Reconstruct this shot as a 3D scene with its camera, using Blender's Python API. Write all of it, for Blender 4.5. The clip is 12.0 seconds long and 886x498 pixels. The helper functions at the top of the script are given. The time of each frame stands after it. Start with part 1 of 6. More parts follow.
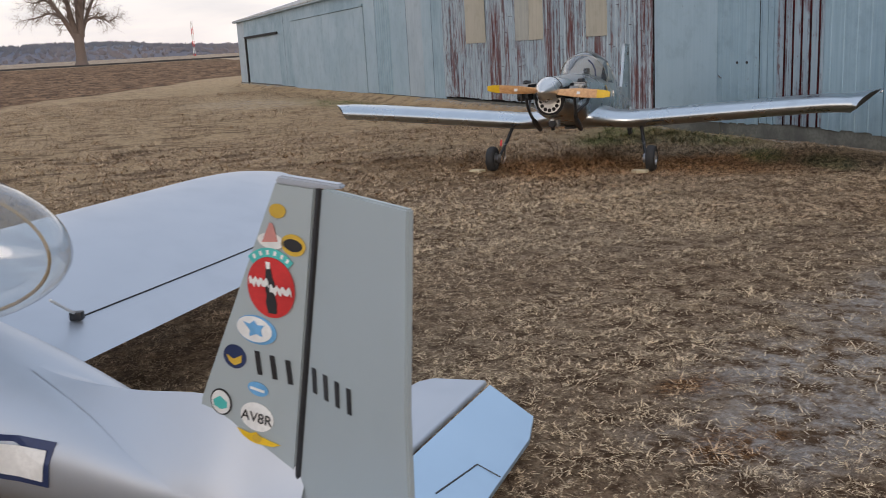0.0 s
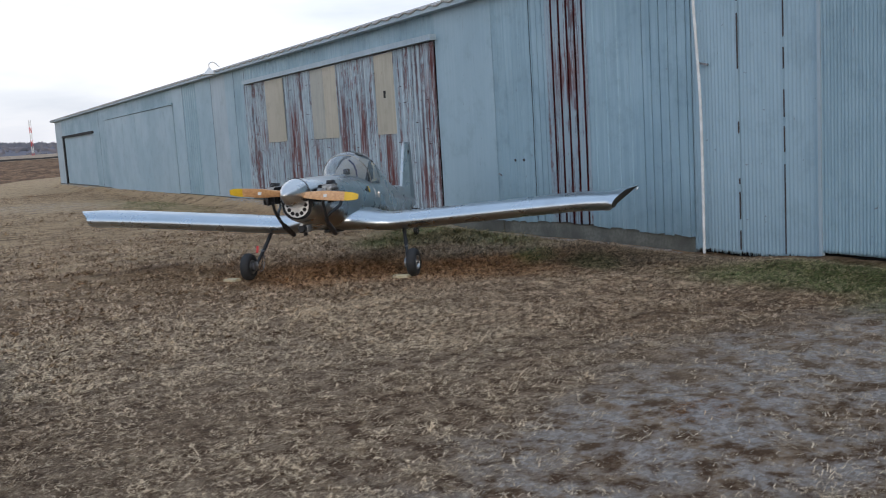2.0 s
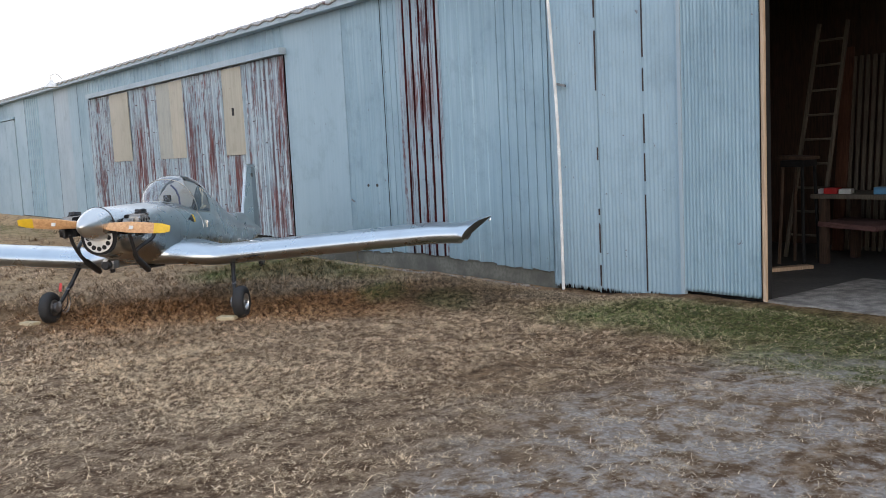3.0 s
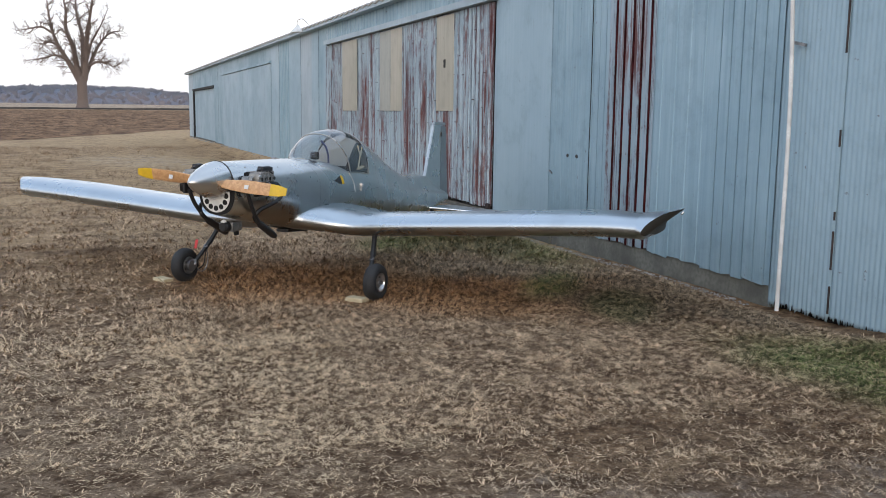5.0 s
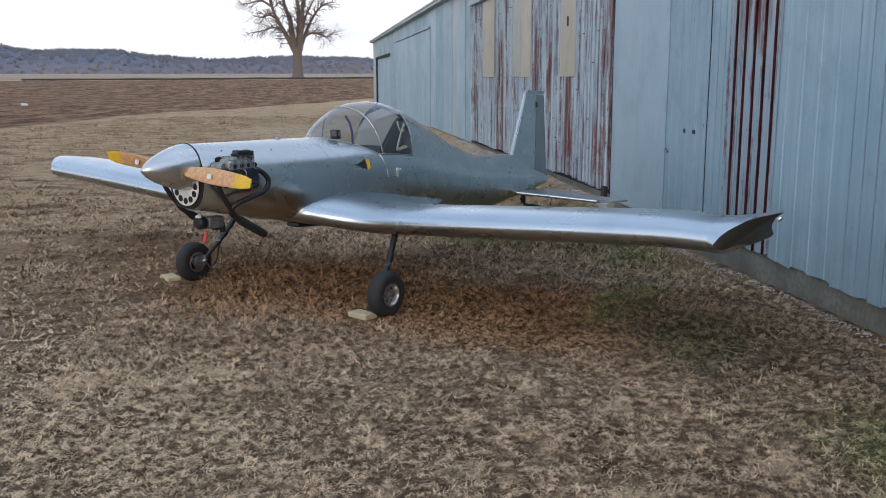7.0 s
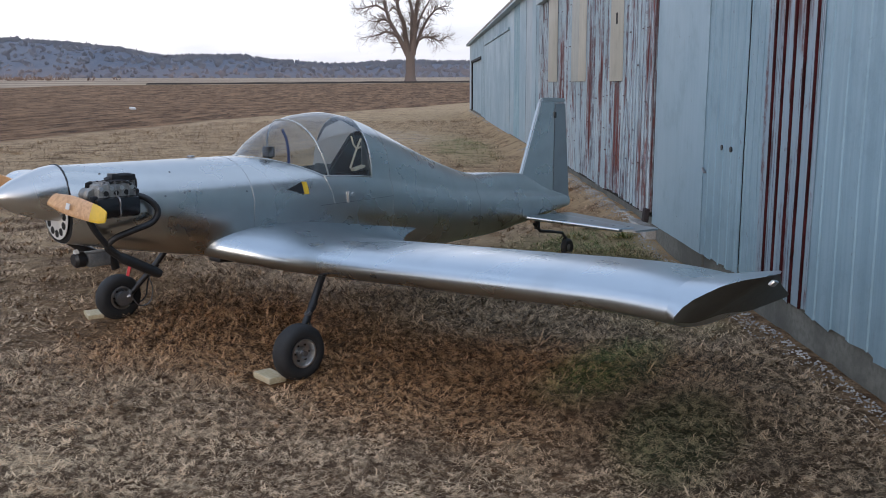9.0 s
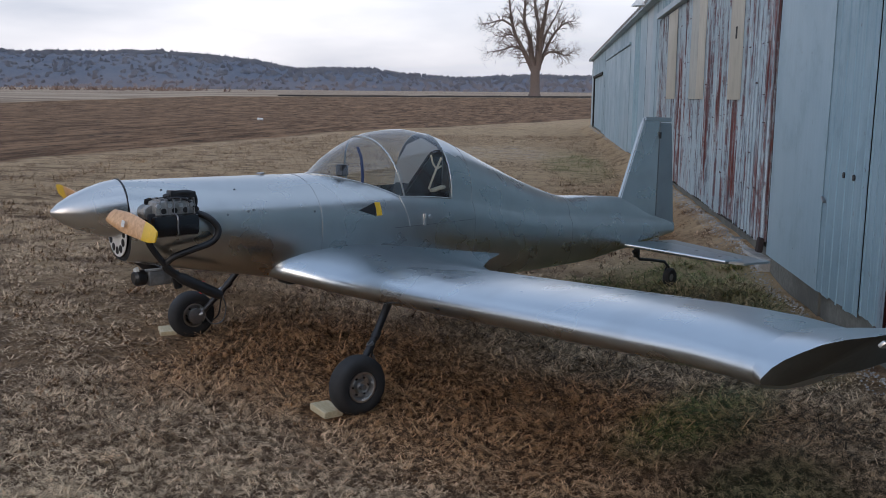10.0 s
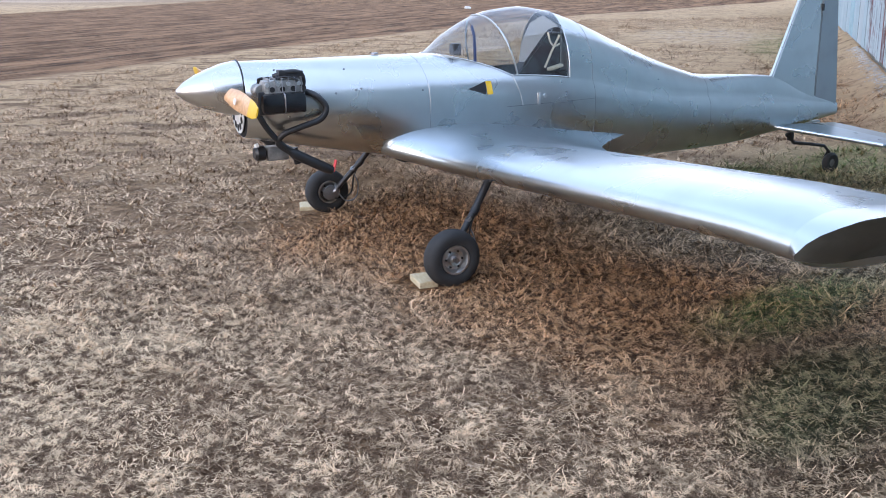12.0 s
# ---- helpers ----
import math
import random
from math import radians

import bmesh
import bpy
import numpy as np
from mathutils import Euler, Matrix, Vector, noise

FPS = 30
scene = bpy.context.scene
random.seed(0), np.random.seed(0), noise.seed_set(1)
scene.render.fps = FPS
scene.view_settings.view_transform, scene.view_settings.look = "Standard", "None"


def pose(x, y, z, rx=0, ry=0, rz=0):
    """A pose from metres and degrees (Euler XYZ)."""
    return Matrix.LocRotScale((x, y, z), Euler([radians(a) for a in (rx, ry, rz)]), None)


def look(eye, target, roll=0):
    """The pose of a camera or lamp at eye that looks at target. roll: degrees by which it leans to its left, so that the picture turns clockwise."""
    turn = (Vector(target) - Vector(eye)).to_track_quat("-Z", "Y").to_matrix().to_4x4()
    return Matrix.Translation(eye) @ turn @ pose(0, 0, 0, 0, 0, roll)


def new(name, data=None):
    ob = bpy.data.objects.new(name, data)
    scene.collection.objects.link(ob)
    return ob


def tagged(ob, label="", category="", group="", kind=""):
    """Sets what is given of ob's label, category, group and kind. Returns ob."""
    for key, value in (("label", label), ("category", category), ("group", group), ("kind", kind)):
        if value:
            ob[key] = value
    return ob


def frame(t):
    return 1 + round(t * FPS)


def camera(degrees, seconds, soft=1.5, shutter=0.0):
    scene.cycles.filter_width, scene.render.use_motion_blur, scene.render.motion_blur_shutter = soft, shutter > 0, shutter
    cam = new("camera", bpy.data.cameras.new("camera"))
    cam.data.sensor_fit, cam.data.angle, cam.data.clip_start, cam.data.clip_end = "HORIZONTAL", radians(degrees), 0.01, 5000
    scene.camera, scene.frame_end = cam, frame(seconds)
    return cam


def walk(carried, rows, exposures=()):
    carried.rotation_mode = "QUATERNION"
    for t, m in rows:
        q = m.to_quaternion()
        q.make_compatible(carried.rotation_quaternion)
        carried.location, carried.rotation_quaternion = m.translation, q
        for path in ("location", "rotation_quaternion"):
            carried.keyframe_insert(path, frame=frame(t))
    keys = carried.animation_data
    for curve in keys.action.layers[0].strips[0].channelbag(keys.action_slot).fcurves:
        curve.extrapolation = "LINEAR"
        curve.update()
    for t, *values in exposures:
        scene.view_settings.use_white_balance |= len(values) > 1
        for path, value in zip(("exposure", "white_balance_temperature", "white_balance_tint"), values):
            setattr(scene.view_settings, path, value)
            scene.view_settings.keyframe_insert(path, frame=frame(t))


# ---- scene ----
cam = camera(51.35, 12.0, soft=0.75, shutter=0.22)
PATH = [
    (0, (0.03, 0.139, 1.488), (0.702, 1.974, 1.061), -3.1),
    (0.5, (0.328, 0.157, 1.463), (1.068, 1.965, 1.034), -4.0),
    (0.8, (0.493, 0.255, 1.439), (1.314, 2.024, 0.996), -4.5),
    (1, (0.608, 0.256, 1.434), (1.48, 2.001, 0.993), -4.0),
    (1.5, (0.955, 0.228, 1.436), (1.898, 1.952, 1.065), -4.0),
    (2, (1.355, 0.396, 1.459), (2.328, 2.127, 1.215), -3.5),
    (2.5, (1.781, 0.659, 1.47), (2.951, 2.259, 1.207), -2.7),
    (2.7, (1.979, 0.812, 1.47), (3.167, 2.404, 1.243), -2.7),
    (4.3, (3.312, 1.543, 1.533), (4.209, 3.314, 1.296), -2.6),
    (4.5, (3.432, 1.654, 1.525), (4.213, 3.48, 1.294), -2.0),
    (5, (3.834, 1.933, 1.496), (4.508, 3.794, 1.206), 0.7),
    (5.5, (4.221, 2.257, 1.485), (4.762, 4.156, 1.167), 1.1),
    (6, (4.573, 2.621, 1.5), (5.008, 4.544, 1.17), 1.5),
    (6.5, (5.023, 2.918, 1.475), (5.422, 4.85, 1.15), 0.6),
    (6.7, (5.214, 3.021, 1.504), (5.552, 4.96, 1.15), 0.3),
    (8.3, (6.222, 4.017, 1.525), (6.222, 5.982, 1.153), -0.6),
    (8.5, (6.311, 4.138, 1.522), (6.302, 6.105, 1.16), -0.1),
    (9, (6.575, 4.344, 1.529), (6.57, 6.312, 1.174), -0.2),
    (9.5, (6.752, 4.496, 1.543), (6.547, 6.454, 1.188), -0.2),
    (10, (6.797, 4.74, 1.543), (6.533, 6.696, 1.217), 0.5),
    (10.5, (6.878, 4.864, 1.531), (6.587, 6.818, 1.218), 0.3),
    (11, (7.056, 4.897, 1.494), (6.561, 6.803, 1.142), 1.5),
    (11.5, (7.209, 4.796, 1.487), (6.595, 6.636, 0.998), -0.1),
    (12, (7.397, 4.786, 1.484), (6.698, 6.577, 0.933), -1.5),
]
EXPOSURES = [(0, -0.05, 7480, 16), (0.5, 0.1, 7360, 16), (1.0, 0.36, 7330, 15), (1.5, 0.34, 7150, 14), (2.0, -0.1, 6560, 11), (2.5, 0.56, 7020, 13), (4.5, -0.06, 6800, 12), (5.0, 0.27, 6880, 12), (5.5, 0.15, 6800, 12), (6.5, 0.14, 6680, 12), (8.5, -0.01, 6500, 14), (9.6, 0.03, 6560, 14), (10.0, -0.35, 6450, 14), (10.6, -0.5, 6450, 14), (11.0, -0.42, 6520, 14), (11.5, 0.8, 6400, 16), (12.0, 1.0, 6200, 16)]
walk(cam, [(t, look(eye, target, roll)) for t, eye, target, roll in PATH], EXPOSURES)

# ---- light ----
SUN_ELEV, SUN_AZ = radians(16), radians(250)      # azimuth counted from +x towards +y
world = bpy.data.worlds.new("sky_world")
scene.world = world
world.use_nodes = True
wn = world.node_tree
wn.nodes.clear()
w_out = wn.nodes.new("ShaderNodeOutputWorld")
w_bg = wn.nodes.new("ShaderNodeBackground")
w_sky = wn.nodes.new("ShaderNodeTexSky")
w_sky.sky_type = "NISHITA"
w_sky.sun_disc = False
w_sky.sun_elevation = SUN_ELEV
w_sky.sun_rotation = radians(90) - SUN_AZ
w_sky.dust_density = 2.0
w_cloud = wn.nodes.new("ShaderNodeTexNoise")
w_cloud.inputs["Scale"].default_value = 2.2
w_cloud.inputs["Detail"].default_value = 6
w_map = wn.nodes.new("ShaderNodeMapping")
w_map.inputs["Scale"].default_value = (1.0, 1.0, 4.5)
w_tc = wn.nodes.new("ShaderNodeTexCoord")
w_ramp = wn.nodes.new("ShaderNodeValToRGB")
w_ramp.color_ramp.elements[0].position = 0.36
w_ramp.color_ramp.elements[0].color = (8.0, 8.7, 9.9, 1)
w_ramp.color_ramp.elements[1].position = 0.62
w_ramp.color_ramp.elements[1].color = (14.0, 14.2, 14.6, 1)
w_mix = wn.nodes.new("ShaderNodeMix")
w_mix.data_type = "RGBA"
w_mix.inputs[0].default_value = 0.8
wn.links.new(w_tc.outputs["Generated"], w_map.inputs["Vector"])
wn.links.new(w_map.outputs[0], w_cloud.inputs["Vector"])
wn.links.new(w_cloud.outputs["Fac"], w_ramp.inputs[0])
wn.links.new(w_sky.outputs[0], w_mix.inputs[6])
wn.links.new(w_ramp.outputs[0], w_mix.inputs[7])
w_sep = wn.nodes.new("ShaderNodeSeparateXYZ")
wn.links.new(w_tc.outputs["Generated"], w_sep.inputs[0])
w_high = wn.nodes.new("ShaderNodeValToRGB")
w_high.color_ramp.elements[0].position, w_high.color_ramp.elements[0].color = 0.0, (1.21, 1.17, 1.15, 1)
w_high.color_ramp.elements[1].position, w_high.color_ramp.elements[1].color = 0.56, (0.65, 0.815, 1.02, 1)
wn.links.new(w_sep.outputs["Z"], w_high.inputs[0])
w_tint = wn.nodes.new("ShaderNodeMix")
w_tint.data_type, w_tint.blend_type = "RGBA", "MULTIPLY"
w_tint.inputs[0].default_value = 1.0
wn.links.new(w_mix.outputs[2], w_tint.inputs[6])
wn.links.new(w_high.outputs[0], w_tint.inputs[7])
wn.links.new(w_tint.outputs[2], w_bg.inputs["Color"])
w_bg.inputs["Strength"].default_value = 0.1
wn.links.new(w_bg.outputs[0], w_out.inputs["Surface"])

sun = new("sun", bpy.data.lights.new("sun", "SUN"))
sun.data.energy, sun.data.angle, sun.data.color = 0.55, radians(25), (1.0, 0.9, 0.82)
sun_dir = Vector((math.cos(SUN_AZ) * math.cos(SUN_ELEV), math.sin(SUN_AZ) * math.cos(SUN_ELEV), math.sin(SUN_ELEV)))
sun.matrix_world = look(sun_dir * 50, (0, 0, 0))


# ---- material helpers ----
class Nodes:
    """A small wrapper round a material's node tree."""

    def __init__(self, name):
        self.mat = bpy.data.materials.new(name)
        self.mat.use_nodes = True
        self.t = self.mat.node_tree
        self.bsdf = self.t.nodes["Principled BSDF"]

    def put(self, socket, value):
        if isinstance(value, bpy.types.NodeSocket):
            self.t.links.new(value, socket)
        else:
            socket.default_value = value

    def node(self, kind, **inputs):
        n = self.t.nodes.new(kind)
        for k, v in inputs.items():
            self.put(n.inputs[k.replace("_", " ")], v)
        return n

    def math(self, op, a, b=0.0, clamp=False):
        n = self.t.nodes.new("ShaderNodeMath")
        n.operation, n.use_clamp = op, clamp
        self.put(n.inputs[0], a)
        self.put(n.inputs[1], b)
        return n.outputs[0]

    def pos(self, scale=(1, 1, 1), rot=(0, 0, 0), loc=(0, 0, 0), coord="world"):
        if coord == "world":
            src = self.t.nodes.new("ShaderNodeNewGeometry").outputs["Position"]
        else:
            src = self.t.nodes.new("ShaderNodeTexCoord").outputs["Object"]
        m = self.t.nodes.new("ShaderNodeMapping")
        m.inputs["Scale"].default_value = scale
        m.inputs["Rotation"].default_value = rot
        m.inputs["Location"].default_value = loc
        self.t.links.new(src, m.inputs["Vector"])
        return m.outputs[0]

    def noise(self, vec, scale, detail=4.0, rough=0.55, distort=0.0):
        n = self.t.nodes.new("ShaderNodeTexNoise")
        self.put(n.inputs["Vector"], vec)
        n.inputs["Scale"].default_value = scale
        n.inputs["Detail"].default_value = detail
        n.inputs["Roughness"].default_value = rough
        n.inputs["Distortion"].default_value = distort
        return n.outputs["Fac"]

    def range(self, v, a, b, c=0.0, d=1.0, smooth=True):
        n = self.t.nodes.new("ShaderNodeMapRange")
        n.interpolation_type = "SMOOTHSTEP" if smooth else "LINEAR"
        self.put(n.inputs["Value"], v)
        for k, x in zip(("From Min", "From Max", "To Min", "To Max"), (a, b, c, d)):
            n.inputs[k].default_value = x
        return n.outputs["Result"]

    def mix(self, f, a, b, blend="MIX"):
        n = self.t.nodes.new("ShaderNodeMix")
        n.data_type, n.blend_type = "RGBA", blend
        self.put(n.inputs[0], f)
        for i, c in ((6, a), (7, b)):
            self.put(n.inputs[i], c if isinstance(c, bpy.types.NodeSocket) else (*c, 1) if len(c) == 3 else c)
        return n.outputs[2]

    def bump(self, height, strength=0.3, distance=0.01):
        n = self.t.nodes.new("ShaderNodeBump")
        n.inputs["Strength"].default_value = strength
        n.inputs["Distance"].default_value = distance
        self.put(n.inputs["Height"], height)
        self.put(self.bsdf.inputs["Normal"], n.outputs[0])

    def set(self, **kw):
        for k, v in kw.items():
            if isinstance(v, tuple) and len(v) == 3:
                v = (*v, 1)
            self.put(self.bsdf.inputs[k.replace("_", " ")], v)
        return self.mat


def plain(name, color, rough=0.6, metal=0.0, vary=0.15, scale=8.0, bump=0.1, dist=0.002):
    n = Nodes(name)
    v = n.noise(n.pos(coord="object"), scale, 5)
    fine = n.noise(n.pos(coord="object"), scale * 9, 3)
    dark = tuple(c * (1 - vary) for c in color)
    light = tuple(min(1, c * (1 + vary)) for c in color)
    c = n.mix(n.range(v, 0.3, 0.7), dark, light)
    c = n.mix(n.range(fine, 0.35, 0.7, 0.0, 0.5), c, dark)
    n.bump(fine, bump, dist)
    return n.set(Base_Color=c, Roughness=n.range(v, 0.3, 0.7, rough * 0.85, min(1, rough * 1.15)), Metallic=metal)


def brushed_metal(name, color=(0.62, 0.63, 0.64), rough=0.33, dull=0.25, metal=1.0):
    n = Nodes(name)
    p = n.pos(coord="object")
    big = n.noise(p, 1.3, 3)
    mid = n.noise(p, 4, 3, 0.5)
    c = n.mix(n.range(big, 0.3, 0.7), tuple(x * (1 - dull * 0.35) for x in color), color)
    c = n.mix(n.range(mid, 0.52, 0.75, 0.0, 0.45), c, tuple(x * (1 - dull) for x in color))
    r = n.range(mid, 0.3, 0.7, rough - 0.03, rough + 0.04)
    n.bump(n.noise(p, 2.2, 1), 0.05, 0.02)
    return n.set(Base_Color=c, Roughness=r, Metallic=metal)


def ground_zones(n):
    """Masks of the ground's cover by place: rusty-brown, green, gravel, ploughed field."""
    g = n.t.nodes.new("ShaderNodeNewGeometry").outputs["Position"]
    wob = n.noise(g, 0.9, 5, 0.6)
    wob2 = n.noise(g, 0.18, 4, 0.6)

    def blob(cx, cy, rx, ry, turn=0.0, soft=0.55, amp=1.1):
        m = n.t.nodes.new("ShaderNodeMapping")
        m.vector_type = "TEXTURE"
        m.inputs["Location"].default_value = (cx, cy, 0)
        m.inputs["Rotation"].default_value = (0, 0, radians(turn))
        m.inputs["Scale"].default_value = (rx, ry, 1000)
        n.t.links.new(g, m.inputs["Vector"])
        ln = n.t.nodes.new("ShaderNodeVectorMath")
        ln.operation = "LENGTH"
        n.t.links.new(m.outputs[0], ln.inputs[0])
        d = n.math("ADD", ln.outputs["Value"], n.math("MULTIPLY", n.math("SUBTRACT", wob, 0.5), amp))
        return n.range(d, 1.0 - soft, 1.0 + soft * 0.5, 1.0, 0.0)

    def union(items):
        out = items[0]
        for i in items[1:]:
            out = n.math("MAXIMUM", out, i)
        return out

    red = union([blob(*b) for b in RED])
    green = union([blob(*b) for b in GREEN])
    gravel = union([blob(*b, 0.6, 2.2) for b in GRAVEL])
    sep = n.t.nodes.new("ShaderNodeSeparateXYZ")
    n.t.links.new(g, sep.inputs[0])
    curve = n.t.nodes.new("ShaderNodeFloatCurve")          # edge of the field, x + 20 over y
    pts = [(0.0, 0.28), (0.22, 0.285), (0.31, 0.30), (0.42, 0.335), (0.53, 0.41), (0.66, 0.51), (0.8, 0.6), (1.0, 0.9)]
    cv = curve.mapping.curves[0]
    cv.points[0].location, cv.points[1].location = pts[0], pts[-1]
    for q in pts[1:-1]:
        cv.points.new(*q)
    curve.mapping.update()
    n.t.links.new(n.math("MULTIPLY", sep.outputs["Y"], 0.01, True), curve.inputs["Value"])
    edge = n.math("SUBTRACT", n.math("MULTIPLY", curve.outputs[0], 50.0), 20.0)
    edge = n.math("ADD", edge, n.math("MULTIPLY", n.math("SUBTRACT", wob2, 0.5), 3.0))
    plough = n.range(n.math("SUBTRACT", edge, sep.outputs["X"]), -0.3, 0.5)
    far = n.math("ADD", n.math("ADD", n.math("MULTIPLY", sep.outputs["X"], -0.35), sep.outputs["Y"]), n.math("MULTIPLY", wob2, 14.0))
    plough = n.math("MULTIPLY", plough, n.range(far, 187, 194, 1.0, 0.0))
    plough = n.math("MULTIPLY", plough, n.range(n.math("ADD", sep.outputs["X"], n.math("MULTIPLY", wob2, 6.0)), -56.0, -53.0))
    pale_straw = union([blob(*b) for b in PALE_STRAW])
    shaded_grass = union([blob(*b) for b in SHADED_GRASS])
    return red, green, gravel, plough, pale_straw, shaded_grass, wob, wob2, g


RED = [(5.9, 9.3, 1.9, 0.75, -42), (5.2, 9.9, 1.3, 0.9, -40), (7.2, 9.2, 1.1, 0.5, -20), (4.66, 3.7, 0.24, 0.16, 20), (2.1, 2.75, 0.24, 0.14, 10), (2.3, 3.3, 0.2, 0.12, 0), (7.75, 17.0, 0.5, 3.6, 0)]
GREEN = [(8.05, 5.4, 0.55, 1.9, 8), (7.9, 4.1, 0.75, 1.1, 10), (7.45, 9.1, 0.3, 0.65, -30), (8.0, 11.2, 0.6, 1.3, 0), (7.9, 12.9, 0.8, 0.9, 0), (7.2, 11.9, 0.9, 0.8, 40), (7.6, 8.2, 0.28, 0.55, -20), (6.9, 27.0, 0.8, 5.0, 4)]
GRAVEL = [(4.8, 31.0, 1.9, 3.8, 10), (5.9, 3.6, 2.2, 1.3, 12), (2.9, 3.0, 1.2, 0.55, 20), (4.3, 3.6, 1.0, 0.8, 0)]

# darker green-brown grass, with the corner's shade put into its colour
SHADED_GRASS = [(7.9, 8.5, 0.65, 1.25, -15), (7.0, 10.3, 1.3, 0.7, -40), (7.6, 11.3, 0.9, 1.0, 0), (8.2, 7.4, 0.3, 0.7, 0)]
DRY_A, DRY_B, DRY_C = (0.43, 0.265, 0.15), (0.15, 0.083, 0.045), (0.62, 0.42, 0.25)
# patches where the grass is mixed towards paler straw
PALE_STRAW = [(3.2, 3.6, 3.4, 2.0, 0), (3.9, 5.8, 1.8, 1.2, 20), (3.0, 7.2, 2.5, 1.8, 0)]


def ground_material():
    n = Nodes("dry_ground")
    red, green, gravel, plough, pale_straw, shaded_grass, wob, wob2, g = ground_zones(n)
    fine = n.noise(g, 42, 6, 0.75)
    mid = n.noise(g, 6.5, 6, 0.7)
    patch = n.noise(n.pos(scale=(1.0, 1.0, 1.0), rot=(0, 0, 0.5)), 1.7, 6, 0.68, 0.4)
    streak = n.noise(n.pos(scale=(1.2, 0.9, 1), rot=(0, 0, 0.35)), 2.8, 6, 0.7)
    c = n.mix(n.range(mid, 0.40, 0.62), DRY_B, DRY_A)
    c = n.mix(n.range(streak, 0.52, 0.68, 0, 0.8), c, DRY_C)
    c = n.mix(n.range(patch, 0.56, 0.70, 0, 0.6), c, (0.14, 0.085, 0.055))
    c = n.mix(n.range(wob2, 0.45, 0.62, 0, 0.35), c, (0.40, 0.285, 0.19))
    c = n.mix(n.range(wob, 0.62, 0.74, 0, 0.35), c, (0.17, 0.105, 0.07))
    c = n.mix(n.math("MULTIPLY", pale_straw, n.range(mid, 0.4, 0.6, 0.0, 0.5)), c, (0.55, 0.41, 0.29))
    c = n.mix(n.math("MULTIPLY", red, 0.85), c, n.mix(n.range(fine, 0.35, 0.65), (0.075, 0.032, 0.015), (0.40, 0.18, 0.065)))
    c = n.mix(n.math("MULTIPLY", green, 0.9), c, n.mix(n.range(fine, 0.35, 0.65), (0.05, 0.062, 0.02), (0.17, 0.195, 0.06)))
    c = n.mix(n.math("MULTIPLY", shaded_grass, 0.7), c, n.mix(n.range(fine, 0.35, 0.65), (0.03, 0.024, 0.015), (0.12, 0.10, 0.055)))
    v = n.t.nodes.new("ShaderNodeTexVoronoi")
    v.inputs["Scale"].default_value = 48
    n.t.links.new(g, v.inputs["Vector"])
    stones = n.mix(v.outputs["Color"], (0.32, 0.27, 0.24), (0.72, 0.645, 0.595))
    gm = n.math("MULTIPLY", gravel, n.range(n.math("ADD", n.math("MULTIPLY", mid, 0.5), n.math("MULTIPLY", streak, 0.5)), 0.44, 0.58))
    c = n.mix(gm, c, stones)
    rows = n.noise(n.pos(scale=(0.9, 0.22, 1), rot=(0, 0, 0.05)), 1.0, 8, 0.75)
    clods = n.noise(n.pos(scale=(1.0, 0.14, 1)), 3.6, 4, 0.65)
    soil = n.mix(n.range(rows, 0.38, 0.64), (0.115, 0.062, 0.034), (0.36, 0.205, 0.113))
    soil = n.mix(n.range(clods, 0.54, 0.62, 0, 0.8), soil, (0.048, 0.03, 0.02))
    soil = n.mix(n.range(clods, 0.34, 0.42, 0.4, 0), soil, (0.31, 0.235, 0.15))
    soil = n.mix(n.range(wob, 0.6, 0.75, 0, 0.4), soil, (0.26, 0.20, 0.14))
    c = n.mix(plough, c, soil)
    sep = n.t.nodes.new("ShaderNodeSeparateXYZ")
    n.t.links.new(g, sep.inputs[0])
    yard = n.math("MULTIPLY", n.range(sep.outputs["Y"], 8.0, 14.0, 1.0, 0.0), n.range(sep.outputs["X"], -3.0, 0.0))
    open_grass = n.math("MULTIPLY", n.math("SUBTRACT", 1.0, yard), n.math("SUBTRACT", 1.0, plough))
    c = n.mix(n.math("MULTIPLY", open_grass, n.range(patch, 0.5, 0.66, 0.75, 0.2)), c, (0.62, 0.435, 0.255))
    dashes = n.noise(n.pos(scale=(1.2, 0.4, 1), rot=(0, 0, 0.1)), 5.0, 4, 0.65)
    c = n.mix(n.math("MULTIPLY", open_grass, n.range(dashes, 0.54, 0.65, 0.0, 0.55)), c, (0.12, 0.07, 0.043))
    tufts = n.noise(n.pos(scale=(0.6, 1.7, 1), rot=(0, 0, 0.12)), 1.5, 5, 0.6)
    c = n.mix(n.math("MULTIPLY", open_grass, n.math("MULTIPLY", n.range(tufts, 0.535, 0.59, 0.0, 0.6), n.range(sep.outputs["X"], 2.0, 5.0, 1.0, 0.2))), c, (0.115, 0.066, 0.04))
    bands = n.noise(n.pos(scale=(0.02, 0.16, 1)), 1.0, 4, 0.6)
    c = n.mix(n.math("MULTIPLY", n.math("MULTIPLY", open_grass, 0.85), n.range(sep.outputs["Y"], 75, 110)), c, n.mix(n.range(bands, 0.42, 0.58), (0.24, 0.17, 0.125), (0.50, 0.385, 0.285)))
    yard = n.math("MULTIPLY", yard, n.range(gravel, 0.0, 1.0, 1.0, 0.25))
    c = n.mix(n.math("MULTIPLY", n.range(fine, 0.36, 0.60, 0.5, 0.0), yard), c, (0.05, 0.03, 0.019))
    h = n.math("ADD", n.math("MULTIPLY", fine, 0.7), n.math("MULTIPLY", mid, 0.9))
    n.bump(h, 1.0, 0.07)
    return n.set(Base_Color=c, Roughness=0.95, Specular_IOR_Level=0.12)


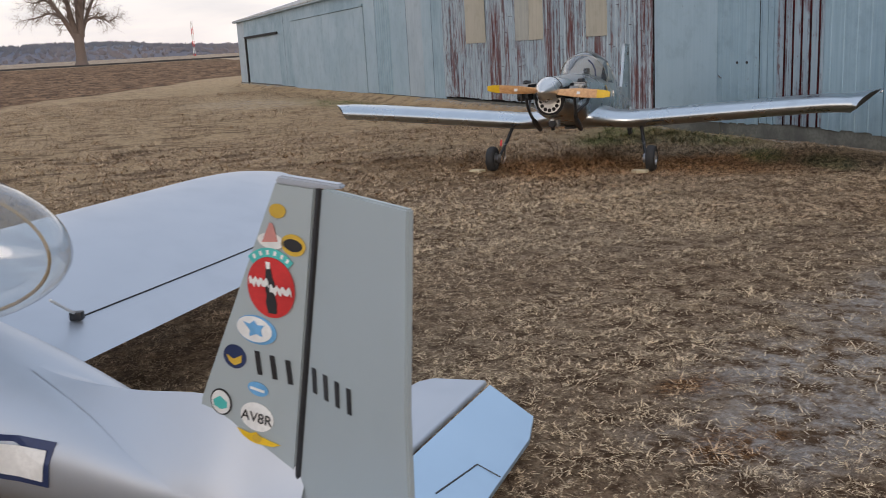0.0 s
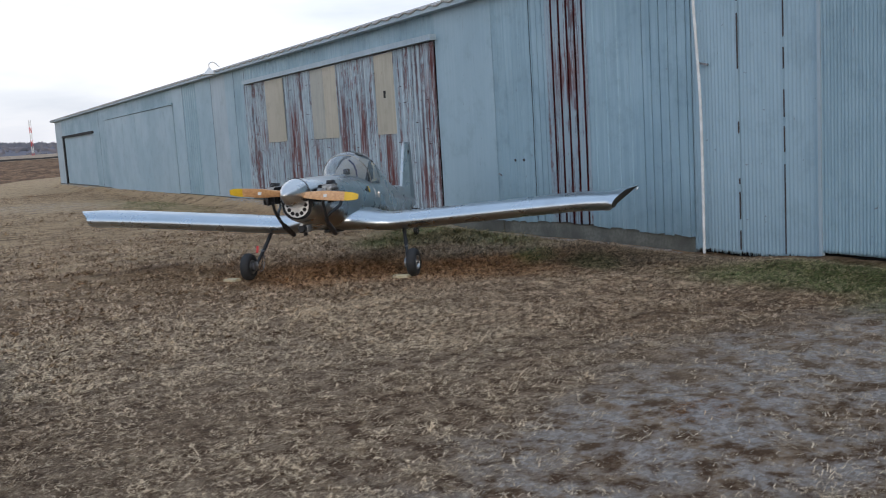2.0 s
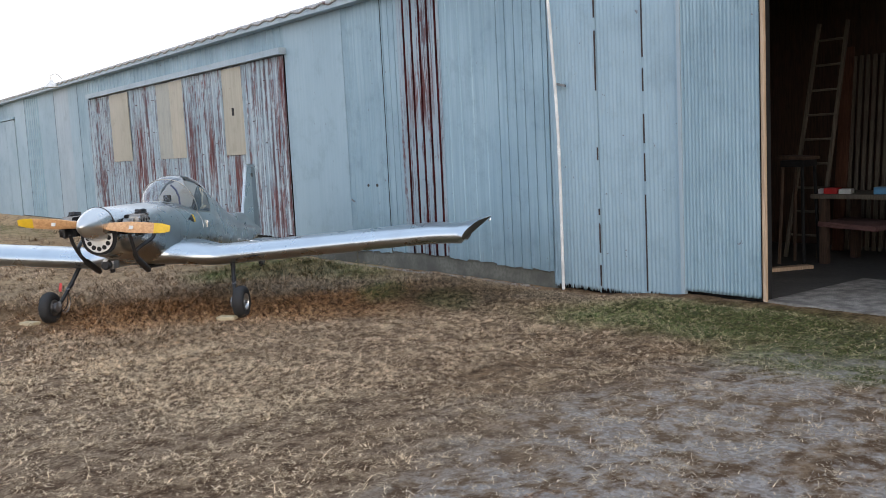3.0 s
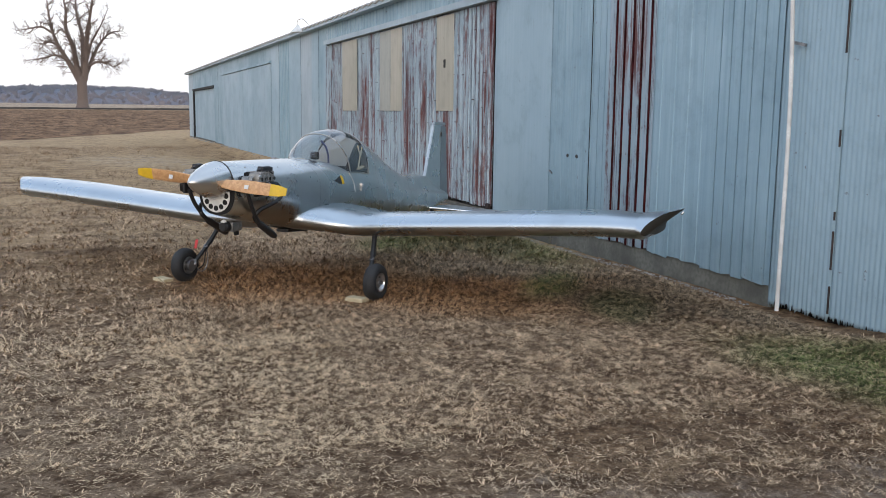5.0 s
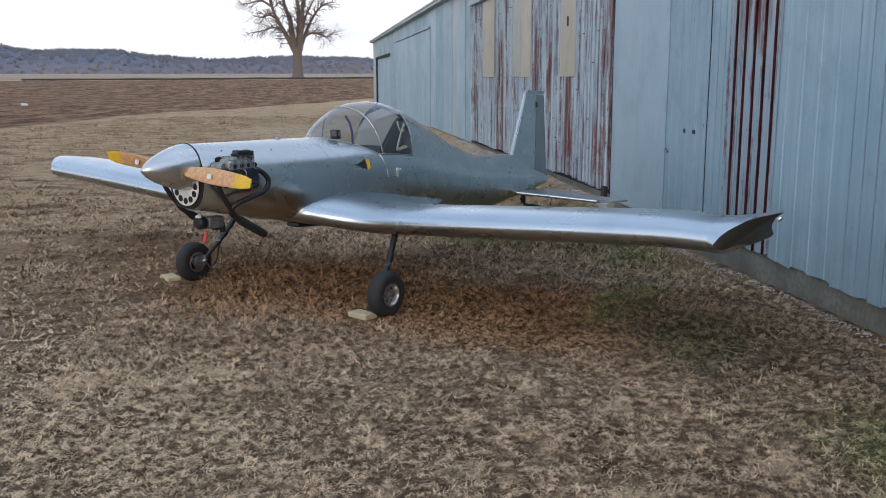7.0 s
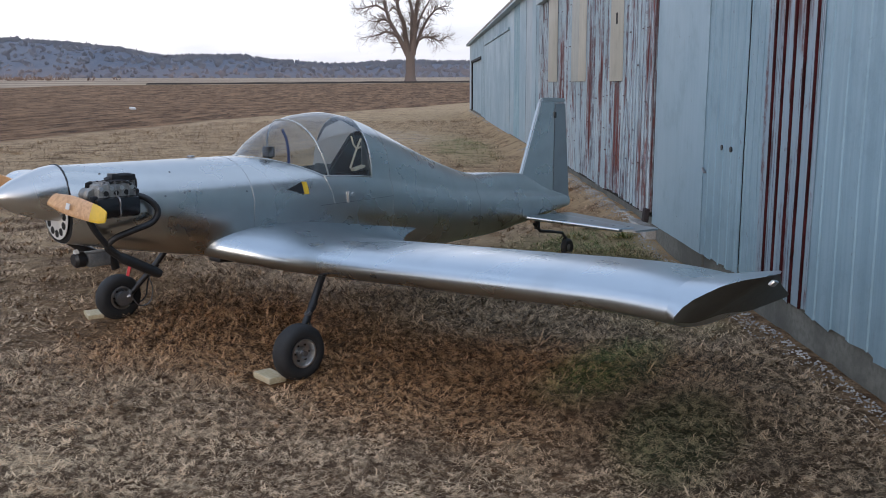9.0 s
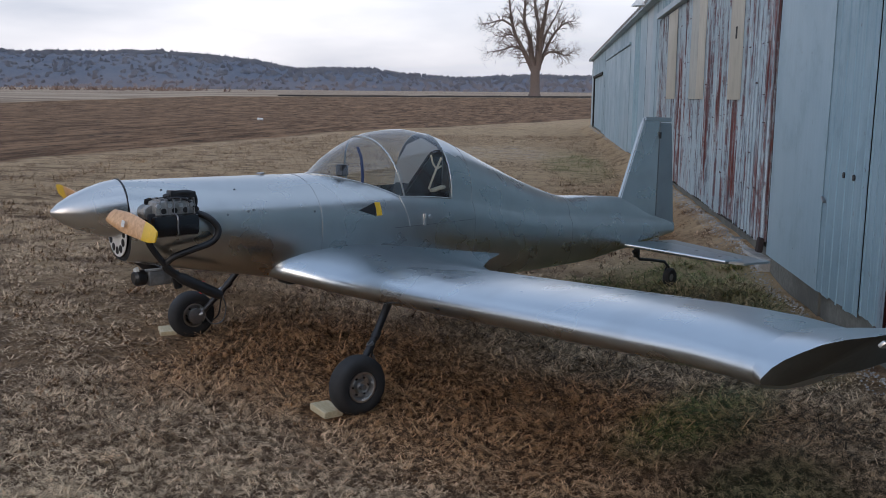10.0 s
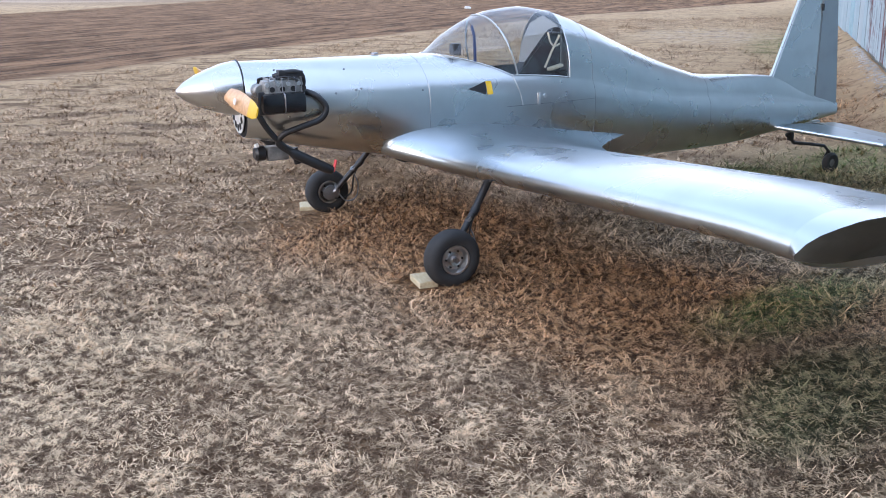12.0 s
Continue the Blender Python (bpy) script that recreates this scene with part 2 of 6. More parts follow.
def blade_material():
    n = Nodes("dry_blades")
    red, green, gravel, plough, pale_straw, shaded_grass, wob, wob2, g = ground_zones(n)
    rnd = n.t.nodes.new("ShaderNodeNewGeometry").outputs["Random Per Island"]
    clump = n.noise(g, 3.0, 5, 0.65)
    tone = n.noise(g, 22.0, 5, 0.7)
    bi = n.range(n.math("ADD", n.math("MULTIPLY", rnd, 0.4), n.math("MULTIPLY", n.range(tone, 0.40, 0.62), 0.6)), 0.15, 0.85)
    c = n.mix(bi, (0.11, 0.062, 0.034), (0.90, 0.635, 0.40))
    tufts = n.noise(n.pos(scale=(0.6, 1.7, 1), rot=(0, 0, 0.12)), 1.5, 5, 0.6)
    c = n.mix(n.range(tufts, 0.55, 0.63, 0, 0.25), c, (0.16, 0.095, 0.055))
    place = n.t.nodes.new("ShaderNodeSeparateXYZ")
    n.t.links.new(g, place.inputs[0])
    c = n.mix(n.math("MULTIPLY", n.range(tufts, 0.53, 0.58, 0, 0.6), n.range(place.outputs["Y"], 9.5, 13.0)), c, (0.115, 0.062, 0.036))
    small = n.noise(g, 9.0, 4, 0.65)
    c = n.mix(n.range(small, 0.49, 0.60, 0, 0.5), c, (0.12, 0.066, 0.038))
    c = n.mix(n.range(clump, 0.5, 0.66, 0, 0.4), c, (0.16, 0.098, 0.055))
    c = n.mix(n.range(clump, 0.32, 0.46, 0.5, 0), c, (0.83, 0.60, 0.375))
    c = n.mix(n.math("MULTIPLY", pale_straw, n.range(bi, 0.2, 0.9, 0.0, 0.65)), c, (0.87, 0.65, 0.41))
    c = n.mix(n.range(wob, 0.6, 0.74, 0, 0.25), c, (0.2, 0.125, 0.075))
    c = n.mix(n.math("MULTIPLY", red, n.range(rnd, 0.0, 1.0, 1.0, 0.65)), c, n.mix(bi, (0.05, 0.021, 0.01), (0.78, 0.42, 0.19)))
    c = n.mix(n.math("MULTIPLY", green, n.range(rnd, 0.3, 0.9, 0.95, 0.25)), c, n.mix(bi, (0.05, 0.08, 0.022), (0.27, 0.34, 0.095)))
    c = n.mix(n.math("MULTIPLY", shaded_grass, n.range(rnd, 0.2, 0.95, 0.75, 0.25)), c, n.mix(bi, (0.028, 0.025, 0.018), (0.34, 0.26, 0.17)))
    c = n.mix(n.math("MULTIPLY", gravel, 0.3), c, (0.62, 0.54, 0.45))
    return n.set(Base_Color=c, Roughness=0.8, Specular_IOR_Level=0.2)


def sheet_material(name, base, light, rust=0.0, streak=0.5, stains=()):
    """Painted or galvanised steel sheet with runs of dirt and rust down its height."""
    n = Nodes(name)
    g = n.pos()
    run = n.noise(n.pos(scale=(9, 9, 0.35)), 2.0, 6, 0.6)
    big = n.noise(g, 0.8, 4)
    fine = n.noise(g, 30, 4)
    rnd = n.t.nodes.new("ShaderNodeObjectInfo").outputs["Random"]
    c = n.mix(n.range(run, 0.3, 0.7), base, light)
    c = n.mix(n.range(big, 0.35, 0.7, 0, streak), c, tuple(x * 0.8 for x in base))
    c = n.mix(n.math("MULTIPLY", rnd, 0.35), c, tuple(x * 0.85 for x in light))
    spot = n.noise(g, 3.2, 6, 0.72)
    c = n.mix(n.range(spot, 0.5, 0.68, 0, 0.3), c, tuple(x * 0.66 for x in base))
    drip = n.noise(n.pos(scale=(7, 7, 0.8)), 3.0, 5, 0.65)
    c = n.mix(n.range(drip, 0.62, 0.72, 0, 0.2), c, (0.16, 0.13, 0.12))
    c = n.mix(n.range(n.noise(g, 14, 3, 0.6), 0.70, 0.76, 0, 0.6), c, (0.10, 0.05, 0.04))
    if rust:
        band = n.noise(n.pos(scale=(4.6, 4.6, 0.17)), 2.8, 7, 0.74)
        spots = n.noise(n.pos(scale=(4, 4, 2.6)), 2.4, 6, 0.72)
        wide = n.noise(n.pos(scale=(1, 1, 0.12)), 1.1, 4, 0.6)
        k = n.math("ADD", n.math("MULTIPLY", band, 0.5), n.math("ADD", n.math("MULTIPLY", spots, 0.22), n.math("MULTIPLY", wide, 0.28)))
        k = n.range(k, 0.60 - 0.11 * rust, 0.64 - 0.095 * rust)
        c = n.mix(n.math("MULTIPLY", k, 0.9), c, n.mix(n.range(spots, 0.35, 0.65), (0.035, 0.02, 0.032), (0.115, 0.028, 0.028)))
        hair = n.noise(n.pos(scale=(15, 15, 0.22)), 2.6, 5, 0.7)
        broken = n.noise(n.pos(scale=(2.5, 2.5, 1.6)), 1.6, 4, 0.6)
        c = n.mix(n.math("MULTIPLY", n.range(hair, 0.54, 0.585, 0, 0.8), n.range(broken, 0.38, 0.52)), c, (0.055, 0.035, 0.05))
    if stains:
        sep = n.t.nodes.new("ShaderNodeSeparateXYZ")
        n.t.links.new(g, sep.inputs[0])
        runs = n.noise(n.pos(scale=(10, 10, 0.5)), 2.2, 6, 0.7)
        total = None
        for s0, half, z0, z1 in stains:
            d = n.math("ABSOLUTE", n.math("ADD", n.math("SUBTRACT", sep.outputs["Y"], s0), n.math("MULTIPLY", n.math("SUBTRACT", run, 0.5), 0.5)))
            m = n.math("MULTIPLY", n.range(d, half * 0.3, half * 1.25, 1.0, 0.0), n.math("MULTIPLY", n.range(sep.outputs["Z"], z0, z0 + 0.4), n.range(sep.outputs["Z"], z1 - 0.5, z1, 1.0, 0.0)))
            total = m if total is None else n.math("MAXIMUM", total, m)
        c = n.mix(n.math("MULTIPLY", total, n.range(runs, 0.44, 0.56)), c, n.mix(n.range(runs, 0.42, 0.62), (0.23, 0.055, 0.036), (0.075, 0.016, 0.019)))
    n.bump(n.math("ADD", fine, n.math("MULTIPLY", big, 3.0)), 0.15, 0.01)
    return n.set(Base_Color=c, Roughness=n.range(big, 0.3, 0.7, 0.42, 0.62), Metallic=0.15)


def wood_material(name, a, b, scale=(1, 1, 1), rough=0.55):
    n = Nodes(name)
    grain = n.noise(n.pos(scale=scale, coord="object"), 6.0, 5, 0.6, 1.2)
    fine = n.noise(n.pos(scale=scale, coord="object"), 40, 3)
    n.bump(fine, 0.2, 0.002)
    return n.set(Base_Color=n.mix(n.range(grain, 0.35, 0.65), a, b), Roughness=rough)


def glass_material():
    n = Nodes("canopy_glass")
    d = n.noise(n.pos(coord="object"), 5, 4)
    mix = n.t.nodes.new("ShaderNodeMixShader")
    tr = n.t.nodes.new("ShaderNodeBsdfTransparent")
    tr.inputs[0].default_value = (0.86, 0.89, 0.9, 1)
    gl = n.t.nodes.new("ShaderNodeBsdfGlossy")
    gl.inputs["Roughness"].default_value = 0.06
    lw = n.t.nodes.new("ShaderNodeLayerWeight")
    lw.inputs["Blend"].default_value = 0.5
    gloss = n.math("MULTIPLY", n.math("POWER", lw.outputs["Facing"], 3.5), 0.85)
    n.t.links.new(n.math("ADD", gloss, n.range(d, 0.4, 0.8, 0.09, 0.16)), mix.inputs[0])
    n.t.links.new(tr.outputs[0], mix.inputs[1])
    n.t.links.new(gl.outputs[0], mix.inputs[2])
    n.t.links.new(mix.outputs[0], n.t.nodes["Material Output"].inputs["Surface"])
    return n.mat


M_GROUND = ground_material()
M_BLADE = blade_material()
M_ALU = brushed_metal("bare_aluminium", (0.565, 0.575, 0.565), 0.28, 0.2)
M_ALU_WING = brushed_metal("wing_aluminium", (0.535, 0.585, 0.625), 0.29, 0.16)
M_ALU_FIN = brushed_metal("dull_aluminium", (0.5, 0.51, 0.51), 0.42, 0.2)
M_GREYFIN = brushed_metal("grey_silver_paint", (0.39, 0.45, 0.465), 0.5, 0.1, 0.25)
M_SPINNER = brushed_metal("spinner_aluminium", (0.66, 0.65, 0.635), 0.28, 0.1)
M_SILVER = brushed_metal("silver_paint", (0.45, 0.49, 0.545), 0.40, 0.08, 0.6)
M_STEEL = plain("grey_steel", (0.3, 0.3, 0.31), 0.4, 0.9)
# dark reflection of the ground on the down-facing tip is painted in
M_TIP = plain("ground_reflecting_tip", (0.10, 0.094, 0.08), 0.6, 0.5, 0.25, 4.0)
M_RUDDER = brushed_metal("dark_rudder_metal", (0.38, 0.395, 0.40), 0.5, 0.2)
M_RIM = plain("rim_alloy", (0.55, 0.55, 0.55), 0.32, 0.95)
M_BLACK = plain("black_paint", (0.018, 0.018, 0.02), 0.42)
M_RUBBER = plain("tyre_rubber", (0.022, 0.022, 0.023), 0.75, bump=0.3)
# near-black: shade inside gaps, holes and the cockpit is put into it
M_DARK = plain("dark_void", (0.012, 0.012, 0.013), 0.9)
M_WHITE = plain("white_paint", (0.72, 0.72, 0.7), 0.5)
M_YELLOW = plain("yellow_paint", (0.75, 0.47, 0.03), 0.4)
M_RED = plain("red_paint", (0.55, 0.03, 0.03), 0.45)
M_NAVY = plain("navy_paint", (0.02, 0.035, 0.10), 0.4)
M_TEAL = plain("teal_vinyl", (0.05, 0.45, 0.42), 0.4)
M_SKYBLUE = plain("blue_vinyl", (0.12, 0.35, 0.6), 0.4)
M_GOLD = plain("gold_vinyl", (0.6, 0.38, 0.05), 0.4)
M_PROP = wood_material("propeller_wood", (0.52, 0.27, 0.12), (0.68, 0.4, 0.2), (1, 6, 6), 0.3)
M_CHOCK = wood_material("pale_lumber", (0.5, 0.4, 0.24), (0.63, 0.53, 0.35), (8, 1, 8), 0.8)
M_LUMBER = wood_material("jamb_lumber", (0.42, 0.29, 0.19), (0.58, 0.43, 0.30), (8, 8, 0.6), 0.8)
# plank colour is darkened to carry the dimness inside the bay
M_PLANK = wood_material("dimmed_plank", (0.055, 0.035, 0.025), (0.10, 0.06, 0.04), (8, 8, 0.6), 0.85)
M_CAST = plain("cast_alloy", (0.33, 0.33, 0.33), 0.5, 0.8, 0.3, 25, 0.4, 0.004)
M_HEAD = plain("pale_cast_alloy", (0.34, 0.335, 0.32), 0.42, 0.7, 0.35, 22, 0.5, 0.006)
M_GLOSS = plain("gloss_black_enamel", (0.012, 0.012, 0.014), 0.22)
M_SHEET = sheet_material("pale_blue_sheet", (0.23, 0.36, 0.435), (0.325, 0.465, 0.54))
M_SHEET_FLAT = sheet_material("smooth_blue_sheet", (0.305, 0.435, 0.51), (0.34, 0.472, 0.548), 0, 0.3)
M_SHEET_PALE = sheet_material("pale_white_sheet", (0.34, 0.43, 0.49), (0.40, 0.49, 0.54), 0, 0.3)
STAINS = ((19.05, 0.32, -0.3, 2.5), (16.55, 0.16, -0.3, 2.6), (14.72, 0.24, -0.3, 1.75), (13.55, 0.12, -0.3, 1.3), (13.36, 0.06, -0.3, 3.3),
          (13.14, 0.07, -0.3, 3.3), (20.85, 0.22, 1.2, 2.3), (17.9, 0.12, 0.1, 1.7), (15.7, 0.12, 0.9, 2.4), (21.4, 0.1, 0.4, 1.9), (18.4, 0.08, -0.2, 2.0))
M_SHEET_RUST = sheet_material("rusted_blue_sheet", (0.30, 0.405, 0.475), (0.41, 0.50, 0.56), 0.84, 0.5, STAINS)
M_RUST_RIB = plain("rusted_rib", (0.048, 0.011, 0.012), 1.0, 0, 0.6, 5.0)
M_RUST_RIB.node_tree.nodes["Principled BSDF"].inputs["Specular IOR Level"].default_value = 0.08
M_SHEET_TINT = sheet_material("rust_tinted_sheet", (0.26, 0.36, 0.43), (0.35, 0.44, 0.50), 0.6, 0.5, ((9.85, 0.28, 1.6, 2.8),))
M_TAN = sheet_material("tan_patch_sheet", (0.40, 0.375, 0.30), (0.46, 0.43, 0.35), 0, 0.3)
M_TAN_GREY = sheet_material("greyed_patch_sheet", (0.33, 0.345, 0.315), (0.41, 0.41, 0.36), 0, 0.3)
M_ROOF = sheet_material("roof_sheet", (0.42, 0.42, 0.42), (0.56, 0.55, 0.53), 0.35)
M_GLASS = glass_material()
M_SEAT = plain("dark_seat_cloth", (0.03, 0.03, 0.032), 0.9)
M_WEB = plain("pale_webbing", (0.55, 0.5, 0.38), 0.8)
M_BARK = plain("pale_bark", (0.165, 0.125, 0.105), 0.9)


# ---- mesh helpers ----
def mesh_from(name, verts, faces, mats, parent=None, smooth=False, slots=None, sharp=None):
    me = bpy.data.meshes.new(name)
    me.from_pydata([tuple(v) for v in verts], [], faces)
    for m in (mats if isinstance(mats, (list, tuple)) else [mats]):
        me.materials.append(m)
    if smooth:
        me.polygons.foreach_set("use_smooth", [True] * len(me.polygons))
        if sharp:
            me.set_sharp_from_angle(angle=radians(sharp))
    if slots is not None:
        me.polygons.foreach_set("material_index", slots)
    me.update()
    ob = new(name, me)
    if parent is not None:
        ob.parent = parent
    return ob


def part(name, bm, mat, parent, label="", smooth=True, sharp=38):
    bmesh.ops.recalc_face_normals(bm, faces=bm.faces)
    me = bpy.data.meshes.new(name)
    bm.to_mesh(me)
    bm.free()
    me.materials.append(mat)
    if smooth:
        me.polygons.foreach_set("use_smooth", [True] * len(me.polygons))
        me.set_sharp_from_angle(angle=radians(sharp))
    ob = new(name, me)
    if parent is not None:
        ob.parent = parent
    if label:
        tagged(ob, label)
    return ob


def frame_to(d):
    return Vector(d).to_track_quat("Z", "Y").to_matrix().to_4x4()


def add_tube(bm, path, radii, n=10, cap=True):
    path = [Vector(p) for p in path]
    if not isinstance(radii, (list, tuple)):
        radii = [radii] * len(path)
    rings, up = [], None
    for i, p in enumerate(path):
        d = (path[min(i + 1, len(path) - 1)] - path[max(i - 1, 0)]).normalized()
        if up is None:
            up = d.orthogonal().normalized()
        up = (up - d * up.dot(d)).normalized()
        side = d.cross(up)
        rings.append([bm.verts.new(p + radii[i] * (math.cos(2 * math.pi * k / n) * up + math.sin(2 * math.pi * k / n) * side)) for k in range(n)])
    for a, b in zip(rings, rings[1:]):
        for k in range(n):
            bm.faces.new((a[k], a[(k + 1) % n], b[(k + 1) % n], b[k]))
    if cap:
        bm.faces.new(rings[0][::-1])
        bm.faces.new(rings[-1])


def tube(path, radii, n=10):
    bm = bmesh.new()
    add_tube(bm, path, radii, n)
    return bm


def curve_pts(pts, m=6):
    """Catmull-Rom points through pts."""
    p = [Vector(q) for q in pts]
    p = [2 * p[0] - p[1]] + p + [2 * p[-1] - p[-2]]
    out = []
    for i in range(1, len(p) - 2):
        for k in range(m):
            t = k / m
            a, b, c, d = p[i - 1], p[i], p[i + 1], p[i + 2]
            out.append(0.5 * (2 * b + (c - a) * t + (2 * a - 5 * b + 4 * c - d) * t * t + (3 * b - a - 3 * c + d) * t ** 3))
    return out + [p[-2]]


def add_box(bm, size, m=None, bevel=0.0):
    r = bmesh.ops.create_cube(bm, size=1.0)
    bmesh.ops.scale(bm, vec=size, verts=r["verts"])
    if bevel:
        edges = list({e for v in r["verts"] for e in v.link_edges})
        rb = bmesh.ops.bevel(bm, geom=edges, offset=bevel, segments=2, affect="EDGES", profile=0.6)
        verts = list({v for f in rb["faces"] for v in f.verts} | {v for v in r["verts"] if v.is_valid})
        vs = set(verts)
        for v in verts:
            for e in v.link_edges:
                vs.update(e.verts)
        verts = list(vs)
    else:
        verts = r["verts"]
    if m is not None:
        bmesh.ops.transform(bm, matrix=m, verts=verts)


def box(size, m=None, bevel=0.0):
    bm = bmesh.new()
    add_box(bm, size, m, bevel)
    return bm


def revolve(profile, n=32, m=None, closed=False):
    """profile: (radius, height) pairs turned round z."""
    bm = bmesh.new()
    rings = []
    for r, h in profile:
        if r < 1e-6:
            rings.append([bm.verts.new((0, 0, h))])
        else:
            rings.append([bm.verts.new((r * math.cos(2 * math.pi * k / n), r * math.sin(2 * math.pi * k / n), h)) for k in range(n)])
    pairs = list(zip(rings, rings[1:]))
    if closed:
        pairs.append((rings[-1], rings[0]))
    for a, b in pairs:
        for k in range(n):
            q = (a[k % len(a)], a[(k + 1) % len(a)], b[(k + 1) % len(b)], b[k % len(b)])
            q = tuple(dict.fromkeys(q))
            if len(q) > 2:
                bm.faces.new(q)
    if m is not None:
        bmesh.ops.transform(bm, matrix=m, verts=bm.verts)
    return bm


def prism(outline, depth, m=None, bevel=0.0):
    """A flat outline in x, y pushed to depth along z."""
    bm = bmesh.new()
    f = bm.faces.new([bm.verts.new((x, y, 0)) for x, y in outline])
    r = bmesh.ops.extrude_face_region(bm, geom=[f])
    bmesh.ops.translate(bm, vec=(0, 0, depth), verts=[v for v in r["geom"] if isinstance(v, bmesh.types.BMVert)])
    if bevel:
        bmesh.ops.bevel(bm, geom=list(bm.edges), offset=bevel, segments=2, affect="EDGES")
    if m is not None:
        bmesh.ops.transform(bm, matrix=m, verts=bm.verts)
    return bm


def loft(rings, closed=True, caps=True):
    bm = bmesh.new()
    rr = [[bm.verts.new(p) for p in ring] for ring in rings]
    for a, b in zip(rr, rr[1:]):
        k = len(a)
        for i in range(k if closed else k - 1):
            bm.faces.new((a[i], a[(i + 1) % k], b[(i + 1) % k], b[i]))
    if caps and closed:
        bm.faces.new(rr[0][::-1])
        bm.faces.new(rr[-1])
    return bm


def smooth_interp(table):
    xs, ys = [p[0] for p in table], [p[1] for p in table]

    def at(x):
        if x <= xs[0]:
            return ys[0]
        if x >= xs[-1]:
            return ys[-1]
        i = max(k for k in range(len(xs) - 1) if xs[k] <= x)
        h = xs[i + 1] - xs[i]
        sl = [(ys[k + 1] - ys[k]) / (xs[k + 1] - xs[k]) for k in range(len(xs) - 1)]

        def tan(k):
            if k == 0:
                return sl[0]
            if k == len(xs) - 1:
                return sl[-1]
            return 0 if sl[k - 1] * sl[k] <= 0 else 2 * sl[k - 1] * sl[k] / (sl[k - 1] + sl[k])
        t = (x - xs[i]) / h
        return ((2 * t ** 3 - 3 * t * t + 1) * ys[i] + (t ** 3 - 2 * t * t + t) * h * tan(i)
                + (-2 * t ** 3 + 3 * t * t) * ys[i + 1] + (t ** 3 - t * t) * h * tan(i + 1))
    return at


def root(name, m, label, category, group=""):
    ob = new(name)
    ob.empty_display_size = 0.2
    ob.matrix_world = m
    return tagged(ob, label, category, group)


# ---- ground ----
def gz(x, y):
    """Height of the ground."""
    z = 0.06 * min(1, max(0, (x - 7.4) / 1.2)) if y < 60 else 0.0
    z += 0.09 * min(1, max(0, (x - 8.0) / 0.6)) * min(1, max(0, (7.0 - y) / 0.9)) * (1 if x < 8.75 else 0)
    if 12.4 < y < 53:
        z += 0.15 * min(1, max(0, (x - wall_x(y) + 0.5) / 0.42)) * min(1, (y - 12.4) / 1.6)
    d = max(0.0, math.hypot(x, y) - 90)
    z += 0.016 * min(d, 120) + 0.0065 * min(1000, max(0.0, d - 120))
    return z


def wall_x(y):
    return 8.64 - 0.0185 * (y - 11)


def ground_z(x, y):
    """Height of the uneven turf."""
    z = gz(x, y)
    if -6 < x < 9 and -2 < y < 25:
        z += 0.035 * (noise.noise((x * 0.7, y * 0.7, 0)) * 0.6 + noise.noise((x * 2.3, y * 2.3, 5)) * 0.45 + noise.noise((x * 6, y * 6, 9)) * 0.3)
    return z - 0.03 * min(1.0, max(0.0, (x - 8.4) / 0.1))


def build_ground():
    def axis(lo, hi, near0, near1, step, grow):
        c = list(np.arange(near0, near1 + 1e-6, step))
        s, v = step, near1
        while v < hi:
            s *= grow
            v = min(hi, v + s)
            c.append(v)
        s, v, pre = step, near0, []
        while v > lo:
            s *= grow
            v = max(lo, v - s)
            pre.append(v)
        return pre[::-1] + c
    xs, ys = axis(-2500, 2500, -4, 9.4, 0.1, 1.3), axis(-800, 3500, -1, 24, 0.1, 1.06)
    verts, nx = [], len(xs)
    for y in ys:
        for x in xs:
            x = x - 0.0185 * (min(max(y, -5.0), 53.0) - 11) * min(1.0, max(0.0, (x + 4) / 12))
            verts.append((x, y, ground_z(x, y)))
    faces = [(j * nx + i, j * nx + i + 1, (j + 1) * nx + i + 1, (j + 1) * nx + i) for j in range(len(ys) - 1) for i in range(nx - 1)]
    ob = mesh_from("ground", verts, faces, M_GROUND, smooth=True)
    tagged(ob, "dry winter grass, gravel patches and ploughed brown field", "ground", kind="structure")


build_ground()


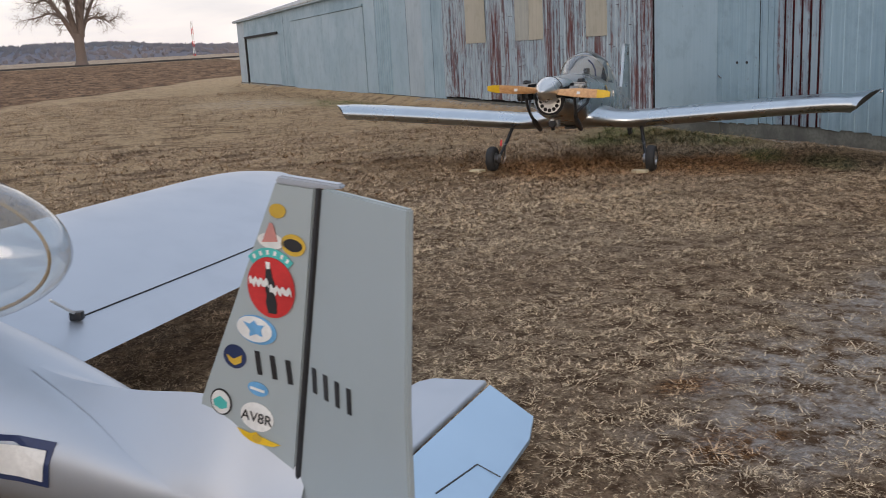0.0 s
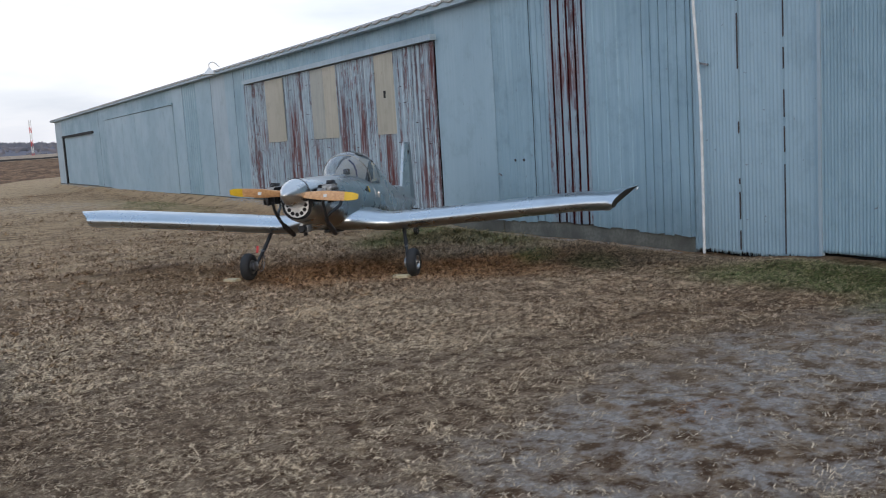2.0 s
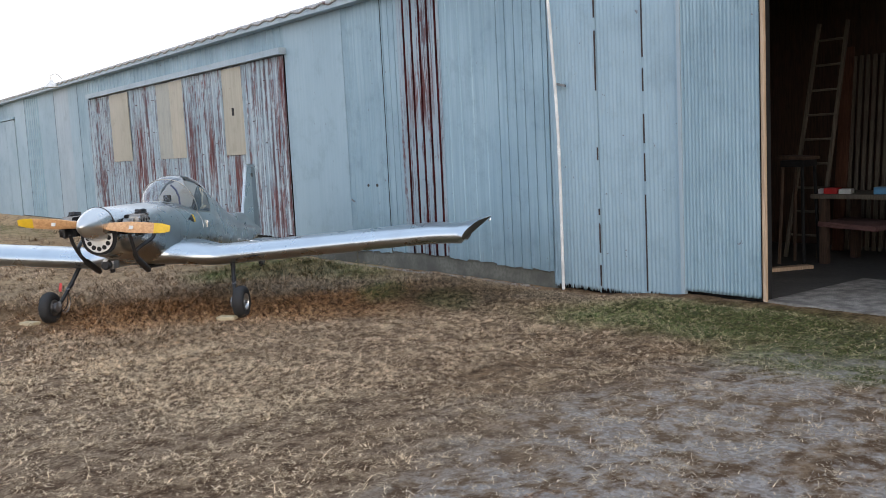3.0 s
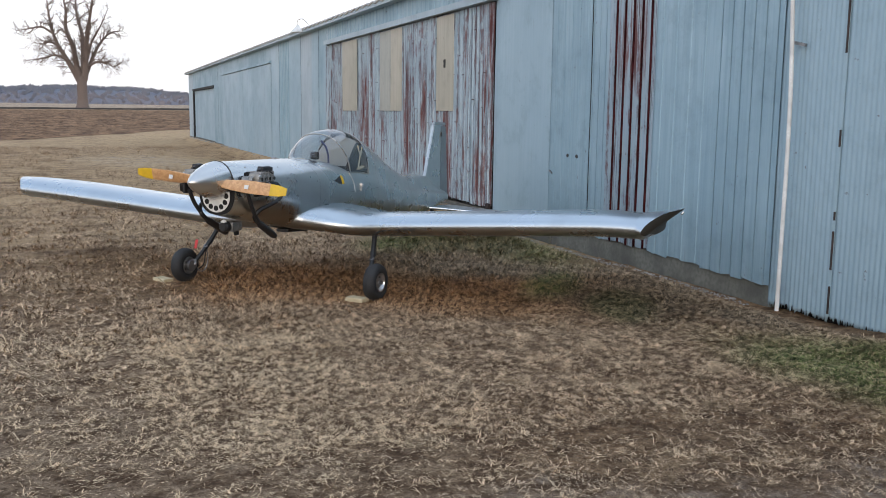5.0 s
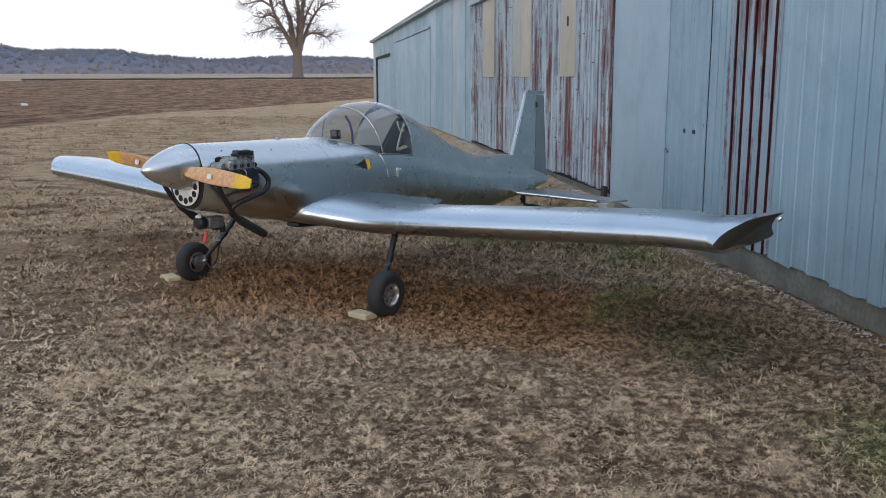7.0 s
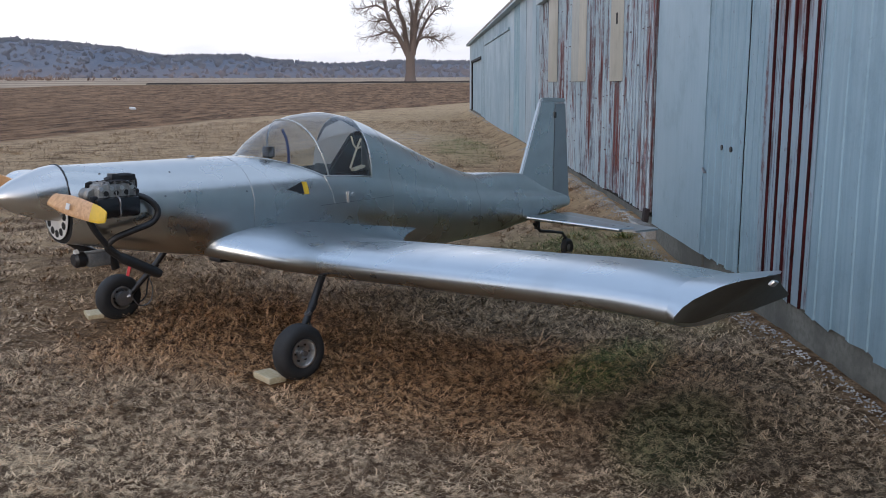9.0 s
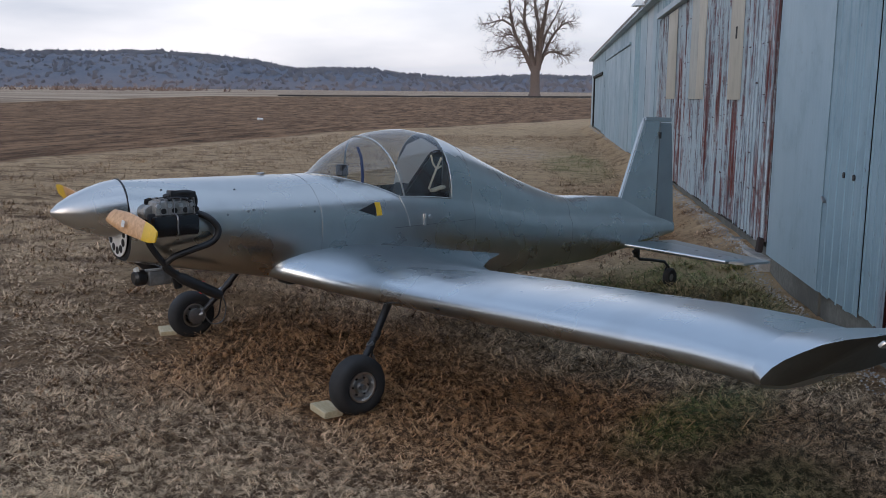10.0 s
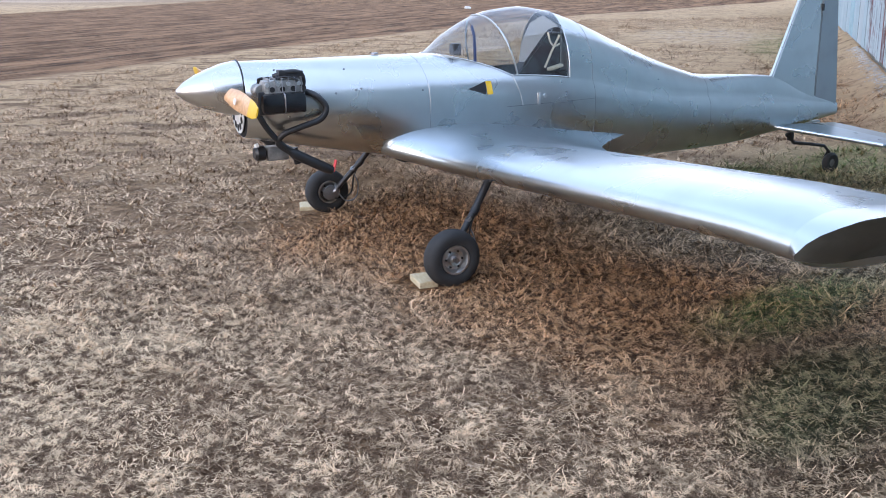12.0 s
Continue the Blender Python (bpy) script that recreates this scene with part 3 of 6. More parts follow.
def build_grass():
    rng = np.random.default_rng(7)

    def scatter(count, x0, x1, y0, y1, tufts, spread):
        c = np.column_stack([rng.uniform(x0, x1, tufts), rng.uniform(y0, y1, tufts)])
        pick = (rng.uniform(0, 1, count) ** 1.5 * tufts).astype(int)
        off = rng.normal(0, spread, (count, 2))
        out = np.arctan2(off[:, 1], off[:, 0])
        comb = rng.uniform(0, 2 * np.pi, tufts)[pick]
        lean = np.where(rng.uniform(0, 1, count) < 0.5, out, comb) + rng.normal(0, 0.6, count)
        return c[pick] + off, lean, rng.uniform(0.6, 1.5, tufts)[pick]
    sets = [scatter(230000, -1.0, 8.5, 1.2, 8.5, 9000, 0.055), scatter(110000, -2.5, 8.4, 8.0, 17, 3600, 0.07),
            scatter(220000, 4.0, 8.4, 5.8, 9.5, 6500, 0.04), scatter(60000, 4.6, 8.3, 8.3, 12.5, 1900, 0.06), scatter(34000, 7.0, 8.6, 3.2, 7.5, 700, 0.08),
            scatter(80000, 0.5, 8.4, 1.8, 9.5, 2200, 0.026), scatter(26000, 0.0, 8.3, 9.0, 15.0, 900, 0.035), scatter(90000, -7.0, 8.0, 15.0, 42.0, 2600, 0.13)]
    p = np.concatenate([q[0] for q in sets])
    lean = np.concatenate([q[1] for q in sets])
    size = np.concatenate([q[2] * (1.9 if k > 6 else 0.98 if k > 4 else 1.3 if k == 3 else 0.85 if k == 2 else 0.8) for k, q in enumerate(sets)])
    keep = (p[:, 0] < 8.5) & (p[:, 1] > 0.8)
    for cx, cy, rx, ry, k in ((5.9, 3.6, 2.1, 1.15, 0.55), (2.9, 3.0, 1.1, 0.5, 0.4), (4.3, 3.6, 1.1, 0.8, 0.45), (4.8, 31.0, 2.2, 4.2, 0.85), (5.655, 8.965, 0.17, 0.17, 1.0), (4.24, 10.285, 0.17, 0.17, 1.0)):
        keep &= ~((((p[:, 0] - cx) / rx) ** 2 + ((p[:, 1] - cy) / ry) ** 2 < 1) & (rng.uniform(0, 1, len(p)) < k))
    p, lean, size = p[keep], lean[keep], size[keep]
    n = len(p)
    keep = p[:, 0] > -20 + 50 * np.interp(p[:, 1] * 0.01, (0, 0.22, 0.31, 0.42), (0.28, 0.285, 0.30, 0.335)) + 0.8
    p, lean, size = p[keep], lean[keep], size[keep]
    n = len(p)
    ln = rng.uniform(0.028, 0.088, n) * size * np.where(size > 1.7, 1.25, 0.88)
    rise = rng.uniform(0.08, 0.78, n) ** 1.9
    along = np.clip((p[:, 0] * 7.4 + p[:, 1] * 4.8) / (7.4 ** 2 + 4.8 ** 2), 0, 1)
    far = np.clip((np.hypot(p[:, 0] - 7.4 * along, p[:, 1] - 4.8 * along) - 3.2) / 3.2, 0, 1)
    ln = ln * (1 + 0.6 * far * (size < 1.7))
    rise = rise * (1 + 0.4 * far)
    w = rng.uniform(0.0012, 0.0028, n) * np.where(size > 1.7, 1.7, 1.0 + 1.0 * far)
    z = np.array([ground_z(x, y) for x, y in p.tolist()]) - 0.006 + 0.010 * rng.uniform(0, 1, n)
    sx, sy = -np.sin(lean) * w, np.cos(lean) * w
    bend = lean + rng.normal(0, 0.5, n)
    mx, my = p[:, 0] + np.cos(lean) * ln * 0.5, p[:, 1] + np.sin(lean) * ln * 0.5
    mz = z + ln * rise * 0.5
    v = np.empty((n, 5, 3))
    v[:, 0] = np.column_stack([p[:, 0] - sx, p[:, 1] - sy, z])
    v[:, 1] = np.column_stack([p[:, 0] + sx, p[:, 1] + sy, z])
    v[:, 2] = np.column_stack([mx + sx * 0.8, my + sy * 0.8, mz])
    v[:, 3] = np.column_stack([mx - sx * 0.8, my - sy * 0.8, mz])
    v[:, 4] = np.column_stack([mx + np.cos(bend) * ln * 0.5, my + np.sin(bend) * ln * 0.5, mz + ln * (rise - 0.45) * 0.4])
    base = np.arange(n, dtype=np.int32)[:, None] * 5
    loops = np.concatenate([base + np.array([0, 1, 2, 3], np.int32), base + np.array([3, 2, 4], np.int32)], axis=1).ravel()
    starts = (np.arange(n, dtype=np.int32)[:, None] * 7 + np.array([0, 4], np.int32)).ravel()
    me = bpy.data.meshes.new("grass")
    me.vertices.add(n * 5)
    me.vertices.foreach_set("co", v.ravel())
    me.loops.add(n * 7)
    me.loops.foreach_set("vertex_index", loops)
    me.polygons.add(n * 2)
    me.polygons.foreach_set("loop_start", starts)
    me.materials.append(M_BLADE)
    me.update()
    me.validate()
    tagged(new("grass", me), "short dry tan grass with rusty and green patches", "grass", kind="stuff")


build_grass()


# ---- hangar ----
EAVE = 3.38
hangar = root("hangar", Matrix.Identity(4), "long pale blue corrugated steel hangar with rusty patches", "hangar")


def sheet(name, parent, s0, s1, z0, z1, out=0.0, mat=None, style="ribs", pitch=0.13, depth=0.014, ribmat=None, label="", ragged=0.0, lean=0.0):
    """A standing steel sheet between s0 and s1 along the wall."""
    prof = []
    s = s0
    if style == "flat":
        k = max(2, int((s1 - s0) / 0.3))
        prof = [(s0 + (s1 - s0) * i / k, 0.0, 0) for i in range(k + 1)]
    elif style == "wave":
        k = max(4, int((s1 - s0) / pitch * 6))
        prof = [(s0 + (s1 - s0) * i / k, depth * (0.5 + 0.5 * math.sin(2 * math.pi * (s0 + (s1 - s0) * i / k) / pitch)), 0) for i in range(k + 1)]
    elif style == "grooves":
        prof = [(s0, 0.0, 0)]
        s = s0 + pitch * 0.5
        while s + 0.03 < s1:
            prof += [(s - 0.009, 0.0, 0), (s - 0.004, -depth, 0), (s + 0.004, -depth, 0), (s + 0.009, 0.0, 0)]
            s += pitch
        prof.append((s1, 0.0, 0))
    else:
        prof = [(s0, 0.0, 0)]
        s = s0 + pitch * 0.5
        while s + 0.03 < s1:
            prof += [(s - 0.017, 0.0, 1), (s - 0.009, depth, 1), (s + 0.009, depth, 1), (s + 0.017, 0.0, 0)]
            s += pitch
        prof.append((s1, 0.0, 0))
    rows = [z0, z0 + 0.03] + list(np.linspace(z0, z1, 5)[1:])
    verts, faces, slots = [], [], []
    rnd = random.Random(int(s0 * 1000))
    jag = [rnd.uniform(-1, 1) * ragged for _ in prof]
    for j, z in enumerate(rows):
        for i, (s, o, _) in enumerate(prof):
            zz = z + (jag[i] if j == 0 else 0)
            wave = 0.006 * noise.noise((s * 1.3, zz * 0.9, 3))
            verts.append((wall_x(s) - out - o - wave - lean * (zz - z0), s, zz))
    w = len(prof)
    for j in range(len(rows) - 1):
        for i in range(w - 1):
            faces.append((j * w + i, j * w + i + 1, (j + 1) * w + i + 1, (j + 1) * w + i))
            slots.append(1 if (ribmat is not None and prof[i][2]) else 0)
    nf = len(verts)
    ob = mesh_from(name, verts, faces, [mat, ribmat] if ribmat is not None else mat, parent, smooth=(style == "wave"), slots=slots)
    mod = ob.modifiers.new("thick", "SOLIDIFY")
    mod.thickness, mod.offset = 0.003, 0.0
    if label:
        tagged(ob, label)
    return ob



def wall_block(s0, s1, z0, z1, out0, out1):
    """A block along the wall line, between two offsets towards the field."""
    bm = bmesh.new()
    v = []
    for s in (s0, s1):
        for o in (out0, out1):
            for z in (z0, z1):
                v.append(bm.verts.new((wall_x(s) - o, s, z)))
    for q in ((0, 1, 3, 2), (4, 6, 7, 5), (0, 4, 5, 1), (2, 3, 7, 6), (0, 2, 6, 4), (1, 5, 7, 3)):
        bm.faces.new([v[i] for i in q])
    return bm


# solid back of the front wall, in lengths that leave the open doorway free
DOOR0, DOOR1 = 2.4, 5.30
# near-black back puts the shade of the sheet gaps into colour
wall_back = part("wall", wall_block(DOOR1 + 0.1, 52.0, 0.02, EAVE, -0.12, -0.03), M_DARK, hangar, "steel-clad front wall", smooth=False)
wall_near = part("wall", wall_block(-5.0, DOOR0, 0.02, EAVE, -0.16, -0.03), M_SHEET, hangar, smooth=False)
wall_head = part("wall", wall_block(DOOR0, DOOR1 + 0.02, 2.95, EAVE, -0.16, -0.03), M_SHEET, hangar, smooth=False)
M_FOOTING = plain("mossy_concrete", (0.14, 0.142, 0.125), 0.95, 0, 0.35, 3.0, 0.5, 0.01)
part("foundation", wall_block(7.72, 52.2, -0.2, 0.24, -0.16, 0.03), M_FOOTING, hangar, "weathered mossy concrete footing", smooth=False)

M_APRON = plain("pale_worn_concrete", (0.35, 0.335, 0.31), 0.95, 0, 0.4, 5.0, 0.6, 0.012)


def build_apron():
    """Broken concrete kerb along the foot of the wall."""
    top, rnd = [], random.Random(8)
    ss = list(np.arange(12.9, 52.0, 0.22))
    for s in ss:
        w = 0.14 + 0.05 * noise.noise((s * 1.1, 0, 4)) + rnd.uniform(-0.02, 0.02)
        z = 0.165 + rnd.uniform(-0.012, 0.012)
        top.append([(wall_x(s) - 0.02, s, -0.05), (wall_x(s) - 0.02, s, z), (wall_x(s) - w + 0.02, s, z), (wall_x(s) - w, s, z - 0.03), (wall_x(s) - w - 0.02, s, -0.05)])
    part("kerb", loft(top), M_APRON, hangar, "pale broken concrete kerb", smooth=False)
    part("stem_wall", wall_block(11.44, 12.9, -0.1, 0.22, 0.03, 0.048), M_FOOTING, hangar, "stained concrete stem wall", smooth=False)


build_apron()
# cladding, from the open doorway northwards
sheet("sheet", wall_back, 5.38, 6.13, 0.15, EAVE, 0.05, M_SHEET, "wave", 0.036, 0.012, ragged=0.004)
sheet("sheet", wall_back, 6.15, 6.572, 0.08, EAVE, 0.032, M_SHEET_FLAT, "wave", 0.046, 0.006, ragged=0.03)
sheet("sheet", wall_back, 6.552, 7.135, 0.06, EAVE, 0.022, M_SHEET_FLAT, "wave", 0.046, 0.006, ragged=0.03)
sheet("sheet", wall_back, 7.115, 7.76, 0.06, EAVE, 0.03, M_SHEET_FLAT, "wave", 0.046, 0.006, ragged=0.03)
sheet("sheet", wall_back, 7.74, 8.62, 0.2, EAVE, 0.05, M_SHEET, "grooves", 0.135, 0.02, ragged=0.015)
sheet("sheet", wall_back, 8.60, 9.45, 0.22, EAVE, 0.044, M_SHEET, "ribs", 0.21, 0.007, ragged=0.015)
sheet("sheet", wall_back, 9.44, 10.26, 0.24, EAVE, 0.05, M_SHEET_TINT, "ribs", 0.152, 0.009, M_RUST_RIB, "pale sheet with five rusted red ribs", ragged=0.015)
sheet("sheet", wall_back, 10.27, 10.60, 0.24, EAVE, 0.044, M_SHEET, "grooves", 0.12, 0.02, ragged=0.015)
sheet("sheet", wall_back, 10.612, 11.50, 0.21, EAVE, 0.05, M_SHEET, "ribs", 0.17, 0.005, ragged=0.015)
sheet("sheet", wall_back, 11.49, 13.05, 0.20, EAVE, 0.056, M_SHEET_FLAT, "flat", label="smooth pale blue sheet")
for i, (a, b, st, mt) in enumerate([(22.12, 22.9, "flat", M_SHEET), (22.9, 23.6, "flat", M_SHEET_FLAT), (23.6, 24.8, "flat", M_SHEET_PALE), (24.8, 26.2, "flat", M_SHEET_FLAT),
                                    (26.2, 27.6, "ribs", M_SHEET), (27.6, 28.7, "flat", M_SHEET_FLAT), (39.0, 40.4, "flat", M_SHEET), (40.4, 41.6, "flat", M_SHEET), (49.9, 51.98, "flat", M_SHEET_PALE)]):
    sheet("sheet", wall_back, a, b - 0.01, 0.22, EAVE, 0.04 + 0.006 * (i % 2), mt, st, 0.2, 0.014)
sheet("sheet", wall_back, 13.07, 22.1, 2.98, EAVE, 0.04, M_SHEET, "ribs", 0.2, 0.014)
sheet("sheet", wall_back, 28.7, 39.0, 2.9, EAVE, 0.04, M_SHEET, "flat")
sheet("sheet", wall_back, 41.6, 49.9, 2.52, EAVE, 0.04, M_SHEET, "flat")
sheet("sheet", wall_head, DOOR0, DOOR1 + 0.06, 2.95, EAVE, 0.05, M_SHEET, "wave", 0.062, 0.016)
for k in range(6):
    sheet("sheet", wall_near, -4.9 + k * 1.08, -4.9 + k * 1.08 + 1.07, 0.1, EAVE, 0.04, M_SHEET, "wave", 0.062, 0.016)


def bolt_row(parent, s_list, z, out):
    bm = bmesh.new()
    for s in s_list:
        add_tube(bm, [(wall_x(s) - out, s, z), (wall_x(s) - out - 0.012, s, z)], 0.02, 8)
    return part("bolt", bm, M_BLACK, parent)


bolt_row(wall_back, [11.05], 1.06, 0.052)
bolt_row(wall_back, [10.85], 1.06, 0.052)

part("door_handle", box((0.02, 0.07, 0.015), pose(wall_x(11.42) - 0.07, 11.42, 0.86, 25, 0, 0), 0.004), M_STEEL, wall_back, "small bent handle")

# rusted sliding door
rust_door = part("sliding_door", wall_block(13.1, 22.08, 0.30, 2.92, 0.05, 0.07), M_SHEET_RUST, hangar, "big rust-streaked blue steel sliding door", smooth=False)
for k in range(13):
    a = 13.1 + k * 8.98 / 13
    sheet("sheet", rust_door, a, a + 8.98 / 13 - 0.004, 0.28 + 0.01 * (k % 3), 2.92, 0.075 + 0.004 * (k % 2), M_SHEET_RUST, "ribs", 0.14, 0.016, ragged=0.012)
for a, b, mt, lb in ((14.40, 15.10, M_TAN, "faded tan patch sheet"), (16.74, 17.34, M_TAN, "faded tan patch sheet"), (17.35, 17.96, M_TAN_GREY, "greyed tan patch sheet"), (19.47, 20.58, M_TAN, "faded tan patch sheet")):
    sheet("patch", rust_door, a, b, 1.54, 2.9, 0.10, mt, "flat", label=lb)
part("hole", wall_block(14.72, 14.80, 2.16, 2.28, 0.098, 0.104), M_DARK, rust_door, "dark rust hole", smooth=False)
rngd = random.Random(21)
M_GIRT = plain("girt_rust_brown", (0.075, 0.04, 0.042), 0.9, 0, 0.5, 9.0)
for zz in (0.72, 1.02, 1.36, 1.56, 1.72, 2.06, 2.28, 2.62):
    yy = 13.3
    while yy < 21.8:
        ln = rngd.uniform(0.02, 0.11)
        if rngd.random() < 0.3:
            part("fixing", box((0.006, ln, rngd.uniform(0.006, 0.014)), pose(wall_x(yy) - 0.094, yy, zz + rngd.uniform(-0.03, 0.03), 0, 0, 1)), M_GIRT, rust_door, smooth=False)
        yy += ln + rngd.uniform(0.03, 0.3)
part("door_rail", wall_block(13.0, 21.9, 2.93, 3.02, 0.05, 0.17), M_SHEET_PALE, rust_door, "pale steel track cover", smooth=False)
part("bracket", box((0.05, 0.08, 0.13), pose(wall_x(13.12) - 0.10, 13.12, 0.27, 0, 6, 6), 0.012), plain("dark_rust", (0.03, 0.022, 0.022), 0.9), hangar, "rusty door stop")

door2 = part("sliding_door", wall_block(28.75, 38.95, 0.2, 2.86, 0.03, 0.05), M_SHEET_FLAT, hangar, "pale blue steel sliding door", smooth=False)
for k in range(10):
    a = 28.75 + k * 1.02
    sheet("sheet", door2, a, a + 1.014, 0.18, 2.86, 0.055 + 0.004 * (k % 2), M_SHEET_FLAT, "flat")
part("door_rail", wall_block(28.7, 39.0, 2.87, 2.93, 0.04, 0.10), M_SHEET, door2, smooth=False)
door3 = part("sliding_door", wall_block(41.9, 49.7, 0.15, 2.46, -0.1, -0.02), M_SHEET_FLAT, hangar, "pale blue recessed steel door", smooth=False)
part("door_post", wall_block(49.7, 49.95, 0.1, 2.5, -0.02, 0.05), M_DARK, door3, smooth=False)
part("door_rail", wall_block(41.7, 49.9, 2.46, 2.56, -0.02, 0.08), M_DARK, door3, smooth=False)

# rusty laps between the near sheets
M_LAP = plain("rust_lap", (0.05, 0.035, 0.032), 0.9, 0, 0.5, 6.0)
for s0, spans in ((6.562, ((0.1, 0.98), (1.1, 1.35), (1.44, 1.7), (1.9, 2.1), (2.2, 2.75), (2.85, EAVE))), (7.125, ((0.1, 0.3), (0.42, 0.7), (0.78, 0.84), (1.3, 1.42), (1.95, 2.5), (2.62, 3.0)))):
    for z0, z1 in spans:
        part("lap", wall_block(s0 - 0.006, s0 + 0.006, z0, z1, 0.03, 0.0415), M_LAP, wall_back, smooth=False)

# white pole and posts near the doorway
part("pole", tube(curve_pts([(wall_x(7.6) - 0.12, 7.55, 0.04), (wall_x(7.6) - 0.11, 7.56, 1.5), (wall_x(7.65) - 0.10, 7.62, 2.4), (wall_x(7.7) - 0.09, 7.70, EAVE)]), 0.016, 10), M_WHITE, hangar, "thin white painted pole")
part("bracket", box((0.02, 0.16, 0.02), pose(wall_x(7.55) - 0.07, 7.56, 2.04, 12)), M_STEEL, hangar)
part("post", wall_block(6.125, 6.158, 0.12, EAVE, 0.03, 0.075), M_SHEET_PALE, hangar, "weathered pale post", smooth=False)
part("jamb", wall_block(5.325, 5.35, 0.13, 2.95, 0.05, 0.075), M_LUMBER, hangar, "bare timber door jamb", smooth=False)
part("jamb", wall_block(5.354, 5.378, 0.13, 2.95, 0.02, 0.045), M_LUMBER, hangar, smooth=False)


def build_roof():
    verts, faces = [], []
    ss = np.arange(-5.2, 52.4, 0.1)
    for s in ss:
        h = 0.02 * math.sin(2 * math.pi * s / 0.4)
        x0 = wall_x(s) - 0.22
        for d in (0.0, 3.0, 7.0):
            verts.append((x0 + d, s, EAVE + 0.05 + d * 0.27 + h))
        for d in (10.0, 14.0):
            verts.append((x0 + d, s, EAVE + 0.05 + (14 - d) * 0.27 + h))
    k = 5
    for i in range(len(ss) - 1):
        for j in range(k - 1):
            faces.append((i * k + j, i * k + j + 1, (i + 1) * k + j + 1, (i + 1) * k + j))
    ob = mesh_from("roof", verts, faces, M_ROOF, hangar, smooth=True)
    mod = ob.modifiers.new("thick", "SOLIDIFY")
    mod.thickness, mod.offset = 0.03, -1
    tagged(ob, "grey weathered steel roof with rust")
    part("fascia", wall_block(-5.2, 52.3, EAVE - 0.04, EAVE + 0.04, 0.0, 0.20), M_SHEET_PALE, hangar, smooth=False)


build_roof()
# the rest of the shell
def shell_box(x0, x1, y0, y1, z0, z1):
    return box((x1 - x0, y1 - y0, z1 - z0), pose((x0 + x1) / 2, (y0 + y1) / 2, (z0 + z1) / 2))


def gable(s):
    x0 = wall_x(s)
    out = [(x0 + 0.16, 0.0), (x0 + 13.6, 0.0), (x0 + 13.6, EAVE), (x0 + 6.9, EAVE + 1.8), (x0 + 0.16, EAVE)]
    return prism([(x, z) for x, z in out], 0.12, Matrix(((1, 0, 0, 0), (0, 0, 1, s), (0, 1, 0, 0), (0, 0, 0, 1))))


part("wall", gable(51.85), M_SHEET, hangar, smooth=False)
part("wall", gable(-4.95), M_SHEET, hangar, smooth=False)
part("wall", shell_box(22.1, 22.25, -5, 52, 0, EAVE), M_SHEET, hangar, smooth=False)
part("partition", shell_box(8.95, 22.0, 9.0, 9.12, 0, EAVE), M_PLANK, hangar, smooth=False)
# slab colour holds the dimness of the bay
part("floor", shell_box(8.78, 22.0, 0.5, 8.9, -0.05, 0.10), plain("dimmed_slab", (0.075, 0.07, 0.065), 0.95, 0, 0.35, 2.5, 0.4, 0.01), hangar, "grey concrete slab, darkened for the dim bay", smooth=False)

# ---- far things ----
RIDGE = smooth_interp([(-75, 0.040), (-45, 0.045), (-31, 0.041), (-25, 0.043), (-19, 0.035), (-16, 0.027), (-12.5, 0.028), (-9.8, 0.023), (-6, 0.0195), (-2.8, 0.023), (2, 0.022), (4, 0.018), (9, 0.0145), (30, 0.015)])


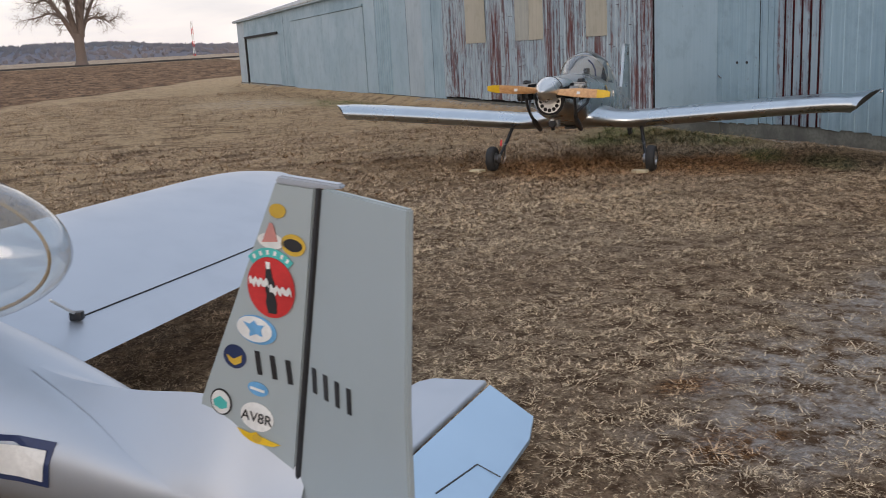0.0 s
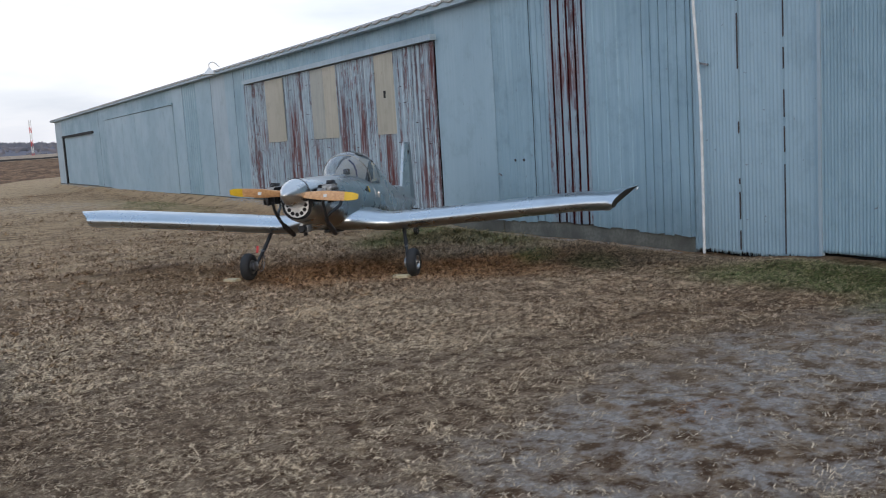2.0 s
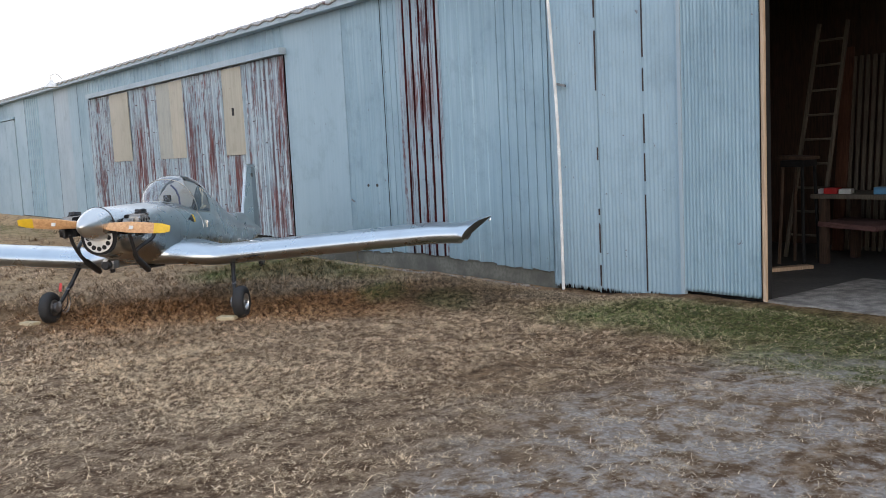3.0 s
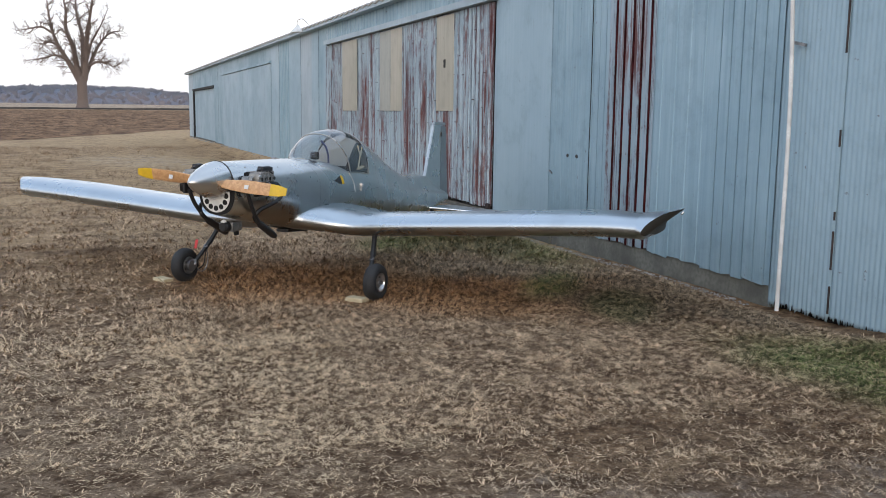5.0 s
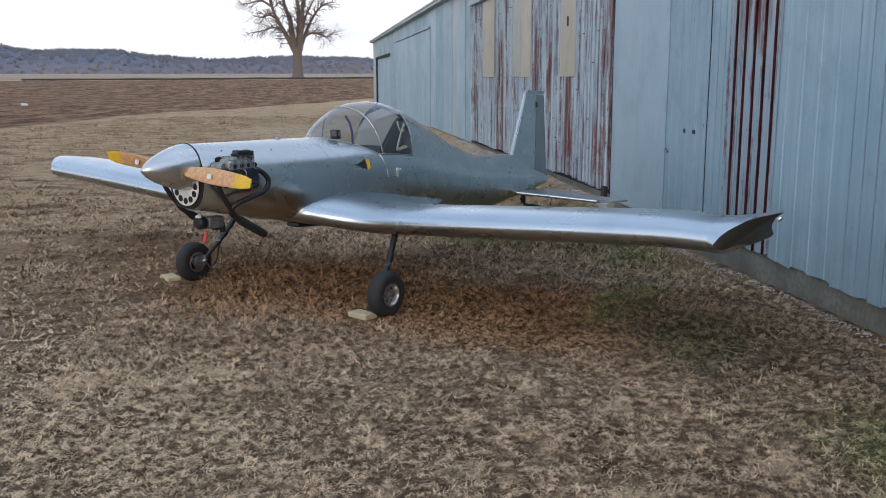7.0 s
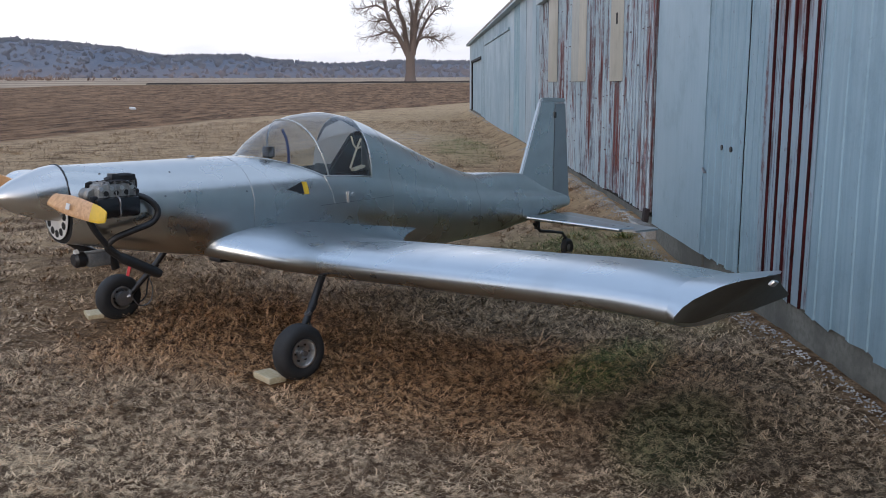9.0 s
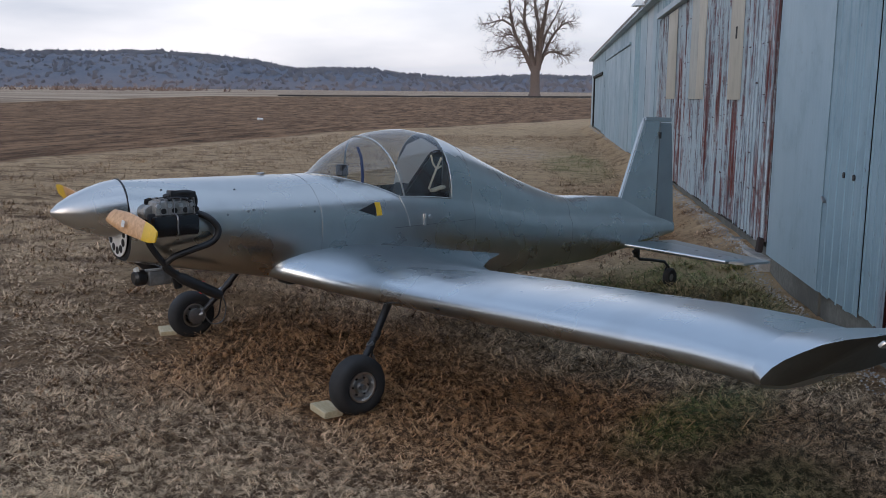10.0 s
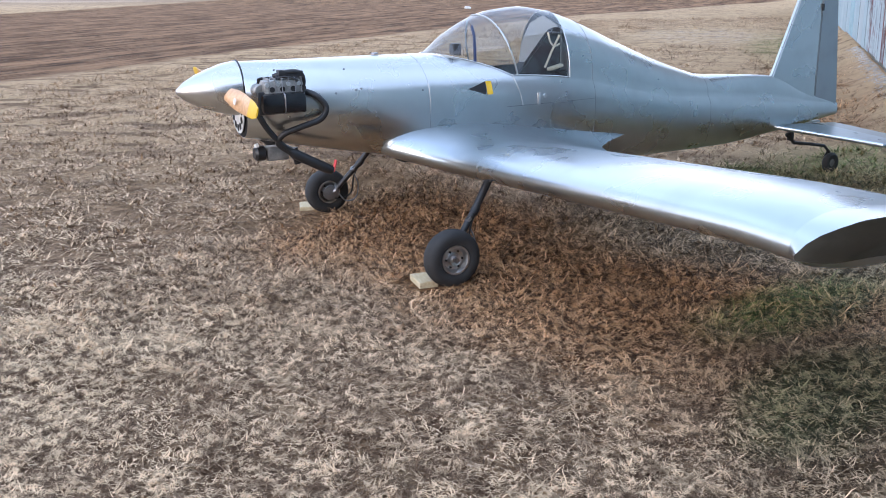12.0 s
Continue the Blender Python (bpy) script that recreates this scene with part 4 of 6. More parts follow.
def build_hills():
    """Low wooded ridge along the horizon, with tree crowns on it and along its foot."""
    n = Nodes("hazed_woods")
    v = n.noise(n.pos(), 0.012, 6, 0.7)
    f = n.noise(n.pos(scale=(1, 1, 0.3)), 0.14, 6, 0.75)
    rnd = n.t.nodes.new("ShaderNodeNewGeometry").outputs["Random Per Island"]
    # blue-grey distance haze is painted into the tree colours
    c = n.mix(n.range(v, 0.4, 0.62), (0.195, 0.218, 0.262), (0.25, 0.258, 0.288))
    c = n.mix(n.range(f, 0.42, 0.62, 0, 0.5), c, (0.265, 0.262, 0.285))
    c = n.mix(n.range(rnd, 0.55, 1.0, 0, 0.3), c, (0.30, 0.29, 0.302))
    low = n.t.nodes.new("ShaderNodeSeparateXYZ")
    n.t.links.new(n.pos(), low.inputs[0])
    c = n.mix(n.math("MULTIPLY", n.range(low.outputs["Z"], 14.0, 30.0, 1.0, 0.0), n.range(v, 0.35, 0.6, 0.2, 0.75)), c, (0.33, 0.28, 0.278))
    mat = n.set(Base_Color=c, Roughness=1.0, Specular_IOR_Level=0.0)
    n = Nodes("hazed_slope")
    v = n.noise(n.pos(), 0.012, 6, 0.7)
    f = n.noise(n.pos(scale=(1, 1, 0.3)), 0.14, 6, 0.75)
    # the slope under the trees carries the same painted haze
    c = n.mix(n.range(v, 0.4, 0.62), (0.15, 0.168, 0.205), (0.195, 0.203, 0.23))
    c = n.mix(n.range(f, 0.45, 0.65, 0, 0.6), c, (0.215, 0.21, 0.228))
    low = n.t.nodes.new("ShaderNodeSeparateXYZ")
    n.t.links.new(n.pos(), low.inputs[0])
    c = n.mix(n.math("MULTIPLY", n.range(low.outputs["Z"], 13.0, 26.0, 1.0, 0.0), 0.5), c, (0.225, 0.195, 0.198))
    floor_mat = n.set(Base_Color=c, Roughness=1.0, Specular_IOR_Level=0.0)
    R0 = 1150

    def foot(a):
        return R0 + 60 * noise.noise((a * 3, 7, 0))

    def height(a, k):
        az = 90 - math.degrees(a)
        return 2.0 + k * (R0 + 240) * (RIDGE(az) + 0.0012 * noise.noise((a * 60, 3, 0)))
    prof = [(0, 0.0), (25, 0.14), (60, 0.36), (110, 0.62), (170, 0.85), (240, 1.0), (420, 0.9)]
    verts, faces = [], []
    angs = np.linspace(radians(55), radians(172), 900)
    for a in angs:
        for d, k in prof:
            r = foot(a) + d
            b = 1.7 * noise.noise((a * 330, d * 0.05, 3)) + 1.2 * noise.noise((a * 900, d * 0.08, 5))
            verts.append((r * math.cos(a), r * math.sin(a), height(a, k) - 2.5 + (b if k else 0)))
    w = len(prof)
    for i in range(len(angs) - 1):
        for j in range(w - 1):
            faces.append((i * w + j, (i + 1) * w + j, (i + 1) * w + j + 1, i * w + j + 1))
    tagged(mesh_from("wooded_hills", verts, faces, floor_mat, smooth=True), "low wooded hills with winter haze painted into their colour", "hills", kind="structure")
    rng = random.Random(3)
    tv, tf = [], []
    ks, ds = [q[1] for q in prof], [q[0] for q in prof]
    for i in range(8500):
        a = radians(rng.uniform(57, 170))
        d = rng.uniform(225, 250) if i % 5 < 2 else rng.uniform(-40, 25) if i % 5 == 2 else rng.uniform(20, 230)
        r = foot(a) + d
        z = height(a, float(np.interp(d, ds, ks))) - 3.5
        tall, wide = (rng.uniform(5, 9), rng.uniform(4, 8)) if i % 5 == 2 else (rng.uniform(3.5, 7.5), rng.uniform(2.5, 5.5))
        x, y = r * math.cos(a), r * math.sin(a)
        for k in range(9):
            lean = rng.uniform(-1, 1)
            w = rng.uniform(0.4, 1.1)
            top = tall * (1 - 0.45 * lean * lean) * rng.uniform(0.75, 1.1)
            px, py = -math.sin(a), math.cos(a)
            o = lean * wide
            b = len(tv)
            tv.extend([(x + px * (o * 0.25 - w), y + py * (o * 0.25 - w), z), (x + px * (o * 0.25 + w), y + py * (o * 0.25 + w), z),
                       (x + px * (o * 0.8 + w), y + py * (o * 0.8 + w), z + top * 0.65), (x + px * o, y + py * o, z + top), (x + px * (o * 0.8 - w), y + py * (o * 0.8 - w), z + top * 0.6)])
            tf.append((b, b + 1, b + 2, b + 3, b + 4))
    tagged(mesh_from("woodland", tv, tf, mat, smooth=False), "leafless woods covering the low hills, distance haze painted in", "woods", kind="stuff")


build_hills()


MAIN_BOUGHS = (((-0.3, 5.2), (-1.5, 7.6), (-2.8, 10.0), (-4.5, 13.2), (-5.4, 17.0), (-5.8, 21.0)),
         ((-0.1, 5.6), (-0.9, 9.0), (-1.3, 12.2), (-2.5, 15.6), (-2.4, 19.5), (-3.0, 22.6)),
         ((0.2, 5.4), (0.5, 10.0), (0.4, 15.0), (-0.5, 19.0), (-0.7, 23.4)),
         ((0.6, 5.6), (1.0, 10.0), (1.5, 14.6), (2.3, 18.6), (3.1, 22.8)),
         ((0.8, 6.4), (2.4, 10.4), (4.0, 13.4), (6.0, 15.4), (8.2, 15.9)),
         ((1.5, 8.4), (3.2, 9.3), (5.0, 9.1), (6.4, 8.5), (8.0, 9.4)),
         ((-2.4, 9.5), (-4.6, 10.4), (-7.0, 9.7), (-10.2, 9.2)),
         ((-4.0, 12.2), (-5.6, 13.1), (-7.4, 12.6), (-9.0, 13.0)),
         ((-4.9, 14.6), (-7.0, 15.7), (-9.4, 15.2), (-11.4, 14.8)),
         ((1.2, 9.2), (2.2, 13.0), (4.2, 16.6), (5.6, 19.6)))


def build_tree(name, base, seed, label):
    """A bare tree: a short flared trunk, crooked main limbs and fine twigs."""
    rng = random.Random(seed)
    tree = root(name, Matrix.Translation(base), label, "tree")
    part("trunk", tube([(0.0, 0, -0.4), (0.0, 0, 0.5), (0.05, 0, 2.0), (0.0, 0, 4.0), (0.1, 0, 6.2)], [1.65, 1.2, 1.0, 1.0, 0.95], 14), M_BARK, tree)

    def twig(bm, p, d, length, r, depth):
        q, dd = Vector(p), Vector(d).normalized()
        pts, rad = [q.copy()], [r]
        for i in range(4):
            dd = (dd + Vector((rng.uniform(-1, 1), rng.uniform(-1, 1), rng.uniform(-0.7, 0.8))) * 0.34).normalized()
            q = q + dd * length / 4
            pts.append(q.copy())
            rad.append(r * (1 - 0.16 * (i + 1)))
        add_tube(bm, pts, rad, 4 if depth < 2 else 3, cap=False)
        if depth < 3:
            for k in range((5, 4, 3)[depth]):
                i = rng.randint(1, 4)
                side = Matrix.Rotation(rng.uniform(0, 6.28), 3, dd) @ dd.orthogonal().normalized()
                twig(bm, pts[i], dd * rng.uniform(0.4, 1.0) + side * rng.uniform(0.5, 1.0) + Vector((0, 0, 0.12)), length * rng.uniform(0.45, 0.72), rad[i] * 0.62, depth + 1)

    for k, line in enumerate(MAIN_BOUGHS):
        bm = bmesh.new()
        deep = rng.uniform(-0.5, 0.5)
        path = curve_pts([(x, deep * max(0, z - 7) + rng.uniform(-0.3, 0.3), z) for x, z in line], 4)
        r0, n = (0.66 if k < 4 else 0.42 if k == 4 else 0.27), len(path) - 1
        radii = [r0 * (1 - 0.8 * i / n) for i in range(n + 1)]
        add_tube(bm, path, radii, 8, cap=False)
        for i in range(3, n + 1):
            for q in range(2 if i < n else 4):
                d = (path[i] - path[i - 1]).normalized()
                side = Matrix.Rotation(rng.uniform(0, 6.28), 3, d) @ d.orthogonal().normalized()
                twig(bm, path[i], d * 0.6 + side * rng.uniform(0.5, 1.0) + Vector((0, 0, 0.1)), rng.uniform(1.3, 3.0), min(0.15, radii[i] * 0.6), 0 if i % 2 else 1)
        part("limb", bm, M_BARK, tree, "bare crooked limb with fine twigs")
    return tree


build_tree("bare_tree", (-0.9, 207.5, gz(-0.9, 207.5)), 11, "large bare leafless tree standing beyond the field")


def build_bank():
    """Low dark earth bank along the far edge of the ploughed field."""
    rings = []
    for x in np.arange(-46, 60, 3.0):
        y = 186.0 + 0.35 * x + 1.5 * noise.noise((x * 0.05, 0, 2))
        h = 0.3 + 0.12 * noise.noise((x * 0.2, 3, 1))
        z = gz(x, y)
        rings.append([(x, y - 1.2, z - 0.3), (x, y - 0.4, z + h), (x, y + 0.5, z + h * 0.9), (x, y + 1.5, z - 0.3)])
    tagged(part("bank", loft(rings), plain("dark_bank_soil", (0.05, 0.036, 0.027), 0.95, 0, 0.4, 0.5), None), "low dark earth bank at the field's edge", "bank", kind="structure")


build_bank()

# ---- aircraft parked by the hangar ----
TURN_B = math.degrees(math.atan2(0.736, 0.677))
plane = root("aircraft", pose(5.1175, 9.61, 0, 0, 0, TURN_B), "small polished bare aluminium low-wing aircraft on tail wheel", "aircraft", "parked aircraft")

f_top = smooth_interp([(-0.785, 1.122), (-0.4, 1.121), (0.0, 1.116), (0.3, 1.108), (0.458, 1.207), (0.61, 1.286), (0.77, 1.335), (0.94, 1.348), (1.1, 1.326), (1.225, 1.29), (1.375, 1.232), (1.66, 1.108), (1.92, 1.0), (2.19, 0.905), (2.37, 0.857), (2.6, 0.84), (3.06, 0.80), (3.4, 0.66), (3.74, 0.56)])
f_bot = smooth_interp([(-0.785, 0.72), (-0.5, 0.655), (-0.16, 0.585), (0.3, 0.50), (0.8, 0.435), (1.3, 0.39), (1.85, 0.352), (2.5, 0.35), (3.17, 0.405), (3.74, 0.47)])
f_wid = smooth_interp([(-0.785, 0.165), (-0.7, 0.205), (-0.5, 0.255), (-0.2, 0.30), (0.2, 0.325), (0.7, 0.335), (1.1, 0.325), (1.5, 0.285), (2.0, 0.222), (2.5, 0.155), (3.1, 0.08), (3.74, 0.02)])
f_sho = smooth_interp([(-0.785, 0.94), (-0.2, 0.90), (0.5, 0.855), (1.1, 0.82), (1.6, 0.745), (2.2, 0.65), (3.0, 0.57), (3.74, 0.52)])
f_cowl = smooth_interp([(-0.785, 1.122), (0.3, 1.108), (0.72, 1.10), (1.14, 1.085), (1.6, 0.955), (2.0, 0.85), (2.4, 0.775), (2.8, 0.71), (3.2, 0.64), (3.74, 0.56)])


def f_gx(a):
    """Half width at which the canopy or the turtle deck stands on the fuselage."""
    if a <= 0.3:
        return 0.0
    if a < 0.74:
        return 0.29 * ((a - 0.3) / 0.44) ** 0.62
    if a < 1.2:
        return 0.29
    return f_wid(a) * (0.89 - 0.35 * min(1, max(0, a - 2.0) / 1.2))


def section(a):
    """Right half of the section, from the keel up: keel arc, cowl arc, canopy arc."""
    w, zs, zb, zc, zt, gx = f_wid(a), f_sho(a), f_bot(a), f_cowl(a), f_top(a), min(f_gx(a), f_wid(a) * 0.97)
    lower = []
    for k in range(11):
        th = math.pi / 2 * k / 10
        lower.append((w * math.sin(th) ** (2 / 2.7), zs - (zs - zb) * math.cos(th) ** (2 / 2.7)))
    cowl = []
    t0 = math.acos(min(1, gx / w)) if w else 0
    for k in range(1, 7):
        th = t0 * k / 6
        cowl.append((w * math.cos(th) if k < 6 else gx, zs + (zc - zs) * math.sin(th)))
    gz0 = cowl[-1][1]
    top = []
    for k in range(1, 10):
        th = math.pi / 2 * k / 9
        top.append((gx * math.cos(th) ** (2 / 2.15) if k < 9 else 0.0, gz0 + max(0.0, zt - gz0) * math.sin(th) ** (2 / 2.15)))
    return lower + cowl + top


STATIONS = sorted(set([round(x, 4) for x in list(np.linspace(-0.785, 0.3, 16)) + list(np.linspace(0.3, 0.74, 14)) + list(np.linspace(0.74, 1.14, 10)) + list(np.linspace(1.14, 3.74, 40))]))
NL, NC, NT = 11, 6, 9


def fuselage_strip(i0, i1, a0, a1, side, grow=0.0):
    """A strip of the fuselage's skin between two rows of the section, on one side."""
    st = [a for a in STATIONS if a0 - 1e-6 <= a <= a1 + 1e-6]
    return [[(a, side * (y + (grow if y > 0.001 else 0)), z + grow) for y, z in section(a)[i0:i1 + 1]] for a in st]


def skin(pieces):
    bm = bmesh.new()
    for rows in pieces:
        rr = [[bm.verts.new(p) for p in row] for row in rows]
        for r0, r1 in zip(rr, rr[1:]):
            for k in range(len(r0) - 1):
                bm.faces.new((r0[k], r0[k + 1], r1[k + 1], r1[k]))
    bmesh.ops.remove_doubles(bm, verts=bm.verts, dist=0.0004)
    bmesh.ops.dissolve_degenerate(bm, dist=0.0001, edges=bm.edges)
    return bm


END = NL + NC + NT - 1
pieces = []
for side in (1, -1):
    pieces.append(fuselage_strip(0, NL + NC - 1, -0.785, 3.74, side))
    pieces.append(fuselage_strip(NL + NC - 1, END, 1.14, 3.74, side))
fus = part("fuselage", skin(pieces), M_ALU, plane, "bare brushed aluminium fuselage", sharp=50)
glass = part("canopy", skin([fuselage_strip(NL + NC - 1, END, 0.3, 1.14, s) for s in (1, -1)]), M_GLASS, plane, "clear bubble canopy", sharp=60)
glass.visible_shadow = False


def section_path(a, i0, grow=0.003):
    s = section(a)
    half = s[i0:]
    return [(a, y + grow, z + grow * 0.5) for y, z in half] + [(a, -y - grow, z + grow * 0.5) for y, z in half[::-1]]


def bow_path():
    pts = []
    for k in range(-12, 13):
        u = abs(k) / 12
        a = 0.665 + 0.115 * u ** 1.4
        sec = section(a)
        idx = (END - (END - (NL + NC - 1)) * u)
        i0 = int(math.floor(idx))
        f = idx - i0
        y0, z0 = sec[i0]
        y1, z1 = sec[min(END, i0 + 1)]
        y, z = y0 + (y1 - y0) * f, z0 + (z1 - z0) * f
        pts.append((a, math.copysign(y + 0.002, k), z + 0.002))
    return pts


part("canopy_bow", tube(bow_path(), 0.0055, 8), M_ALU, glass, "thin aluminium canopy bow")
part("canopy_bow", tube(section_path(1.142, NL + NC - 1, 0.0005), 0.004, 6), M_ALU, glass)
for side in (1, -1):
    rail = []
    for a in np.linspace(0.31, 1.14, 26):
        y, z = section(a)[NL + NC - 1]
        rail.append((a, side * (y + 0.001), z + 0.001))
    part("canopy_rail", tube(rail, 0.0045, 6), M_ALU, glass)
# added navy stub for the bow's far leg seen dark through the glass
part("bow_leg_stub", tube([(0.55, -0.20, 1.05), (0.553, -0.195, 1.13), (0.565, -0.165, 1.20), (0.58, -0.11, 1.25)], 0.009, 6), M_NAVY, glass)

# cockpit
# the cockpit's unlit depth is put in as near-black
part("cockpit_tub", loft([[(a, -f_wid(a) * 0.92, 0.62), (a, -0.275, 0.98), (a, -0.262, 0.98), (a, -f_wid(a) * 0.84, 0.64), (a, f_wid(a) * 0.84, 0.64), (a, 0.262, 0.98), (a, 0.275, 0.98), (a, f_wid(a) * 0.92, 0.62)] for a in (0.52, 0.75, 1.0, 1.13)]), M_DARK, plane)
part("seat", prism([(0.80, 0.93), (0.835, 0.985), (1.03, 1.205), (1.06, 1.225), (1.125, 1.225), (1.125, 0.93)], 0.035, Matrix(((1, 0, 0, 0), (0, 0, 1, -0.225), (0, 1, 0, 0), (0, 0, 0, 1))), 0.012), M_SEAT, plane, "dark side panel of the seat")
part("seat", box((0.06, 0.36, 0.30), pose(1.03, 0, 0.86, 0, 22, 0), 0.02), M_SEAT, plane, "dark seat back")
part("bulkhead", prism([(-0.27, 0.7), (0.27, 0.7), (0.285, 0.985), (0.25, 1.12), (0.15, 1.24), (0.0, 1.29), (-0.15, 1.24), (-0.25, 1.12), (-0.285, 0.985)], 0.008, Matrix(((0, 0, 1, 1.132), (1, 0, 0, 0), (0, 1, 0, 0), (0, 0, 0, 1)))), M_ALU_FIN, plane, smooth=False)
part("harness", tube([(1.10, -0.238, 1.18), (1.04, -0.248, 1.09), (0.985, -0.262, 1.0)], 0.007, 5), M_WEB, plane, "pale shoulder strap")
part("harness", tube(curve_pts([(1.02, -0.238, 1.20), (1.03, -0.245, 1.15), (1.06, -0.245, 1.12), (1.10, -0.24, 1.13)]), 0.006, 5), M_WEB, plane)
part("cushion", box((0.10, 0.10, 0.02), pose(1.07, -0.21, 0.995, 0, -12, 0), 0.008), M_WEB, plane, "pale cushion edge")
part("instrument", box((0.05, 0.07, 0.07), pose(0.47, -0.11, 1.125), 0.015), M_BLACK, plane, "small black compass")
part("instrument_panel", box((0.03, 0.46, 0.14), pose(0.66, 0, 0.96, 0, -12, 0), 0.01), M_BLACK, plane)
part("filler_cap", revolve([(0, 0.010), (0.02, 0.009), (0.023, 0.0), (0.0, 0.0)], 18, pose(0.02, 0.02, 1.114)), M_STEEL, plane, "small fuel filler cap")


def side_y(a, z):
    """Half width of the fuselage at height z."""
    s = section(a)[:NL + NC]
    for (y0, z0), (y1, z1) in zip(s, s[1:]):
        if z0 <= z <= z1:
            return y0 + (y1 - y0) * (z - z0) / max(1e-6, z1 - z0)
    return s[-1][0]


def decal(name, pts, mat, parent, label="", lift=0.003, thick=0.002):
    """A thin plate on the port side over the outline pts (a, z)."""
    bm = bmesh.new()
    v0 = [bm.verts.new((a, -(side_y(a, z) + lift), z)) for a, z in pts]
    v1 = [bm.verts.new((a, -(side_y(a, z) + lift + thick), z)) for a, z in pts]
    bm.faces.new(v0)
    bm.faces.new(v1)
    for i in range(len(pts)):
        j = (i + 1) % len(pts)
        bm.faces.new((v0[i], v0[j], v1[j], v1[i]))
    return part(name, bm, mat, parent, label, smooth=False)


decal("step_mark", [(0.44, 0.918), (0.50, 0.936), (0.552, 0.952), (0.552, 0.915), (0.548, 0.880), (0.50, 0.898)], M_BLACK, plane, "black rescue arrow")
decal("step_mark", [(0.556, 0.953), (0.590, 0.951), (0.590, 0.915), (0.590, 0.878), (0.556, 0.880)], M_YELLOW, plane, "yellow bar beside the arrow")
part("latch", box((0.012, 0.012, 0.07), pose(0.90, -(side_y(0.9, 0.83) + 0.006), 0.832), 0.003), M_SPINNER, plane, "small bright latch")
part("latch", revolve([(0, 0.012), (0.012, 0.01), (0.014, 0), (0, 0)], 14, pose(0.94, -(side_y(0.94, 0.84) + 0.0), 0.845, 90, 0, 0)), M_SPINNER, plane)
for a, i0 in ((0.2, 4), (1.32, 4), (2.36, 3)):
    part("seam", tube(section_path(a, i0, 0.0004), 0.0011, 4), M_STEEL, fus)
for z0, a0, a1 in ((0.80, 0.68, 1.32),):
    part("seam", tube([(a, -(side_y(a, z0) + 0.0005), z0) for a in np.linspace(a0, a1, 10)], 0.0018, 4), M_STEEL, fus)
part("seam", tube([(0.742 + 0.05 * k / 5, -(side_y(0.742, 0.98 - 0.036 * k) + 0.001), 0.98 - 0.036 * k) for k in range(6)], 0.003, 5), M_SPINNER, fus)
for a, z in ((-0.42, 0.945), (-0.33, 0.945), (-0.22, 0.955), (-0.19, 0.96), (-0.62, 1.075), (-0.25, 1.06), (0.16, 0.93)):
    part("screw", revolve([(0, 0.004), (0.006, 0.003), (0.007, 0)], 8, pose(a, -(side_y(a, z) - 0.001), z, 80, 0, 0)), M_STEEL, fus)

# spinner and propeller
SPZ = 0.982
spin = part("spinner", revolve([(0.0, 0.32), (0.012, 0.317), (0.045, 0.28), (0.08, 0.22), (0.112, 0.14), (0.134, 0.07), (0.145, 0.0), (0.138, -0.004), (0, -0.004)], 40, pose(-0.79, 0, SPZ, 0, -90, 0)), M_SPINNER, plane, "polished pointed spinner")
part("backplate", revolve([(0, 0.0), (0.149, 0.0), (0.149, 0.008), (0, 0.008)], 40, pose(-0.79, 0, SPZ, 0, 90, 0)), M_BLACK, spin)


def build_prop():
    ang = 4.3
    base = pose(-0.868, 0, SPZ - 0.005, ang, 0, 0)
    hub = part("propeller", revolve([(0, -0.04), (0.06, -0.04), (0.06, 0.04), (0, 0.04)], 20, pose(-0.868, 0, SPZ, 0, 90, 0)), M_PROP, plane, "varnished wooden propeller with yellow tips")
    ch = smooth_interp([(0.04, 0.075), (0.14, 0.095), (0.3, 0.112), (0.48, 0.10), (0.6, 0.085), (0.665, 0.055)])
    tw = smooth_interp([(0.04, 62), (0.2, 48), (0.4, 32), (0.665, 22)])
    th = smooth_interp([(0.04, 0.05), (0.2, 0.03), (0.45, 0.016), (0.665, 0.008)])
    for sgn in (1, -1):
        def rings(r0, r1, n):
            out = []
            for r in np.linspace(r0, r1, n):
                c, t, tk = ch(r), radians(tw(r)), th(r)
                ring = []
                for k in range(16):
                    u = 2 * math.pi * k / 16
                    px, pz = 0.5 * c * math.cos(u), 0.5 * tk * math.sin(u) * (1.4 if math.sin(u) > 0 else 0.6)
                    # chord lies across the disc, turned by the pitch
                    ring.append((pz * math.cos(t) - px * math.sin(t) * 0.6, r * sgn, (px * math.cos(t) + pz * math.sin(t)) * sgn))
                out.append(ring)
            return out
        bm = loft(rings(0.03, 0.53, 18))
        bmesh.ops.transform(bm, matrix=base, verts=bm.verts)
        blade = part("blade", bm, M_PROP, hub)
        bm = loft(rings(0.53, 0.668, 8))
        bmesh.ops.transform(bm, matrix=base, verts=bm.verts)
        part("blade_tip", bm, M_YELLOW, blade, "yellow painted tip")
        m = base @ pose(-0.022, 0.34 * sgn, 0.0, 0, -90 + 12, 0)
        part("emblem", box((0.03, 0.035, 0.002), m), M_WHITE, blade)


build_prop()

# nose plate with round holes, under the spinner
def crescent(r0, r1, a0, a1, n=24):
    pts = [(r1 * math.cos(radians(a0 + (a1 - a0) * k / n)), r1 * math.sin(radians(a0 + (a1 - a0) * k / n))) for k in range(n + 1)]
    pts += [(r0 * math.cos(radians(a1 + (a0 - a1) * k / n)), r0 * math.sin(radians(a1 + (a0 - a1) * k / n))) for k in range(n + 1)]
    return pts


